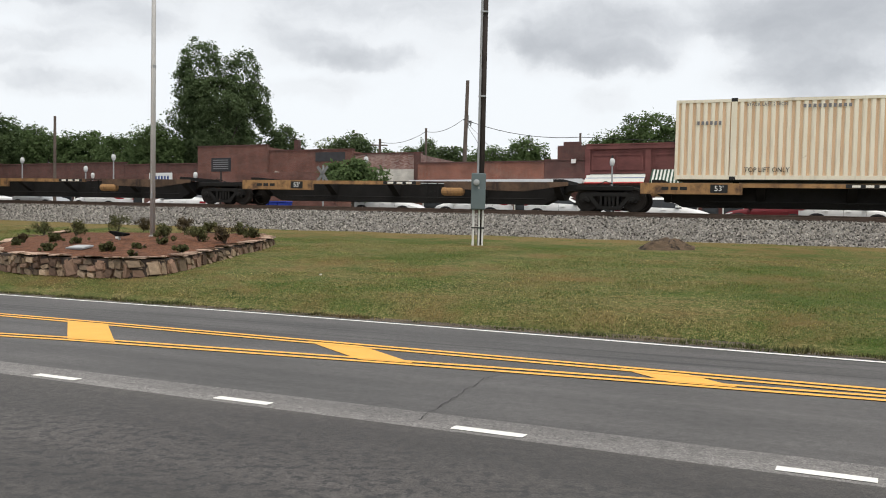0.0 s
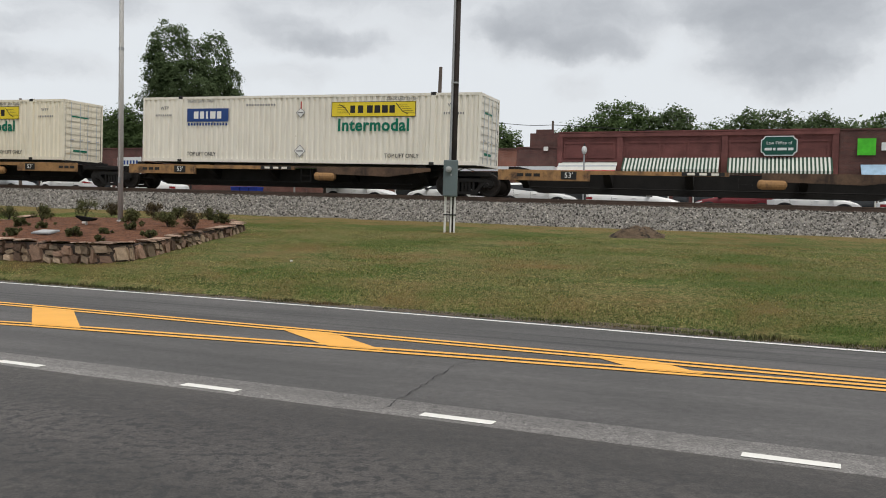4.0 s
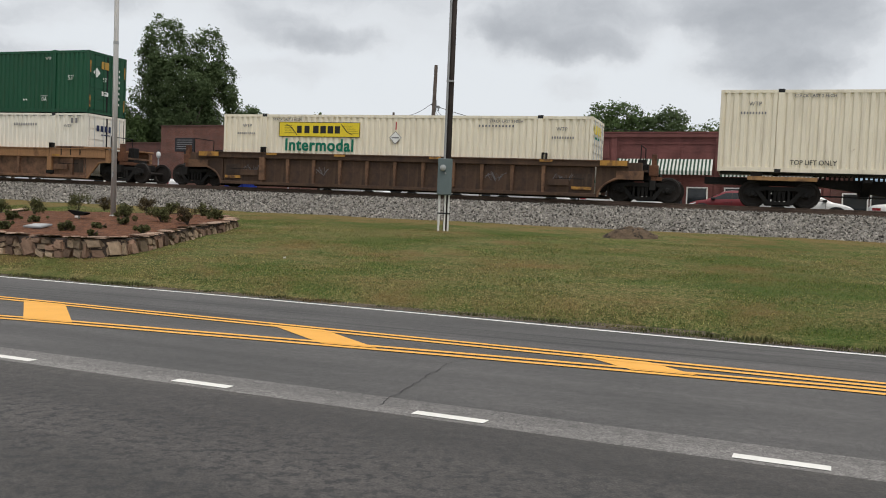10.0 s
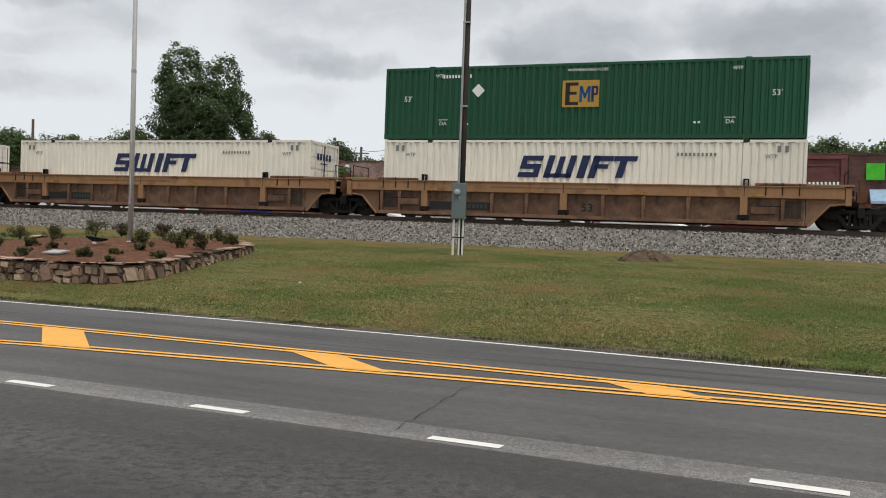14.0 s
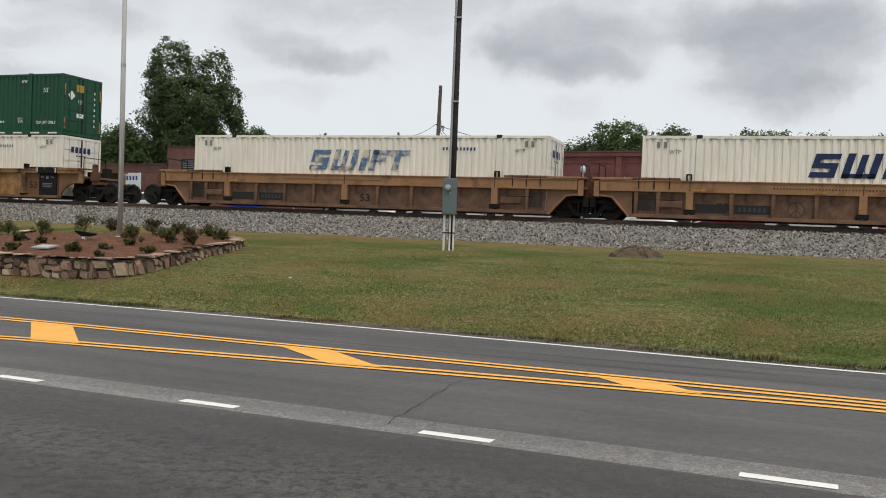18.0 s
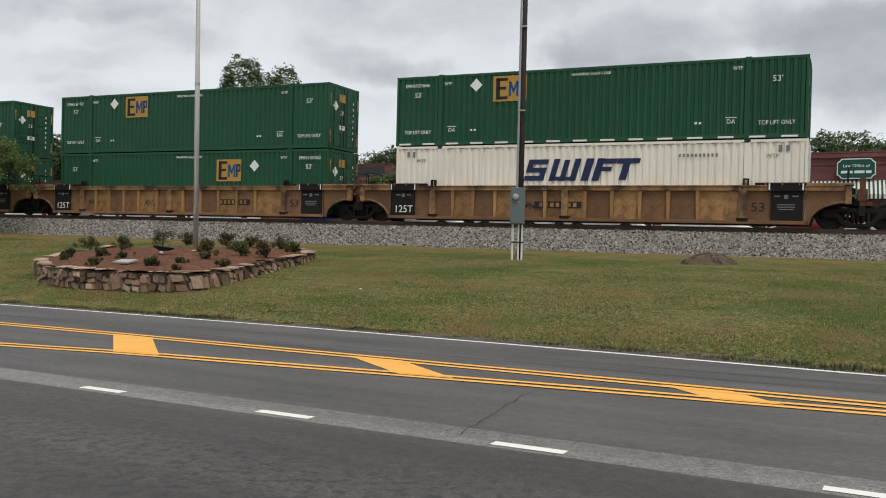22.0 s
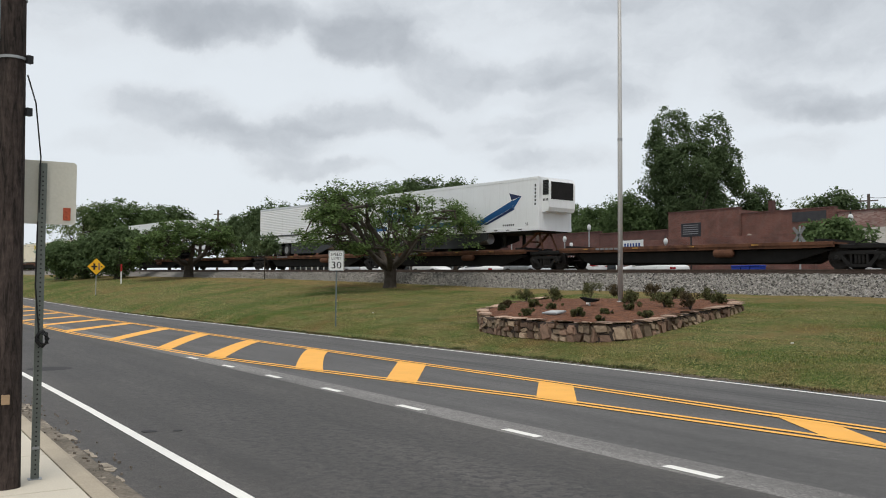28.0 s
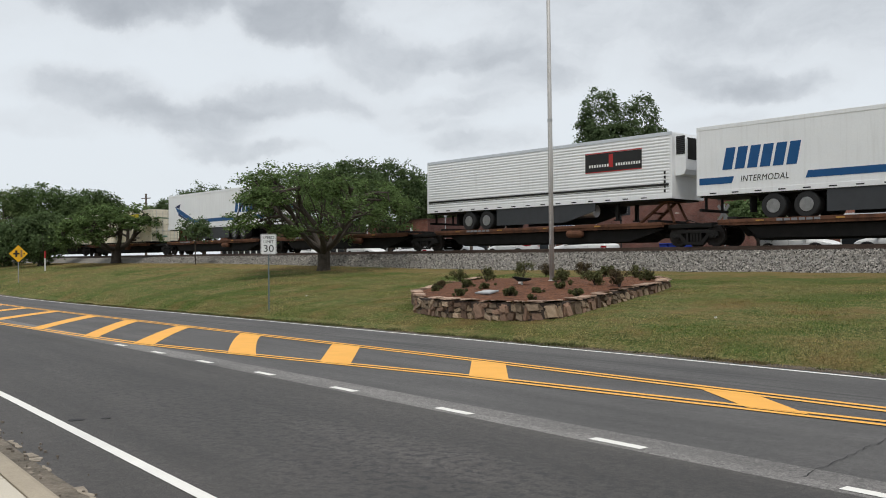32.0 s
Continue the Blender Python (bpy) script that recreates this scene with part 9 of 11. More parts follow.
def striped_awning(root, x0, x1, z0, z1, out, colours, n=None, label=""):
    """A sloping awning of separate stripes."""
    n = n or round((x1 - x0) / 0.115)
    p_ = (x1 - x0) / n
    for k, m in enumerate(colours):
        bm = bmesh.new()
        for i in range(k, n, len(colours)):
            a = x0 + i * p_
            prism(bm, [(0.0, z1), (0.0, z1 - 0.05), (-out + 0.02, z0 + 0.12), (-out + 0.02, z0 - 0.12), (-out, z0 - 0.12), (-out, z0 + 0.14)], a, a + p_, "x")
        ob = part("awning_stripe", bm, m, root, label)


def shops():
    # long pink-red block with awnings
    r, w, h, zb = shop("law_office", -12.85, 4.4, 7.32, M_BR_RED, "painted red brick shop block with striped awnings", cap=M_BR_RED)
    X = lambda s: s - (-12.85 + 4.4) / 2
    for a, b in ((-12.4, -11.0), (-10.75, -9.2), (-8.24, -6.28), (-5.93, -4.71), (-4.37, -2.51), (-1.84, 3.75)):
        z0, z1 = 5.75 - zb, 6.62 - zb
        part("panel_frame", boxes((X(a) - 0.1, X(b) + 0.1, -0.05, -0.002, z1, z1 + 0.1), (X(a) - 0.1, X(b) + 0.1, -0.05, -0.002, z0 - 0.1, z0), (X(a) - 0.1, X(a), -0.05, -0.002, z0, z1), (X(b), X(b) + 0.1, -0.05, -0.002, z0, z1)), M_BR_RED, r, "raised brick panel frame")
    for s in (-12.75, -8.75, -2.2, 4.2):
        part("pilaster", mbox(X(s) - 0.18, X(s) + 0.18, -0.12, -0.002, 0, h - 0.25), M_BR_RED, r)
    part("cornice", mbox(-w + 0.01, w - 0.01, -0.15, -0.06, h - 0.28, h - 0.05), M_BR_RED, r)
    part("string_course", mbox(-w + 0.01, w - 0.01, -0.13, -0.05, 5.42 - zb, 5.52 - zb), M_BR_RED, r)
    striped_awning(r, X(-8.5), X(-2.5), 4.72 - zb, 5.68 - zb, 1.1, (M_AWNGRN, M_AWNWHT), label="green and white awning stripe")
    striped_awning(r, X(-2.0), X(4.05), 4.62 - zb, 5.66 - zb, 1.1, (M_AWNGRN, M_AWNWHT), label="green and white awning stripe")
    for k, (m, a, b) in enumerate(((M_AWNWHT, 5.14, 5.4), (M_DECALBLU, 5.08, 5.14), (M_AWNWHT, 4.82, 5.08), (M_REDDEC, 4.75, 4.82))):
        y_ = -0.3 - 0.25 * k
        part("awning_band", prism(bmesh.new(), [(y_ + 0.25, b - zb), (y_ + 0.25, b - zb - 0.03), (y_, a - zb - 0.03), (y_, a - zb)], X(-12.8), X(-8.9), "x"), m, r)
    shopfront(r, X(-8.3), X(-2.7))
    shopfront(r, X(-1.8), X(3.9))
    shopfront(r, X(-12.5), X(-9.1))
    # the sign
    p_ = T2W(1.0, BD - 0.2)
    sg = thing("shop_sign", pose(p_.x, p_.y, 6.35, 0, 0, -22.31), "dark green shop sign with a white border", "sign")
    def octo(w_, h_, c_):
        return [(-w_ / 2 + c_, -h_ / 2), (w_ / 2 - c_, -h_ / 2), (w_ / 2 - c_ * 0.6, -h_ / 2 + c_ * 0.6), (w_ / 2, -h_ / 2 + c_), (w_ / 2, h_ / 2 - c_), (w_ / 2 - c_ * 0.6, h_ / 2 - c_ * 0.6), (w_ / 2 - c_, h_ / 2), (-w_ / 2 + c_, h_ / 2), (-w_ / 2 + c_ * 0.6, h_ / 2 - c_ * 0.6), (-w_ / 2, h_ / 2 - c_), (-w_ / 2, -h_ / 2 + c_), (-w_ / 2 + c_ * 0.6, -h_ / 2 + c_ * 0.6)]
    part("border", prism(bmesh.new(), octo(2.12, 1.22, 0.24), -0.04, 0.0), M_SIGNWHITE, sg)
    part("board", prism(bmesh.new(), octo(2.0, 1.1, 0.22), -0.05, -0.041), M_SIGNGREEN, sg)
    write("Law Office of", 0.27, 0, -0.056, 0.17, sg, M_SIGNWHITE)
    part("name_bars", blocks([(-0.62, -0.2, 0.42, 0.16), (-0.27, -0.2, 0.14, 0.16), (0.18, -0.2, 0.55, 0.16), (0.68, -0.2, 0.30, 0.16)], -0.052), M_SIGNWHITE, sg)
    # next building toward the right, with a green square sign
    r, w, h, zb = shop("tax_shop", 4.42, 16.5, 7.28, M_BR_DARK, "dark brick shop with a white and green sign")
    part("awning", prism(bmesh.new(), [(0, 5.2 - zb), (0, 5.1 - zb), (-1.0, 4.3 - zb), (-1.0, 4.45 - zb)], -w + 1.2, w - 1.0, "x"), mat("pale_blue_awning", (0.32, 0.46, 0.60), 0.7), r, "pale blue awning")
    shopfront(r, -w + 0.6, w - 0.6)
    p_ = T2W(7.3, BD - 0.14)
    sg = thing("shop_sign", pose(p_.x, p_.y, 6.25, 0, 0, -22.31), "bright green square logo and plain letter bars on brick", "sign")
    part("square", mbox(-1.9, -0.9, -0.06, 0, -0.5, 0.5), mat("bright_green_sign", (0.07, 0.50, 0.03), 0.5), sg)
    for i in range(5):
        part("letter_bar", mbox(-0.6 + 0.62 * i, -0.14 + 0.62 * i, -0.06, 0, -0.22, 0.25), M_SIGNWHITE, sg)
    # stepped-parapet building
    r, w, h, zb = shop("brick_shop", -15.75, -12.87, 6.35, M_BR_DARK, "dark brick shop with a stepped parapet")
    part("raised_parapet", mbox(-w + 0.9, w, 0.0, 0.35, h + 0.09, h + 1.0), M_BR_DARK, r)
    part("raised_parapet", mbox(-w + 1.3, w - 0.4, 0.02, 0.33, h + 1.0, h + 1.25), M_BR_DARK, r)
    part("meter", mbox(w - 1.0, w - 0.7, -0.1, -0.002, h - 0.2, h + 0.08), M_PVC, r)
    # long low shop with a white canopy
    r, w, h, zb = shop("brick_shop", -25.2, -15.77, 6.28, M_BR_ORANGE, "long low orange-brown brick shop with a white canopy")
    part("canopy", boxes((-w, w + 3.0, -1.5, -0.002, 4.78 - zb, 4.98 - zb), (-w, w + 3.0, -1.52, -1.5, 4.72 - zb, 5.02 - zb)), M_CANOPY, r, "white flat metal canopy")
    shopfront(r, -w + 0.4, w - 0.4)
    # whitewashed side building
    r, w, h, zb = shop("white_brick_shop", -30.65, -25.22, 7.1, M_BR_FLAKE, "brick shop with flaking white paint", d=BD + 0.6)
    part("white_panel", mbox(-w + 1.6, w - 0.5, -0.02, -0.002, 0.3, h - 1.15), M_BR_WHITE, r, "whitewashed brickwork")
    part("corner_pier", mbox(w - 0.5, w, -0.12, -0.002, 0, h + 0.05), M_BR_DARK, r)
    # dark red corner building
    r, w, h, zb = shop("corner_building", -38.0, -30.7, 7.45, M_BR_BROWN, "weathered brown brick building with patched parapet", d=BD + 0.3)
    part("patch", mbox(0.5, w - 0.6, -0.03, -0.002, h - 0.85, h - 0.15), M_ROOF, r, "dark tarred patch of wall")
    part("bare_patch", prism(bmesh.new(), [(-w + 0.1, 5.45 - zb), (-w + 0.6, 5.95 - zb), (-w + 1.3, 5.7 - zb), (-w + 2.6, 5.6 - zb), (-w + 3.0, 5.42 - zb)], -0.03, -0.002), mat("bare_plaster", (0.42, 0.36, 0.31), 0.9), r)
    part("chimney", mbox(-w + 2.0, -w + 2.35, 0.4, 0.8, h - 0.3, h + 0.9), M_BR_DARK, r)
    part("window", mbox(1.2, 2.3, -0.05, -0.002, h - 2.0, h - 1.4), M_SHOPGLASS, r)
    r, w, h, zb = shop("corner_building", -44.55, -38.02, 7.9, M_BR_BROWN, "tall plain brown brick building", d=BD)
    # low shops to the far left
    r, w, h, zb = shop("brick_shop", -52.0, -44.57, 6.55, M_BR_DARK, "low dark brick shop", d=BD)
    part("annex", mbox(w - 0.02, w + 16.0, -6.2, -5.9, 0, 5.35 - zb), M_BR_BROWN, r, "low brick annex wall")
    shopfront(r, -w + 0.4, w - 0.4)
    r, w, h, zb = shop("brick_shop", -66.2, -52.02, 6.75, M_BR_DARK, "long low dark brick building", d=BD)
    shopfront(r, -w + 0.4, w - 0.4)
    r, w, h, zb = shop("brick_shop", -84.0, -66.22, 6.85, M_BR_ORANGE, "long low orange brick building", d=BD)
    shopfront(r, -w + 0.4, w - 0.4)
    r, w, h, zb = shop("brick_shop", -110.0, -84.02, 6.9, M_BR_ORANGE, "long low red brick building", d=BD)
    shopfront(r, -w + 0.4, w - 0.4)


shops()


def street():
    bm = bmesh.new()
    prev = None
    for s in range(-140, 60, 5):
        z = rail_z(max(s, -90)) - 0.46
        row = [bm.verts.new(T2W(s, d, z + h)) for d, h in ((41.5, -0.2), (41.5, 0.14), (43.0, 0.14), (54.6, 0.14))]
        if prev:
            for a, b, c, d in zip(prev, row, row[1:], prev[1:]):
                bm.faces.new((a, b, c, d))
        prev = row
    tagged(part("side_street", bm, M_ASPHALT), "grey asphalt street beyond the railway", "road", kind="structure")
    bm = bmesh.new()
    prev = None
    for s in range(-140, 60, 5):
        z = rail_z(max(s, -90)) - 0.46
        row = [bm.verts.new(T2W(s, d, z + h)) for d, h in ((54.6, 0.1), (54.6, 0.28), (58.4, 0.28), (75, 0.2))]
        if prev:
            for a, b, c, d in zip(prev, row, row[1:], prev[1:]):
                bm.faces.new((a, b, c, d))
        prev = row
    tagged(part("shop_pavement", bm, M_CONC), "concrete pavement before the shops", "pavement", kind="structure")


street()
STREET = lambda s: rail_z(max(s, -90)) - 0.32


def street_lamp(s, d, top):
    p_ = T2W(s, d, STREET(s))
    root = thing("street_lamp", pose(*p_), "dark post lamp with a white acorn globe", "street lamp", "street lamps")
    h = top - p_.z
    part("post", tube(bmesh.new(), [(0, 0, 0), (0, 0, 0.5), (0, 0, h - 0.61)], [0.09, 0.055, 0.045], 10), M_GALV, root)
    part("base", lathe(bmesh.new(), [(0.2, 0), (0.2, 0.1), (0.12, 0.5), (0.07, 0.6)], n=12), M_BLKPLASTIC, root)
    part("globe", lathe(bmesh.new(), [(0.06, h - 0.62), (0.11, h - 0.58), (0.15, h - 0.42), (0.13, h - 0.27), (0.07, h - 0.20), (0.03, h - 0.16)], n=14), mat("opal_globe", (0.60, 0.61, 0.61), 0.3, var=0.03), root, "white acorn globe", smooth=True)
    part("finial", lathe(bmesh.new(), [(0.075, h - 0.21), (0.05, h - 0.15), (0.03, h - 0.08), (0.005, h)], n=8), M_BLKPLASTIC, root)


for s_, d_, t_ in ((-63.1, 48, 6.1), (-62.8, 53, 5.9), (-52.5, 48, 6.6), (-53.5, 56, 6.0), (-46.5, 48, 5.9), (-44.0, 48, 6.67), (-37.05, 48, 5.35), (-9.2, 48, 5.8), (-25.33, 50, 6.35)):
    street_lamp(s_, d_, t_)


def back_poles():
    # (bearing, distance, top elevation, lean)
    tops = {}
    for k, (az, r, el, lean, thick) in enumerate(((1.78, 68, 9.64, 1.5, 0.17), (-0.66, 80, 6.55, 0, 0.13), (9.4, 66, 6.3, 0, 0.10), (-3.67, 90, 5.8, 0, 0.16), (-23.5, 56, 6.4, 0, 0.09), (-44.4, 130, 5.0, 0, 0.16))):
        x, y = polar(az, r)
        z = max(1.0, min(2.2, ground_z(x, y)))
        h = 1.6 + r * math.tan(radians(el)) - z
        root = thing("utility_pole", pose(x, y, z, 0, lean, 0), "weathered wooden utility pole behind the shops", "utility pole")
        part("pole", tube(bmesh.new(), [(0, 0, -0.2), (0, 0, h)], [thick * 1.15, thick * 0.8], 10), M_WOODGREY, root)
        if k in (3, 5):
            part("crossarm", mbox(-0.8, 0.8, -0.06, 0.06, h - 0.7, h - 0.58), M_WOODGREY, root)
        if k == 0:
            part("insulator_gear", boxes((0.1, 0.45, -0.1, 0.1, h - 3.3, h - 3.1), (0.12, 0.2, -0.05, 0.05, h - 3.6, h - 2.7), (0.32, 0.42, -0.05, 0.05, h - 3.5, h - 3.2)), M_GALV, root)
            tops[0] = Vector((x, y, z + h - 3.0))
        tops[k] = tops.get(k, Vector((x, y, z + h - 0.3)))
    for a, b, sag in ((0, 2, 0.5), (0, 1, 0.4), (1, 3, 0.5)):
        pts = []
        for i in range(11):
            f = i / 10
            q = tops[a].lerp(tops[b], f)
            q.z -= 4 * sag * f * (1 - f)
            pts.append(q)
        tagged(part("overhead_wire", tube(bmesh.new(), pts, 0.022, 4), M_BLKPLASTIC), "thin black overhead wire between poles", "wire")
    q = tops[2]
    tagged(part("overhead_wire", tube(bmesh.new(), [q, q + Vector((14, -4, -0.9)), q + Vector((40, -12, 0.5))], 0.022, 4), M_BLKPLASTIC), "thin black overhead wire between poles", "wire")
    for dx, dz in ((4.5, -7.0), (6.5, -6.5)):
        q = tops[0]
        tagged(part("guy_wire", tube(bmesh.new(), [q, q + Vector((dx, 1, dz))], 0.014, 4), M_BLKPLASTIC), "slanting steel guy wire", "wire")


back_poles()


def crossbuck():
    p_ = T2W(-23.33, 41, rail_z(-25) - 0.72)
    root = thing("crossbuck_sign", pose(p_.x, p_.y, p_.z, 0, 0, -22), "white railway crossbuck on a post", "sign")
    part("post", tube(bmesh.new(), [(0, 0, 0), (0, 0, 3.2)], 0.05, 8), M_GALV, root)
    for a in (52, -52):
        ob = part("blade", mbox(-0.5, 0.5, -0.03, -0.01, -0.075, 0.075), mat('grey_white_blade', (0.20, 0.205, 0.205), 0.6, var=0.15), root)
        ob.matrix_basis = pose(0, -0.06, 2.75, 0, a, 0)


crossbuck()


def bins():
    for i in range(3):
        p_ = T2W(-26.3 + 0.56 * i, 40.2, rail_z(-26) - 0.45)
        root = thing("recycling_bin", pose(p_.x, p_.y, p_.z, 0, 0, -22), "blue plastic wheeled recycling bin", "bin", "recycling bins")
        part("body", prism(bmesh.new(), [(-0.2, 0.05), (0.2, 0.05), (0.25, 0.9), (-0.25, 0.9)], -0.3, 0.3), mat("blue_plastic", (0.02, 0.05, 0.36), 0.5), root)
        part("lid", mbox(-0.27, 0.27, -0.33, 0.34, 0.9, 0.97, bevel=0.02), mat("blue_plastic", (0.02, 0.05, 0.36)), root)
        part("wheel", lathe(bmesh.new(), [(0.1, -0.28), (0.1, 0.28)], (-0.0, 0, 0.1), 10, "x"), M_BLKPLASTIC, root)


bins()


def street_signs():
    p_ = T2W(-39.9, 48, STREET(-39.9) - 0.52)
    root = thing("shop_board", pose(p_.x, p_.y, p_.z, 0, 0, -22), "white shop board with plain blue letter bars", "sign")
    for x in (-0.85, 0.85):
        part("post", tube(bmesh.new(), [(x, 0, 0), (x, 0, 3.4)], 0.04, 6), M_GALV, root)
    part("board", mbox(-0.95, 0.95, -0.06, 0.0, 2.2, 3.35), M_SIGNWHITE, root)
    part("lettering", blocks(bars(0, 3.0, 1.5, 0.28, 6) + bars(0, 2.5, 1.3, 0.16, 3), -0.062), M_DECALBLU, root)
    p_ = T2W(-35.0, 48, STREET(-35) - 0.52)
    root = thing("historic_marker", pose(p_.x, p_.y, p_.z, 0, 0, -22), "dark cast historic marker on a post", "sign")
    part("post", tube(bmesh.new(), [(0, 0, 0), (0, 0, 4.2)], 0.05, 8), M_BLKPLASTIC, root)
    part("plate", mbox(-0.75, 0.75, -0.05, 0.05, 3.45, 4.35, bevel=0.02), mat("dark_cast_plate", (0.03, 0.03, 0.035), 0.6), root)
    part("lettering", blocks([(0, 4.2 - 0.14 * i, 1.2, 0.05) for i in range(5)], -0.052), M_DECALGRY, root)
    p_ = T2W(-66.0, 52, STREET(-66) - 0.52)
    root = thing("notice_board", pose(p_.x, p_.y, p_.z, 0, 0, -22), "blank white board on posts", "sign")
    part("board", mbox(-0.8, 0.8, -0.03, 0.03, 1.9, 2.9), M_SIGNWHITE, root)
    for x in (-0.7, 0.7):
        part("post", tube(bmesh.new(), [(x, 0.05, 0), (x, 0.05, 2.8)], 0.04, 6), M_GALV, root)


street_signs()

# ---- vehicles ----
M_TINT = glass("tinted_glass", (0.012, 0.014, 0.016), 0.04)
M_CLAD = mat("black_cladding", (0.014, 0.014, 0.015), 0.6, var=0.1)
M_ALLOY = mat("alloy_wheel", (0.55, 0.55, 0.57), 0.3, 0.35, var=0.08)
M_LAMPRED = mat("red_lamp", (0.26, 0.010, 0.016), 0.2, var=0.05, coat=0.5)
M_LAMPCLR = glass("clear_lamp", (0.6, 0.6, 0.6), 0.1)


def car_paint(name, col, metal=0.3):
    return mat(name, col, 0.40, metal, var=0.03, bump=0, coat=0.3, scale=2, spec=0.5)


SUV = dict(L=4.195, x0=-2.089, W=0.91, wb=1.292, wr=0.35, crest=0.83,
           low=[(-2.089, 0.383), (-1.934, 0.287), (-1.789, 0.23), (1.805, 0.211), (1.982, 0.268), (2.106, 0.402)],
           belt=[(-2.089, 1.053), (-1.992, 1.158), (-1.837, 1.215), (-1.547, 1.235), (-0.967, 1.182), (0, 1.11), (0.725, 1.062), (1.064, 1.014), (1.539, 0.952), (1.849, 0.861), (2, 0.766), (2.106, 0.593)],
           roof=[(-2.089, 1.072), (-2.011, 1.196), (-1.876, 1.369), (-1.76, 1.445), (-1.45, 1.498), (-0.774, 1.541), (-0.097, 1.536), (0.242, 1.483), (0.948, 1.12), (1.112, 1.043), (1.539, 0.976), (1.849, 0.88), (2, 0.785), (2.106, 0.612)],
           wid=[(-2.089, 0.593), (-1.992, 0.708), (-1.789, 0.813), (-1.354, 0.871), (-0.87, 0.885), (0.87, 0.885), (1.45, 0.876), (1.849, 0.804), (2.026, 0.689), (2.106, 0.555)],
           glass=[(0.774, -0.135, [(-0.193, 1.12), (0.774, 1.077)], [(-0.193, 1.412), (0.174, 1.383), (0.774, 1.091)]),
                  (-0.203, -1.064, [(-1.064, 1.201), (-0.193, 1.129)], [(-1.064, 1.388), (-0.58, 1.421), (-0.193, 1.421)]),
                  (-1.102, -1.663, [(-1.663, 1.325), (-1.402, 1.254), (-1.102, 1.206)], [(-1.663, 1.33), (-1.45, 1.359), (-1.102, 1.388)])],
           seams=[[(0.832, 0.44), (0.812, 0.766), (0.793, 1.053)], [(-0.126, 0.44), (-0.135, 0.766), (-0.164, 1.11)], [(-0.832, 0.44), (-0.899, 0.593), (-1.044, 0.766), (-1.083, 0.957), (-1.083, 1.177)], [(0.832, 0.44), (-0.832, 0.44)]])
SEDAN = dict(L=4.8, W=0.91, wb=1.40, wr=0.33, crest=0.72,
             low=[(-2.4, 0.40), (-2.2, 0.26), (-2.0, 0.2), (2.0, 0.2), (2.2, 0.26), (2.4, 0.40)],
             belt=[(-2.4, 0.92), (-2.2, 0.98), (-1.4, 0.97), (0.5, 0.93), (1.1, 0.9), (1.8, 0.80), (2.2, 0.70), (2.4, 0.58)],
             roof=[(-2.4, 0.94), (-2.2, 1.02), (-1.55, 1.08), (-0.95, 1.38), (-0.4, 1.45), (0.25, 1.43), (1.15, 0.98), (1.8, 0.87), (2.2, 0.74), (2.4, 0.60)],
             wid=[(-2.4, 0.68), (-2.2, 0.82), (-1.7, 0.89), (-0.9, 0.91), (0.9, 0.91), (1.6, 0.89), (2.1, 0.80), (2.4, 0.60)],
             glass=[(0.92, 0.0, [(0.0, 0.98), (0.92, 0.95)], [(0.0, 1.345), (0.3, 1.32), (0.92, 0.98)]), (-0.06, -1.2, [(-1.2, 1.03), (0.0, 0.985)], [(-1.2, 1.06), (-0.85, 1.28), (-0.4, 1.345), (0.0, 1.345)])],
             seams=[[(0.9, 0.4), (0.9, 0.9)], [(-0.03, 0.4), (-0.03, 0.94)], [(-1.0, 0.6), (-1.1, 0.95)]])


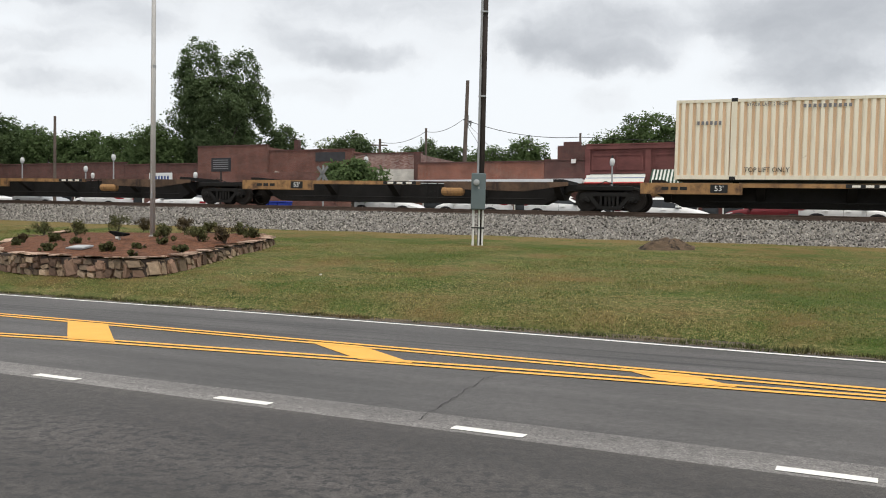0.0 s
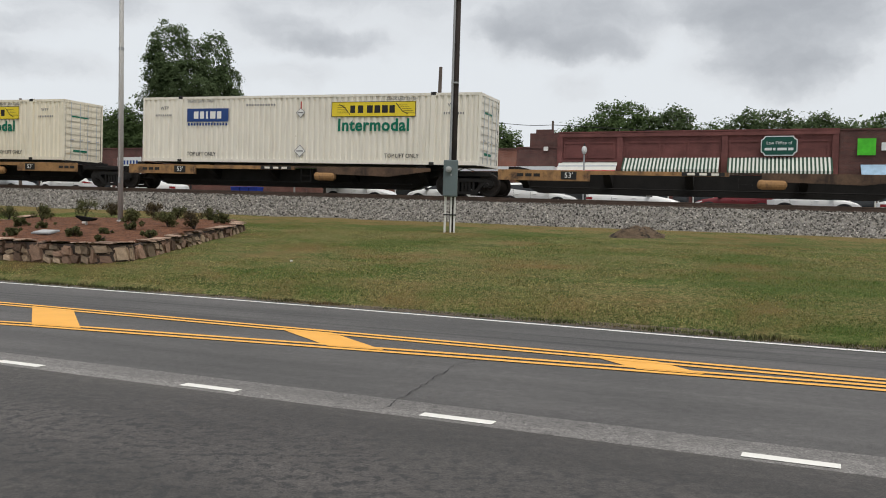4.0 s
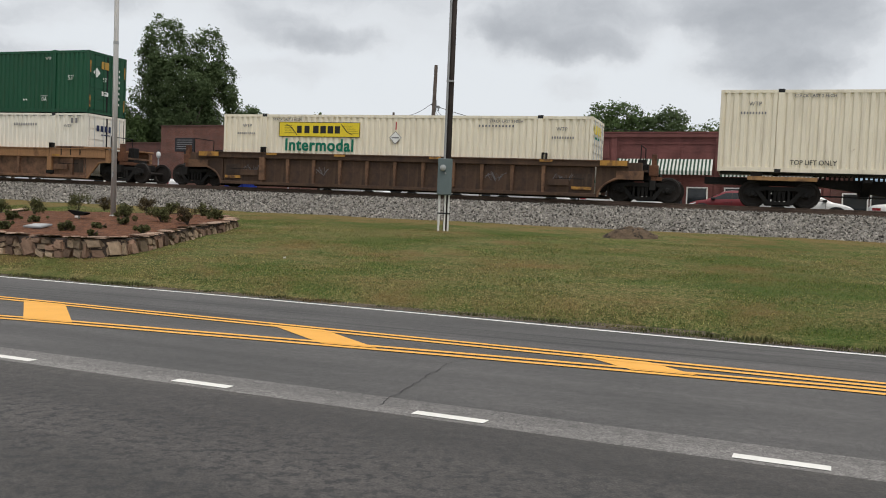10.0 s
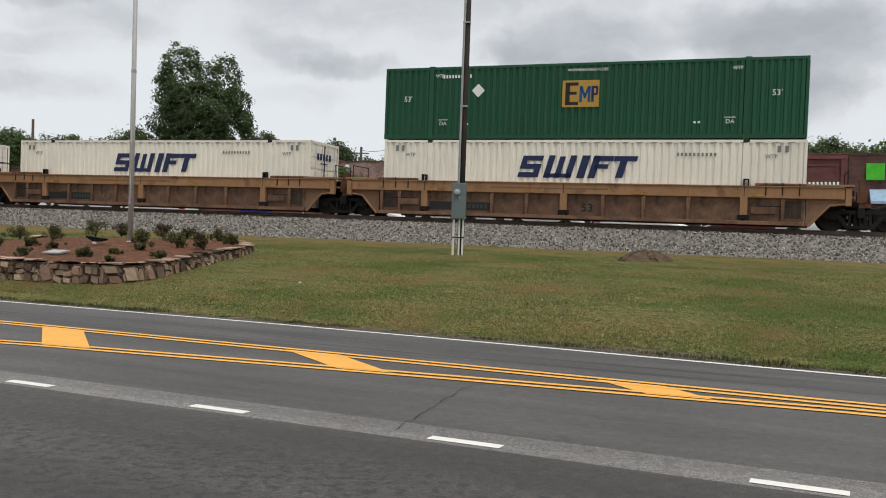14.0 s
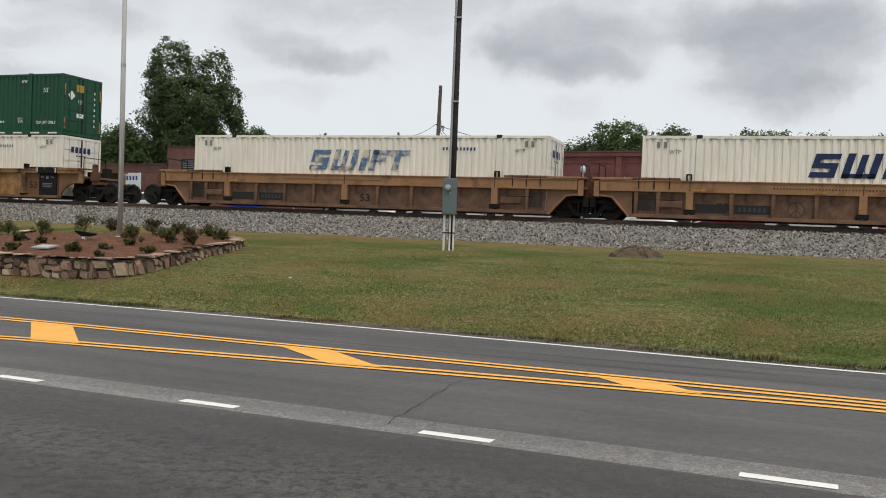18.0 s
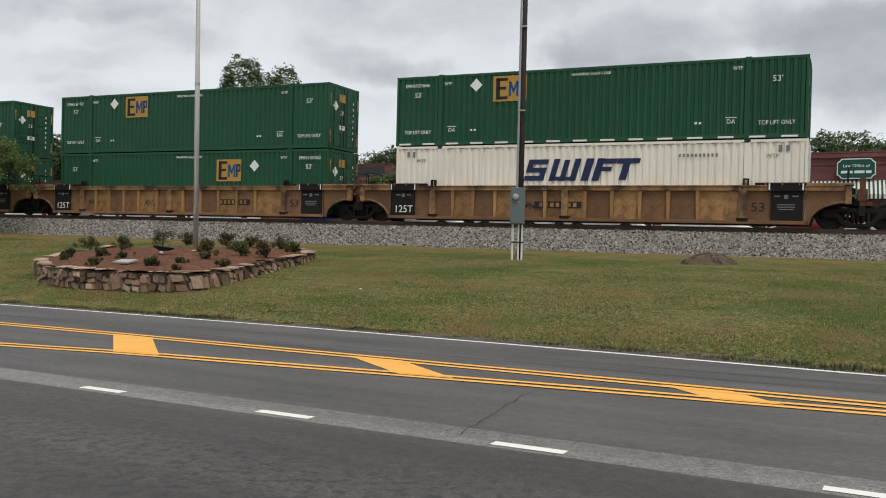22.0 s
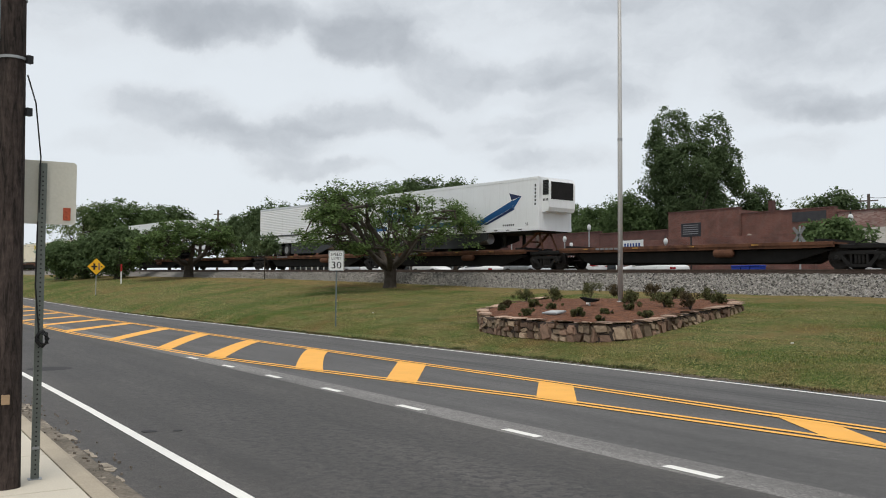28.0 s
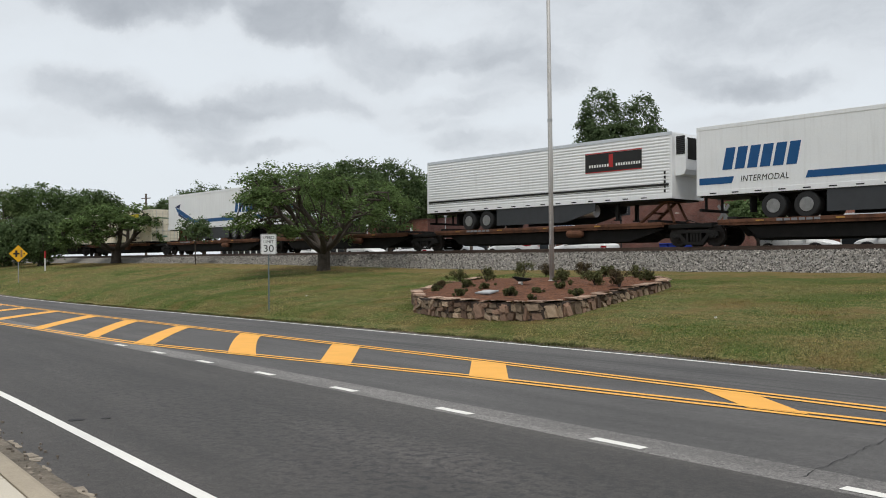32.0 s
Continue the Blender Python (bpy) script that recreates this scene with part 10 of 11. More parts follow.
def car(name, paint, label, spec, clad=True, plate=True, m=None, group="", hatch=True):
    """A passenger car, nose toward +x. Body lofted from sections; glass, lamps, trim and wheels are parts."""
    root = thing(name, m, label, "car", group)
    hl = -spec.get("x0", -spec["L"] / 2)
    N = 80
    xs = [-hl + spec["L"] * k / N for k in range(N + 1)]
    fr = xs[-1]

    def section(x):
        lo, be, ro, wd = (lerp(spec[k], x) for k in ("low", "belt", "roof", "wid"))
        ro = max(ro, be + 0.015)
        t = min(1.0, max(0.0, (ro - be) / 0.40))
        wr_ = wd - 0.04 - 0.20 * t
        cr = min(spec["crest"], be - 0.12)
        pts = [(wd - 0.05, lo)]
        for k in range(1, 6):
            f = k / 5
            # the doors are hollowed under the crest
            pts.append((wd - 0.006 - 0.03 * math.sin(math.pi * min(1.0, f ** 0.8)) * (1 if f > 0.3 else 0.35), lo + (cr - 0.06 - lo) * f))
        return pts + [(wd + 0.008, cr), (wd - 0.006, be - 0.07), (wd - 0.035, be), (wd - 0.05 - 0.09 * t, be + (ro - be) * 0.5), (wr_, be + (ro - be) * 0.88), (wr_ - 0.10, ro + 0.005 * t), (wr_ * 0.5, ro + 0.03 * t), (0, ro + 0.035 * t)]

    bm = bmesh.new()
    grid = []
    for x in xs:
        sec = section(x)
        left = [bm.verts.new((x, y, z)) for y, z in sec]
        right = [bm.verts.new((x, -y, z)) for y, z in sec[:-1]]
        grid.append((left, right + [left[-1]]))
    for (la, ra), (lb, rb) in zip(grid, grid[1:]):
        for j in range(len(la) - 1):
            xm, zm = (la[j].co.x + lb[j].co.x) / 2, (la[j].co.z + la[j + 1].co.z) / 2
            # open wheel arches
            if j < 7 and min(math.hypot(xm - q, max(0, zm - spec["wr"])) for q in (spec["wb"], -spec["wb"])) < spec["wr"] + 0.075:
                continue
            low_trim = 1 if clad and abs(xm) > spec["wb"] and zm < 0.53 else 0
            bm.faces.new((la[j], la[j + 1], lb[j + 1], lb[j])).material_index = low_trim
            bm.faces.new((ra[j], rb[j], rb[j + 1], ra[j + 1])).material_index = low_trim
    for la, ra in (grid[0], grid[-1]):
        bm.faces.new(la + ra[-2::-1])
    bmesh.ops.recalc_face_normals(bm, faces=bm.faces)
    body = part("body", bm, paint, root, smooth=True)
    body.data.materials.append(M_CLAD)

    def skin(x, z):
        """Half width of the body at a place on its side."""
        sec = section(x)
        for (ya, za), (yb, zb) in zip(sec, sec[1:]):
            if za <= z <= zb and zb > za:
                return ya + (yb - ya) * (z - za) / (zb - za)
        return sec[0][0] if z < sec[0][1] else sec[-4][0]

    def patch(sg, x0, x1, zb, zt, off, n=14):
        """A sheet that follows the body's side between two height curves."""
        b2 = bmesh.new()
        prev = None
        for k in range(n + 1):
            x = x0 + (x1 - x0) * k / n
            lo_, hi_ = lerp(zb, x), lerp(zt, x)
            row = [b2.verts.new((x, sg * (skin(x, z) + off), z)) for z in (lo_, lo_ + (hi_ - lo_) * 0.33, lo_ + (hi_ - lo_) * 0.67, hi_)]
            if prev:
                for j in range(3):
                    b2.faces.new((prev[j], row[j], row[j + 1], prev[j + 1]))
            prev = row
        bmesh.ops.recalc_face_normals(b2, faces=b2.faces)
        return b2

    # underbody and wheel housings
    part("underbody", mbox(-hl + 0.3, fr - 0.3, -spec["W"] + 0.16, spec["W"] - 0.16, 0.22, 0.62), M_BLKPLASTIC, root)
    for sg in (-1, 1):
        g0, g1 = spec["glass"][0][0] + 0.03, spec["glass"][-1][1] - 0.03
        zlo = sorted(q for g in spec["glass"] for q in g[2])
        zhi = sorted(q for g in spec["glass"] for q in g[3])
        part("window_surround", patch(sg, g0, g1, [(x, z - 0.022) for x, z in zlo], [(x, z + 0.022) for x, z in zhi], 0.006, 30), M_BLKPLASTIC, root, "black window surround and pillars", smooth=True)
        for x0, x1, zb, zt in spec["glass"]:
            b2 = patch(sg, x0, x1, zb, zt, 0.010)
            part("side_window", b2, M_TINT, root, "dark tinted window", smooth=True)
        for seam in spec["seams"]:
            pts = []
            for (xa, za), (xb, zb_) in zip(seam, seam[1:]):
                pts += [(xa + (xb - xa) * k / 4, za + (zb_ - za) * k / 4) for k in range(4)]
            pts.append(seam[-1])
            part("door_seam", tube(bmesh.new(), [(x, sg * (skin(x, z) - 0.001), z) for x, z in pts], 0.006, 5), M_BLKPLASTIC, root)
        for x in (-1.0, -0.02):
            part("door_handle", mbox(x, x + 0.2, *sorted((sg * (spec["W"] - 0.02), sg * (spec["W"] + 0.035))), 0.925 if hatch else 0.83, 0.96 if hatch else 0.865, bevel=0.012), paint, root)
        part("mirror", mbox(0.66, 0.86, *sorted((sg * (spec["W"] - 0.06), sg * (spec["W"] + 0.15))), 1.03 if hatch else 0.95, 1.16 if hatch else 1.08, bevel=0.04), M_CLAD if clad else paint, root)
        if hatch:
            part("fuel_flap", tube(bmesh.new(), [(-1.37 + 0.09 * math.cos(a * 0.6283), sg * (skin(-1.37, 1.01) + 0.001), 1.0 + 0.09 * math.sin(a * 0.6283)) for a in range(11)], 0.004, 4), M_BLKPLASTIC, root)
        if clad:
            b2 = prism(bmesh.new(), [(spec["W"] - 0.08, 0.20), (spec["W"] + 0.002, 0.20), (spec["W"] + 0.016, 0.26), (spec["W"] + 0.012, 0.37), (spec["W"] - 0.03, 0.43), (spec["W"] - 0.08, 0.43)], -spec["wb"] + 0.44, spec["wb"] - 0.44, "x")
            if sg < 0:
                bmesh.ops.transform(b2, matrix=Matrix.Diagonal((1, -1, 1, 1)), verts=b2.verts)
                bmesh.ops.reverse_faces(b2, faces=b2.faces)
            part("sill_cladding", b2, M_CLAD, root)
            for wx in (-spec["wb"], spec["wb"]):
                b2 = bmesh.new()
                prev = None
                for k in range(21):
                    a = radians(-18 + 216 * k / 20)
                    r0, r1 = spec["wr"] + 0.035, spec["wr"] + 0.15
                    row = []
                    for rr, off in ((r0, 0.012), (r0 + 0.02, 0.026), (r1 - 0.02, 0.022), (r1, 0.004)):
                        x_, z_ = wx + rr * math.cos(a), spec["wr"] + rr * math.sin(a)
                        row.append(b2.verts.new((x_, sg * (lerp(spec["wid"], max(-hl, min(hl, x_))) + off), z_)))
                    row.insert(0, b2.verts.new((wx + r0 * math.cos(a), sg * (spec["W"] - 0.25), spec["wr"] + r0 * math.sin(a))))
                    if prev:
                        for j in range(4):
                            b2.faces.new((prev[j], row[j], row[j + 1], prev[j + 1]))
                    prev = row
                bmesh.ops.recalc_face_normals(b2, faces=b2.faces)
                part("arch_cladding", b2, M_CLAD, root, smooth=True)
    # lamps
        if hatch:
            part("tail_lamp", patch(sg, -1.68, -hl + 0.005, [(-hl, 0.965), (-1.92, 0.955), (-1.68, 1.052)], [(-hl, 1.045), (-1.90, 1.10), (-1.68, 1.062)], 0.012), M_LAMPRED, root, "red wrap-round tail lamp", smooth=True)
            part("tail_lamp", prism(bmesh.new(), [(sg * 0.32, 0.99), (sg * 0.60, 0.965), (sg * 0.60, 1.045), (sg * 0.36, 1.035)], -hl - 0.012, -hl + 0.02, "x"), M_LAMPRED, root, "red tail lamp on the tailgate")
            part("head_lamp", patch(sg, fr - 0.48, fr - 0.05, [(fr - 0.48, 0.83), (fr, 0.655)], [(fr - 0.48, 0.88), (fr, 0.75)], 0.010), M_LAMPCLR, root, "clear head lamp", smooth=True)
            part("rear_reflector", patch(sg, -hl + 0.22, -hl + 0.005, [(-hl, 0.57), (0, 0.57)], [(-hl, 0.64), (0, 0.64)], 0.010), M_LAMPRED, root, "red reflector")
        else:
            part("tail_lamp", patch(sg, -hl + 0.35, -hl + 0.01, [(-hl, 0.74), (0, 0.76)], [(-hl, 0.87), (0, 0.88)], 0.010), M_LAMPRED, root, "red tail lamp")
            part("head_lamp", patch(sg, fr - 0.5, fr - 0.05, [(1.8, 0.66), (fr, 0.54)], [(1.8, 0.74), (fr, 0.6)], 0.010), M_LAMPCLR, root, "clear head lamp")
    # front and rear glass
    def slope(x0, x1, inset, up=0.012, n=6):
        b2 = bmesh.new()
        prev = None
        for k in range(n + 1):
            x = x0 + (x1 - x0) * k / n
            sec = section(x)
            w_ = sec[11][0] + 0.06 - inset
            z_ = lerp(spec["roof"], x)
            row = [b2.verts.new((x, y, z_ + up + 0.03 * (1 - (y / w_) ** 2))) for y in (-w_, -w_ * 0.5, 0, w_ * 0.5, w_)]
            if prev:
                for j in range(4):
                    b2.faces.new((prev[j], row[j], row[j + 1], prev[j + 1]))
            prev = row
        bmesh.ops.recalc_face_normals(b2, faces=b2.faces)
        return b2
    if hatch:
        part("windscreen", slope(0.42, 0.945, 0.02), M_TINT, root, "tinted windscreen", smooth=True)
        part("rear_window", slope(-2.06, -1.81, -0.02, 0.015), M_TINT, root, "tinted rear window", smooth=True)
        part("spoiler", prism(bmesh.new(), [(-2.01, 1.395), (-1.98, 1.412), (-1.74, 1.465), (-1.74, 1.445), (-1.93, 1.385)], -0.57, 0.57), M_BLKPLASTIC, root, "black roof spoiler")
        part("antenna", tube(bmesh.new(), [(-1.45, 0, 1.51), (-1.6, 0, 1.67)], 0.008, 5), M_BLKPLASTIC, root)
        part("wiper", mbox(-2.075, -2.035, -0.3, 0.1, 1.12, 1.15), M_BLKPLASTIC, root)
    else:
        part("windscreen", slope(0.32, 1.08, 0.02), M_TINT, root, "tinted windscreen", smooth=True)
        part("rear_window", slope(-1.5, -1.0, 0.04, 0.015), M_TINT, root, "tinted rear window", smooth=True)
    part("rear_bumper", mbox(-hl - 0.02, -hl + 0.22, -0.62, 0.62, 0.31, 0.51, bevel=0.09), M_CLAD if clad else paint, root)
    part("front_grille", mbox(fr - 0.08, fr + 0.012, -0.5, 0.5, 0.42, 0.60, bevel=0.02), M_BLKPLASTIC, root)
    if plate:
        pl = part("number_plate", mbox(-hl - 0.03, -hl + 0.02, -0.16, 0.16, 0.74, 0.88), M_SIGNWHITE, root)
        part("plate_marks", boxes(*[(-hl - 0.034, -hl - 0.029, -0.11 + 0.055 * i, -0.075 + 0.055 * i, 0.775, 0.84) for i in range(5)]), M_DECALGRY, pl)
        part("badge", mbox(-hl - 0.02, -hl + 0.06, -0.05, 0.05, 1.06, 1.12), M_ALU, root)
    # wheels
    wheels = []
    for wx in (spec["wb"], -spec["wb"]):
        for sg in (-1, 1):
            def tyre():
                return lathe(bmesh.new(), [(0.245, -0.09 * sg), (0.32, -0.105 * sg), (spec["wr"], -0.08 * sg), (spec["wr"], 0.08 * sg), (0.325, 0.108 * sg), (0.248, 0.098 * sg)], n=28, axis="y", caps=False)
            w = placed("wheel", once("tyre%.2f%d" % (spec["wr"], sg), tyre), M_RUBBER, root, "black tyre on an alloy rim", smooth=False)
            w.location = (wx, sg * (spec["W"] - 0.12), spec["wr"])
            def rim():
                b2 = lathe(bmesh.new(), [(0.245, 0.095 * sg), (0.225, 0.085 * sg), (0.215, -0.02 * sg), (0.21, -0.04 * sg)], n=24, axis="y", caps=False)
                for k in range(10):
                    a = 2 * math.pi * k / 10
                    ca, sa = math.cos(a), math.sin(a)
                    P = [(0.05, -0.016), (0.235, -0.012 - 0.01), (0.235, 0.016), (0.05, 0.016)]
                    A = [b2.verts.new((r_ * ca - q * sa, 0.06 * sg, r_ * sa + q * ca)) for r_, q in P]
                    B = [b2.verts.new((r_ * ca - q * sa, 0.088 * sg, r_ * sa + q * ca)) for r_, q in P]
                    for i in range(4):
                        b2.faces.new((A[i], A[(i + 1) % 4], B[(i + 1) % 4], B[i]))
                    b2.faces.new(B)
                lathe(b2, [(0.06, 0.05 * sg), (0.06, 0.09 * sg), (0.03, 0.1 * sg)], n=12, axis="y")
                bmesh.ops.recalc_face_normals(b2, faces=b2.faces)
                return b2
            placed("rim", once("rim%d" % sg, rim), M_ALLOY, w, "silver spoked rim")
            placed("brake_disc", once("hub%d" % sg, lambda: lathe(bmesh.new(), [(0.205, -0.02 * sg), (0.205, 0.01 * sg)], n=18, axis="y")), M_BLKPLASTIC, w)
            wheels.append(w)
    return root, wheels


P_BLUE = car_paint("metallic_blue_paint", (0.016, 0.155, 0.42), 0.72)
P_WHITE = car_paint("white_car_paint", (0.80, 0.80, 0.79), 0.0)
P_RED = car_paint("dark_red_car_paint", (0.17, 0.012, 0.018), 0.2)
P_SILVER = car_paint("silver_car_paint", (0.42, 0.43, 0.44), 0.6)
BLUE_CAR, BLUE_WHEELS = car("suv", P_BLUE, "metallic blue compact SUV driving past on the road", SUV)


def parked():
    rows = [(-21.6, 45.5, SUV, P_WHITE, 0), (-16.4, 45.5, SUV, P_WHITE, 180), (-11.2, 45.5, SUV, P_WHITE, 0), (-6.0, 45.2, SEDAN, P_WHITE, 0), (-1.2, 48, SUV, P_RED, 180), (2.4, 45.5, SUV, P_WHITE, 0), (7.6, 45.5, SEDAN, P_WHITE, 0), (-36.2, 45.5, SEDAN, P_WHITE, 180), (-44.0, 47, SUV, P_WHITE, 180), (-49.6, 47, SUV, P_SILVER, 0), (-56.5, 48, SEDAN, P_WHITE, 180), (-13.2, 52.5, SUV, P_SILVER, 0), (-62.0, 47, SUV, P_WHITE, 0), (-70.5, 47, SEDAN, P_WHITE, 0), (-78.0, 48, SUV, P_SILVER, 0), (12.6, 45.5, SUV, P_WHITE, 0), (17.8, 45.5, SEDAN, P_SILVER, 0)]
    made = {}
    for s, d, spec, paint, turn in rows:
        p_ = T2W(s, d, STREET(s))
        m = pose(p_.x, p_.y, p_.z, 0, 0.8 if turn == 0 else -0.8, -22.31 + turn)
        key = (id(spec), paint.name)
        if key in made:
            copy_thing(made[key], m)
        else:
            col = {"white_car_paint": "white", "dark_red_car_paint": "dark red", "silver_car_paint": "silver"}[paint.name]
            made[key], _ = car("parked_car", paint, col + (" SUV" if spec is SUV else " sedan") + " parked on the street beyond the track", spec, clad=spec is SUV, plate=False, m=m, group="parked cars", hatch=spec is SUV)
    # queue on the road far to the left
    for u, dv, spec, paint in ((-125.5, 0.2, SEDAN, P_SILVER), (-134.0, 0.4, SUV, P_SILVER)):
        v = edge_v(u) - 1.35 + dv
        p_ = R2W(u, v, road_z(u))
        m = pose(p_.x, p_.y, p_.z, 0, 2.0, -27.03 + 180 - 7)
        key = (id(spec), paint.name)
        if key in made:
            copy_thing(made[key], m)
        else:
            made[key], _ = car("queued_car", paint, "silver sedan waiting on the road", spec, clad=False, plate=False, m=m, group="queued cars", hatch=spec is SUV)
    x, y = polar(-57.9, 128)
    copy_thing(made[(id(SUV), P_RED.name)], pose(x, y, 1.6 + 128 * math.tan(radians(0.75)), 0, 0, 155))


parked()


def far_junction():
    M_SIGNAL = mat("dark_signal", (0.03, 0.03, 0.025), 0.6)
    tops = []
    for az, r, el, th in ((-59.2, 118, 4.1, 0.14), (-58.75, 112, 4.4, 0.16), (-58.25, 105, 3.5, 0.17), (-58.45, 140, 3.0, 0.14)):
        x, y = polar(az, r)
        z = max(ground_z(x, y), 1.6)
        h = 1.6 + r * math.tan(radians(el)) - z
        root = thing("utility_pole", pose(x, y, z, 0, 0.8 if az == -58.75 else 0, 0), "grey pole beside the far junction", "utility pole")
        part("pole", tube(bmesh.new(), [(0, 0, -0.2), (0, 0, h)], [th, th * 0.75], 8), M_WOODGREY if th > 0.15 else M_BLACK, root)
        tops.append(Vector((x, y, z + h * 0.9)))
    a = tops[0]
    b = Vector((*polar(-66, 105), 7.0))
    tagged(part("span_wire", tube(bmesh.new(), [a + Vector((0, 0, -1.2)), a.lerp(b, 0.5) + Vector((0, 0, -1.8)), b], 0.025, 4), M_BLKPLASTIC), "wire holding the traffic lights", "wire")
    for f in (0.045, 0.24):
        q = (a + Vector((0, 0, -1.2))).lerp(a.lerp(b, 0.5) + Vector((0, 0, -1.8)), f * 2)
        root = thing("traffic_light", pose(q.x, q.y, q.z - 1.25, 0, 0, 58), "hanging traffic light with a dark housing", "traffic light")
        part("housing", mbox(-0.2, 0.2, -0.15, 0.15, 0, 1.1, bevel=0.02), M_SIGNAL, root)
        part("hanger", mbox(-0.02, 0.02, -0.02, 0.02, 1.1, 1.3), M_SIGNAL, root)
        for k, c in enumerate(((0.02, 0.06, 0.04), (0.10, 0.06, 0.01), (0.25, 0.01, 0.01))):
            part("lens", lathe(bmesh.new(), [(0.13, -0.15), (0.13, -0.19), (0.06, -0.2)], (0, 0, 0.2 + 0.35 * k), 12, "y"), mat("signal_lens_%d" % k, c, 0.3), root)


far_junction()



# ---- grass, weeds and litter ----
def grass_blades():
    """Blades and tufts on the near bank, thickest along the kerbless road edge."""
    rng = random.Random(77)
    verts, faces = [], []

    def blade(x, y, z, h, w):
        a = rng.uniform(0, 6.283)
        lean = rng.uniform(0.1, 0.6) * h
        dx, dy = math.cos(a), math.sin(a)
        o = len(verts)
        verts.extend([(x - dy * w, y + dx * w, z), (x + dy * w, y - dx * w, z), (x + dx * lean, y + dy * lean, z + h)])
        faces.append((o, o + 1, o + 2))
    for _ in range(270000):
        u = rng.uniform(-38, 8)
        v = edge_v(u) + 0.70 + 11.5 * rng.random() ** 1.5
        p_ = R2W(u, v)
        if p_.dot(TN) > 30.9:
            continue
        k = 0.6 + 0.9 * max(0, noise.noise((p_.x * 0.7, p_.y * 0.7, 5)) + 0.3)
        blade(p_.x, p_.y, ground_z(p_.x, p_.y), rng.uniform(0.012, 0.034) * k, rng.uniform(0.005, 0.010))
    for _ in range(40000):
        u = rng.uniform(-95, -38)
        v = edge_v(u) + 0.76 + 16 * rng.random() ** 1.4
        p_ = R2W(u, v)
        if p_.dot(TN) < 30.9:
            blade(p_.x, p_.y, ground_z(p_.x, p_.y), rng.uniform(0.03, 0.08), 0.012)
    # ragged edge along the road
    for _ in range(2200):
        u = rng.uniform(-60, 9)
        v = edge_v(u) + 0.50 + abs(rng.gauss(0, 0.16))
        p_ = R2W(u, v)
        k = rng.random() ** 4
        for _ in range(int(4 + 40 * k)):
            x, y = p_.x + rng.gauss(0, 0.07 + 0.08 * k), p_.y + rng.gauss(0, 0.05 + 0.04 * k)
            blade(x, y, max(ground_z(x, y), 0.0) - 0.01, rng.uniform(0.018, 0.04 + 0.07 * k), 0.006)
    me = bpy.data.meshes.new("grass_blades")
    me.from_pydata(verts, [], faces)
    tagged(placed("grass_blades", me, M_BLADE), "short grass and ragged tufts along the road edge", "grass", kind="stuff")
    # dark weedy clumps that lean over the edge of the asphalt
    verts, faces = [], []
    for _ in range(420):
        u = rng.uniform(-60, 10)
        v = edge_v(u) + 0.36 + abs(rng.gauss(0, 0.10))
        p_ = R2W(u, v)
        k = rng.random() ** 2.4
        for _ in range(int(26 + 170 * k)):
            x, y = p_.x + rng.gauss(0, 0.07 + 0.16 * k), p_.y + rng.gauss(0, 0.04 + 0.06 * k)
            h = rng.uniform(0.016, 0.036 + 0.085 * k) * math.exp(-((x - p_.x) ** 2 + (y - p_.y) ** 2) / (0.05 + 0.12 * k))
            blade(x, y, max(ground_z(x, y), road_z(u)) - 0.008, h + 0.008, 0.012)
    me = bpy.data.meshes.new("edge_weeds")
    me.from_pydata(verts, [], faces)
    weed = mat("dark_weed", (0.074, 0.082, 0.034), 0.9, var=0.5, scale=1.2, fine=20, bump=0, spec=0.1, spots=((0.13, 0.095, 0.045), 0.8, 0.5, 0.62))
    vary_islands(weed, 0.6, 1.6)
    tagged(placed("edge_weeds", me, weed), "dark weedy clumps along the edge of the asphalt", "weeds", kind="stuff")


grass_blades()


def litter():
    rng = random.Random(3)
    bm = bmesh.new()
    for _ in range(1500):
        u = rng.uniform(-24, 5)
        if rng.random() < 0.75:
            v, z = edge_v(u) + 0.36 + rng.gauss(0, 0.11), 0.012
        else:
            v, z = kerb_v(u) + rng.uniform(1.72, 2.15), 0.012
        p_ = R2W(u, v, z + road_z(u))
        r = rng.uniform(0.004, 0.014)
        box(bm, p_.x - r, p_.x + r, p_.y - r * 0.7, p_.y + r * 0.7, p_.z - 0.01, p_.z + r)
    tagged(part("road_grit", bm, mat("grit", (0.20, 0.17, 0.14), 0.95, var=0.4)), "scattered grit and pebbles at the road edges", "grit", kind="stuff")
    for u, v in ((-11.06, 16.12), (-30.0, 16.5)):
        p_ = R2W(u, v)
        z = ground_z(p_.x, p_.y)
        tagged(part("paper_scrap", mbox(p_.x - 0.03, p_.x + 0.03, p_.y - 0.02, p_.y + 0.02, z, z + 0.035, bevel=0.01), M_PVC), "crumpled white paper scrap on the grass", "litter")


litter()


def cracks():
    """Long tarred cracks across the lanes."""
    rng = random.Random(8)
    m = mat("tar_crack", (0.035, 0.035, 0.036), 0.85)
    for u0, v0, u1, v1 in ((-3.39, 6.33, -3.72, 8.53), (-3.72, 8.53, -3.58, 9.4)):
        bm = bmesh.new()
        prev = None
        for k in range(31):
            f = k / 30
            u, v = u0 + (u1 - u0) * f + rng.gauss(0, 0.013), v0 + (v1 - v0) * f
            w = rng.uniform(0.002, 0.006)
            row = (bm.verts.new(R2W(u - w, v, 0.007)), bm.verts.new(R2W(u + w, v, 0.007)))
            if prev:
                bm.faces.new((prev[0], row[0], row[1], prev[1]))
            prev = row
        part("road_crack", bm, m, road, "thin dark crack in the asphalt")


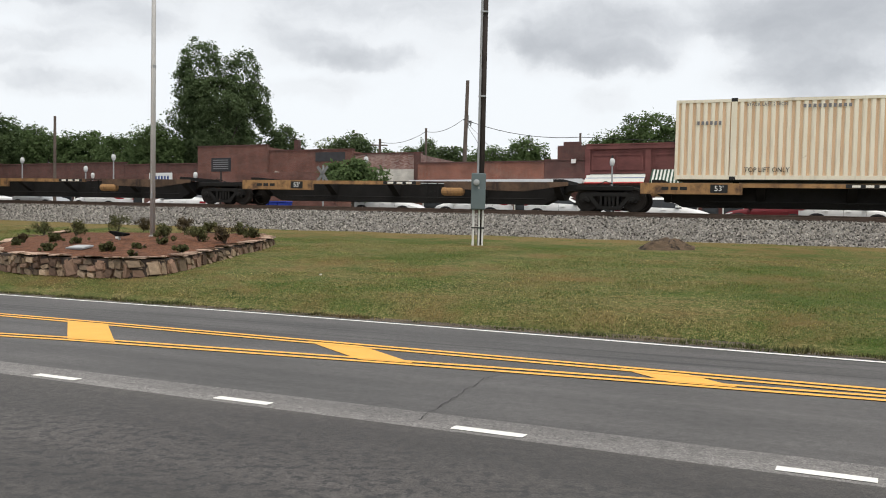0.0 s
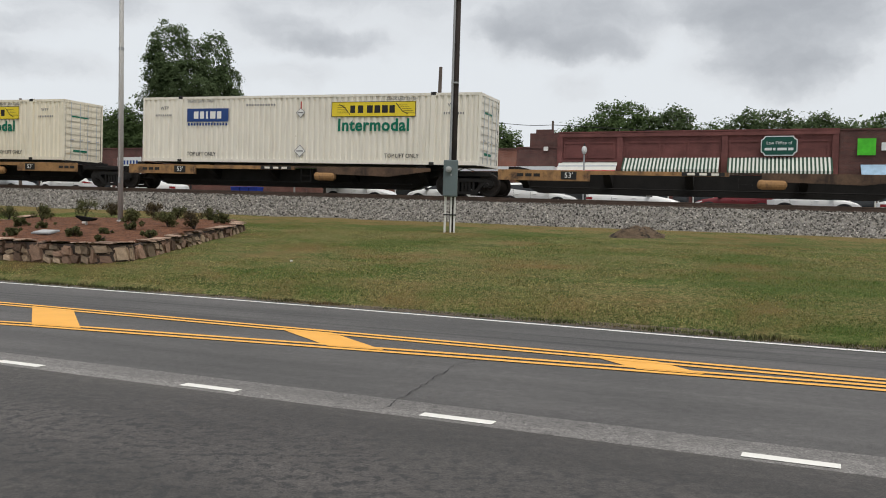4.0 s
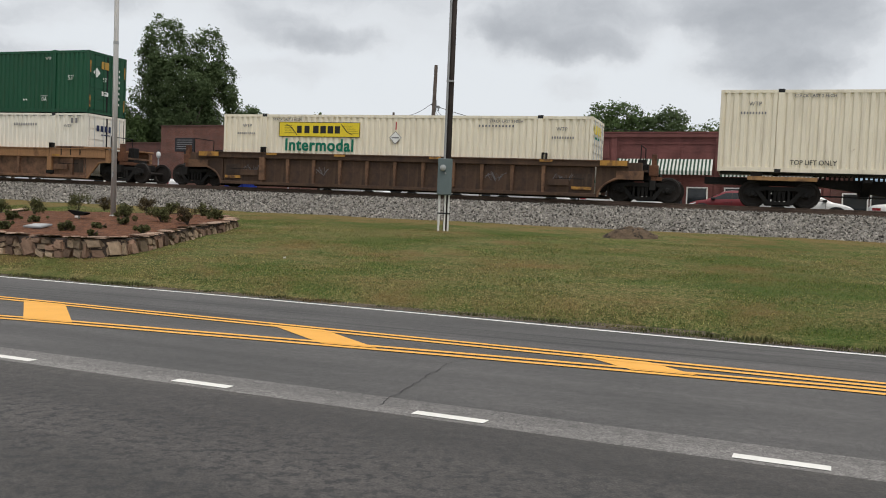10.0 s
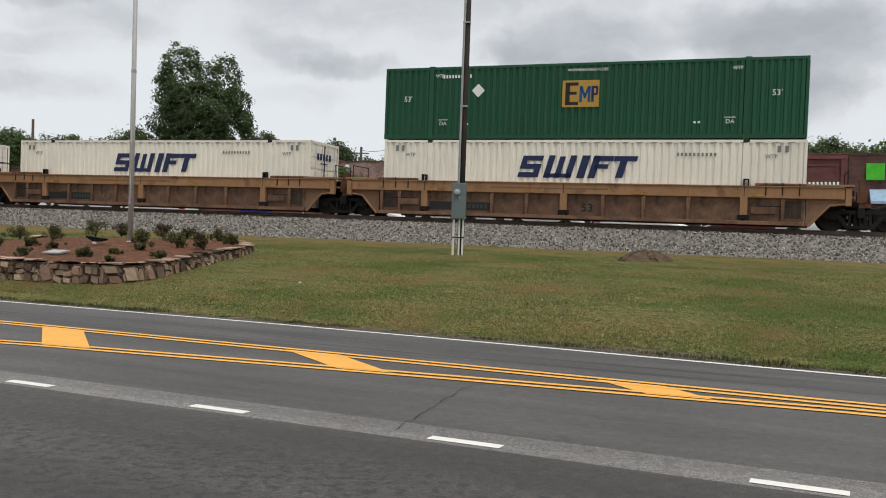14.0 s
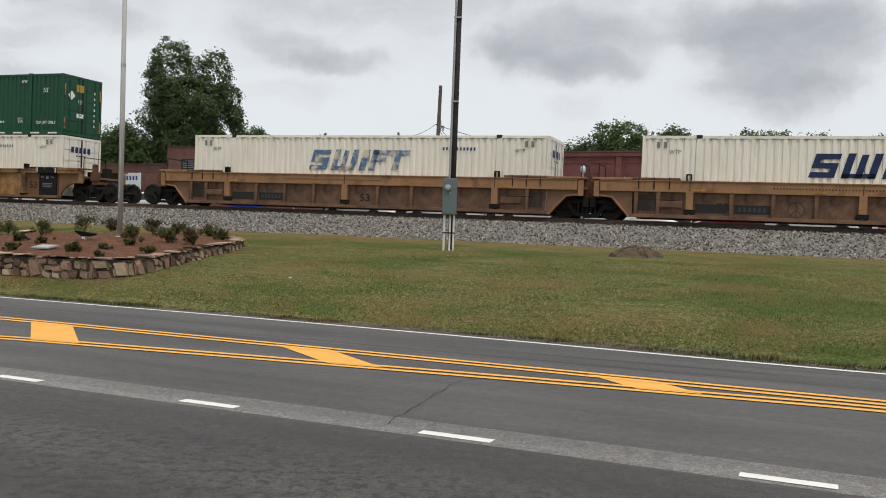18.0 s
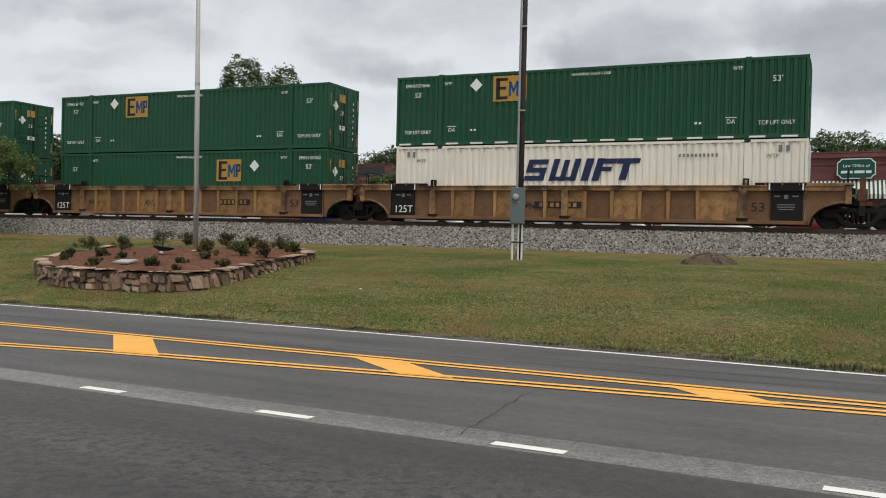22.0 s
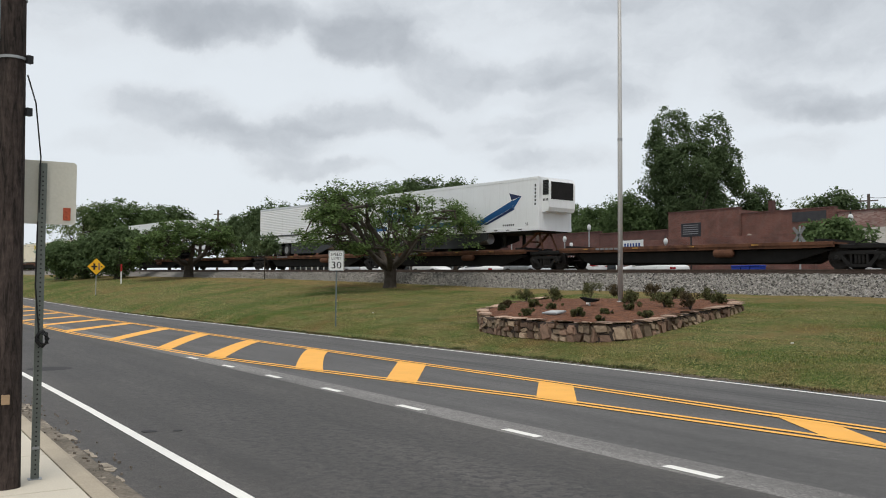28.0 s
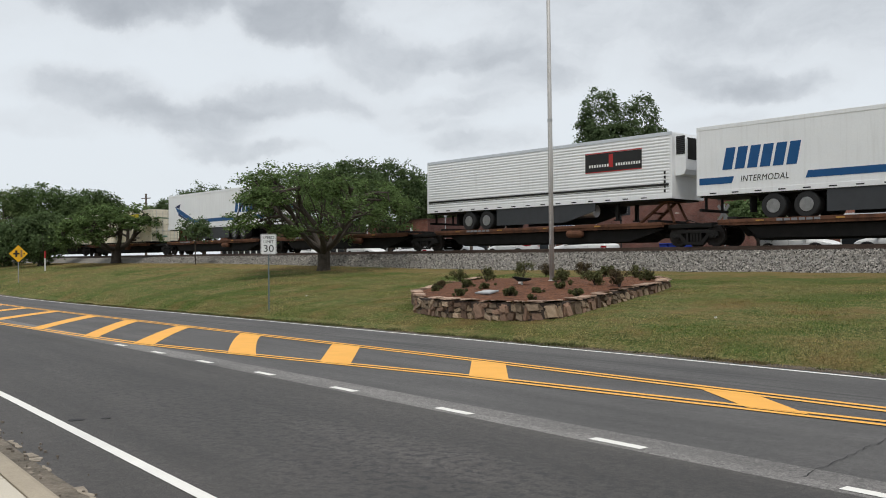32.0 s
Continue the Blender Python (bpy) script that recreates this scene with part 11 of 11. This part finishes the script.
cracks()



# ---- what moves ----
def motions():
    for ob, c0, h, *turned in MOVING:
        rows = []
        for k in range(17):
            t = 2.0 * k
            m = train_pose(c0 + travel(t), 0, h)
            if turned:
                m = m @ pose(0, 0, 0, 0, 0, 180)
            rows.append((t, m))
        walk(ob, rows)
    for ob, c0, dx in WHEELSETS:
        rows = [(0.0, pose(dx, 0, 0.64))]
        for k in range(1, 480):
            t = k / 15
            if -62 < c0 + travel(t) < 12:
                if len(rows) == 1 and k > 1:
                    rows.append((t - 1 / 15, pose(dx, 0, 0.64, 0, math.degrees(travel(t - 1 / 15) / 0.46) % 360, 0)))
                rows.append((t, pose(dx, 0, 0.64, 0, math.degrees(travel(t) / 0.46) % 360, 0)))
        rows.append((32.0, rows[-1][1]))
        if len(rows) > 2:
            rows[0] = (0.0, rows[1][1])
        if rows[-2][0] >= 31.99:
            rows.pop(-2)
        walk(ob, rows)

    # the blue car: steady, then braking toward the junction
    def car_u(t):
        return -5.62 - 16.0 * (t - 22.5) if t <= 28.0 else lerp([(28.0, -93.68), (28.5, -99.2), (29.0, -102.9), (29.5, -106.0), (30.5, -111.0), (31.0, -113.4), (32.0, -116.5)], t)

    rows = []
    for t in (0, 5, 10, 15, 20, 22, 22.5, 23, 24, 25, 26, 27, 27.5, 28, 28.25, 28.5, 29, 29.5, 30.5, 31, 32):
        u = car_u(t)
        a, b = R2W(u, 11.45 + bend(u), road_z(u)), R2W(u - 1, 11.45 + bend(u - 1), road_z(u - 1))
        d = b - a
        rows.append((t, pose(*a, 0, -math.degrees(math.atan2(d.z, math.hypot(d.x, d.y))), math.degrees(math.atan2(d.y, d.x)))))
    walk(BLUE_CAR, rows)
    for w in BLUE_WHEELS:
        x, y, z = w.location
        rows = []
        for k in range(650, 705):
            t = k / 30
            rows.append((t, pose(x, y, z, 0, math.degrees((car_u(21) - car_u(t)) / 0.355) % 360, 0)))
        walk(w, [(0.0, rows[0][1])] + rows + [(32.0, rows[-1][1])])


motions()
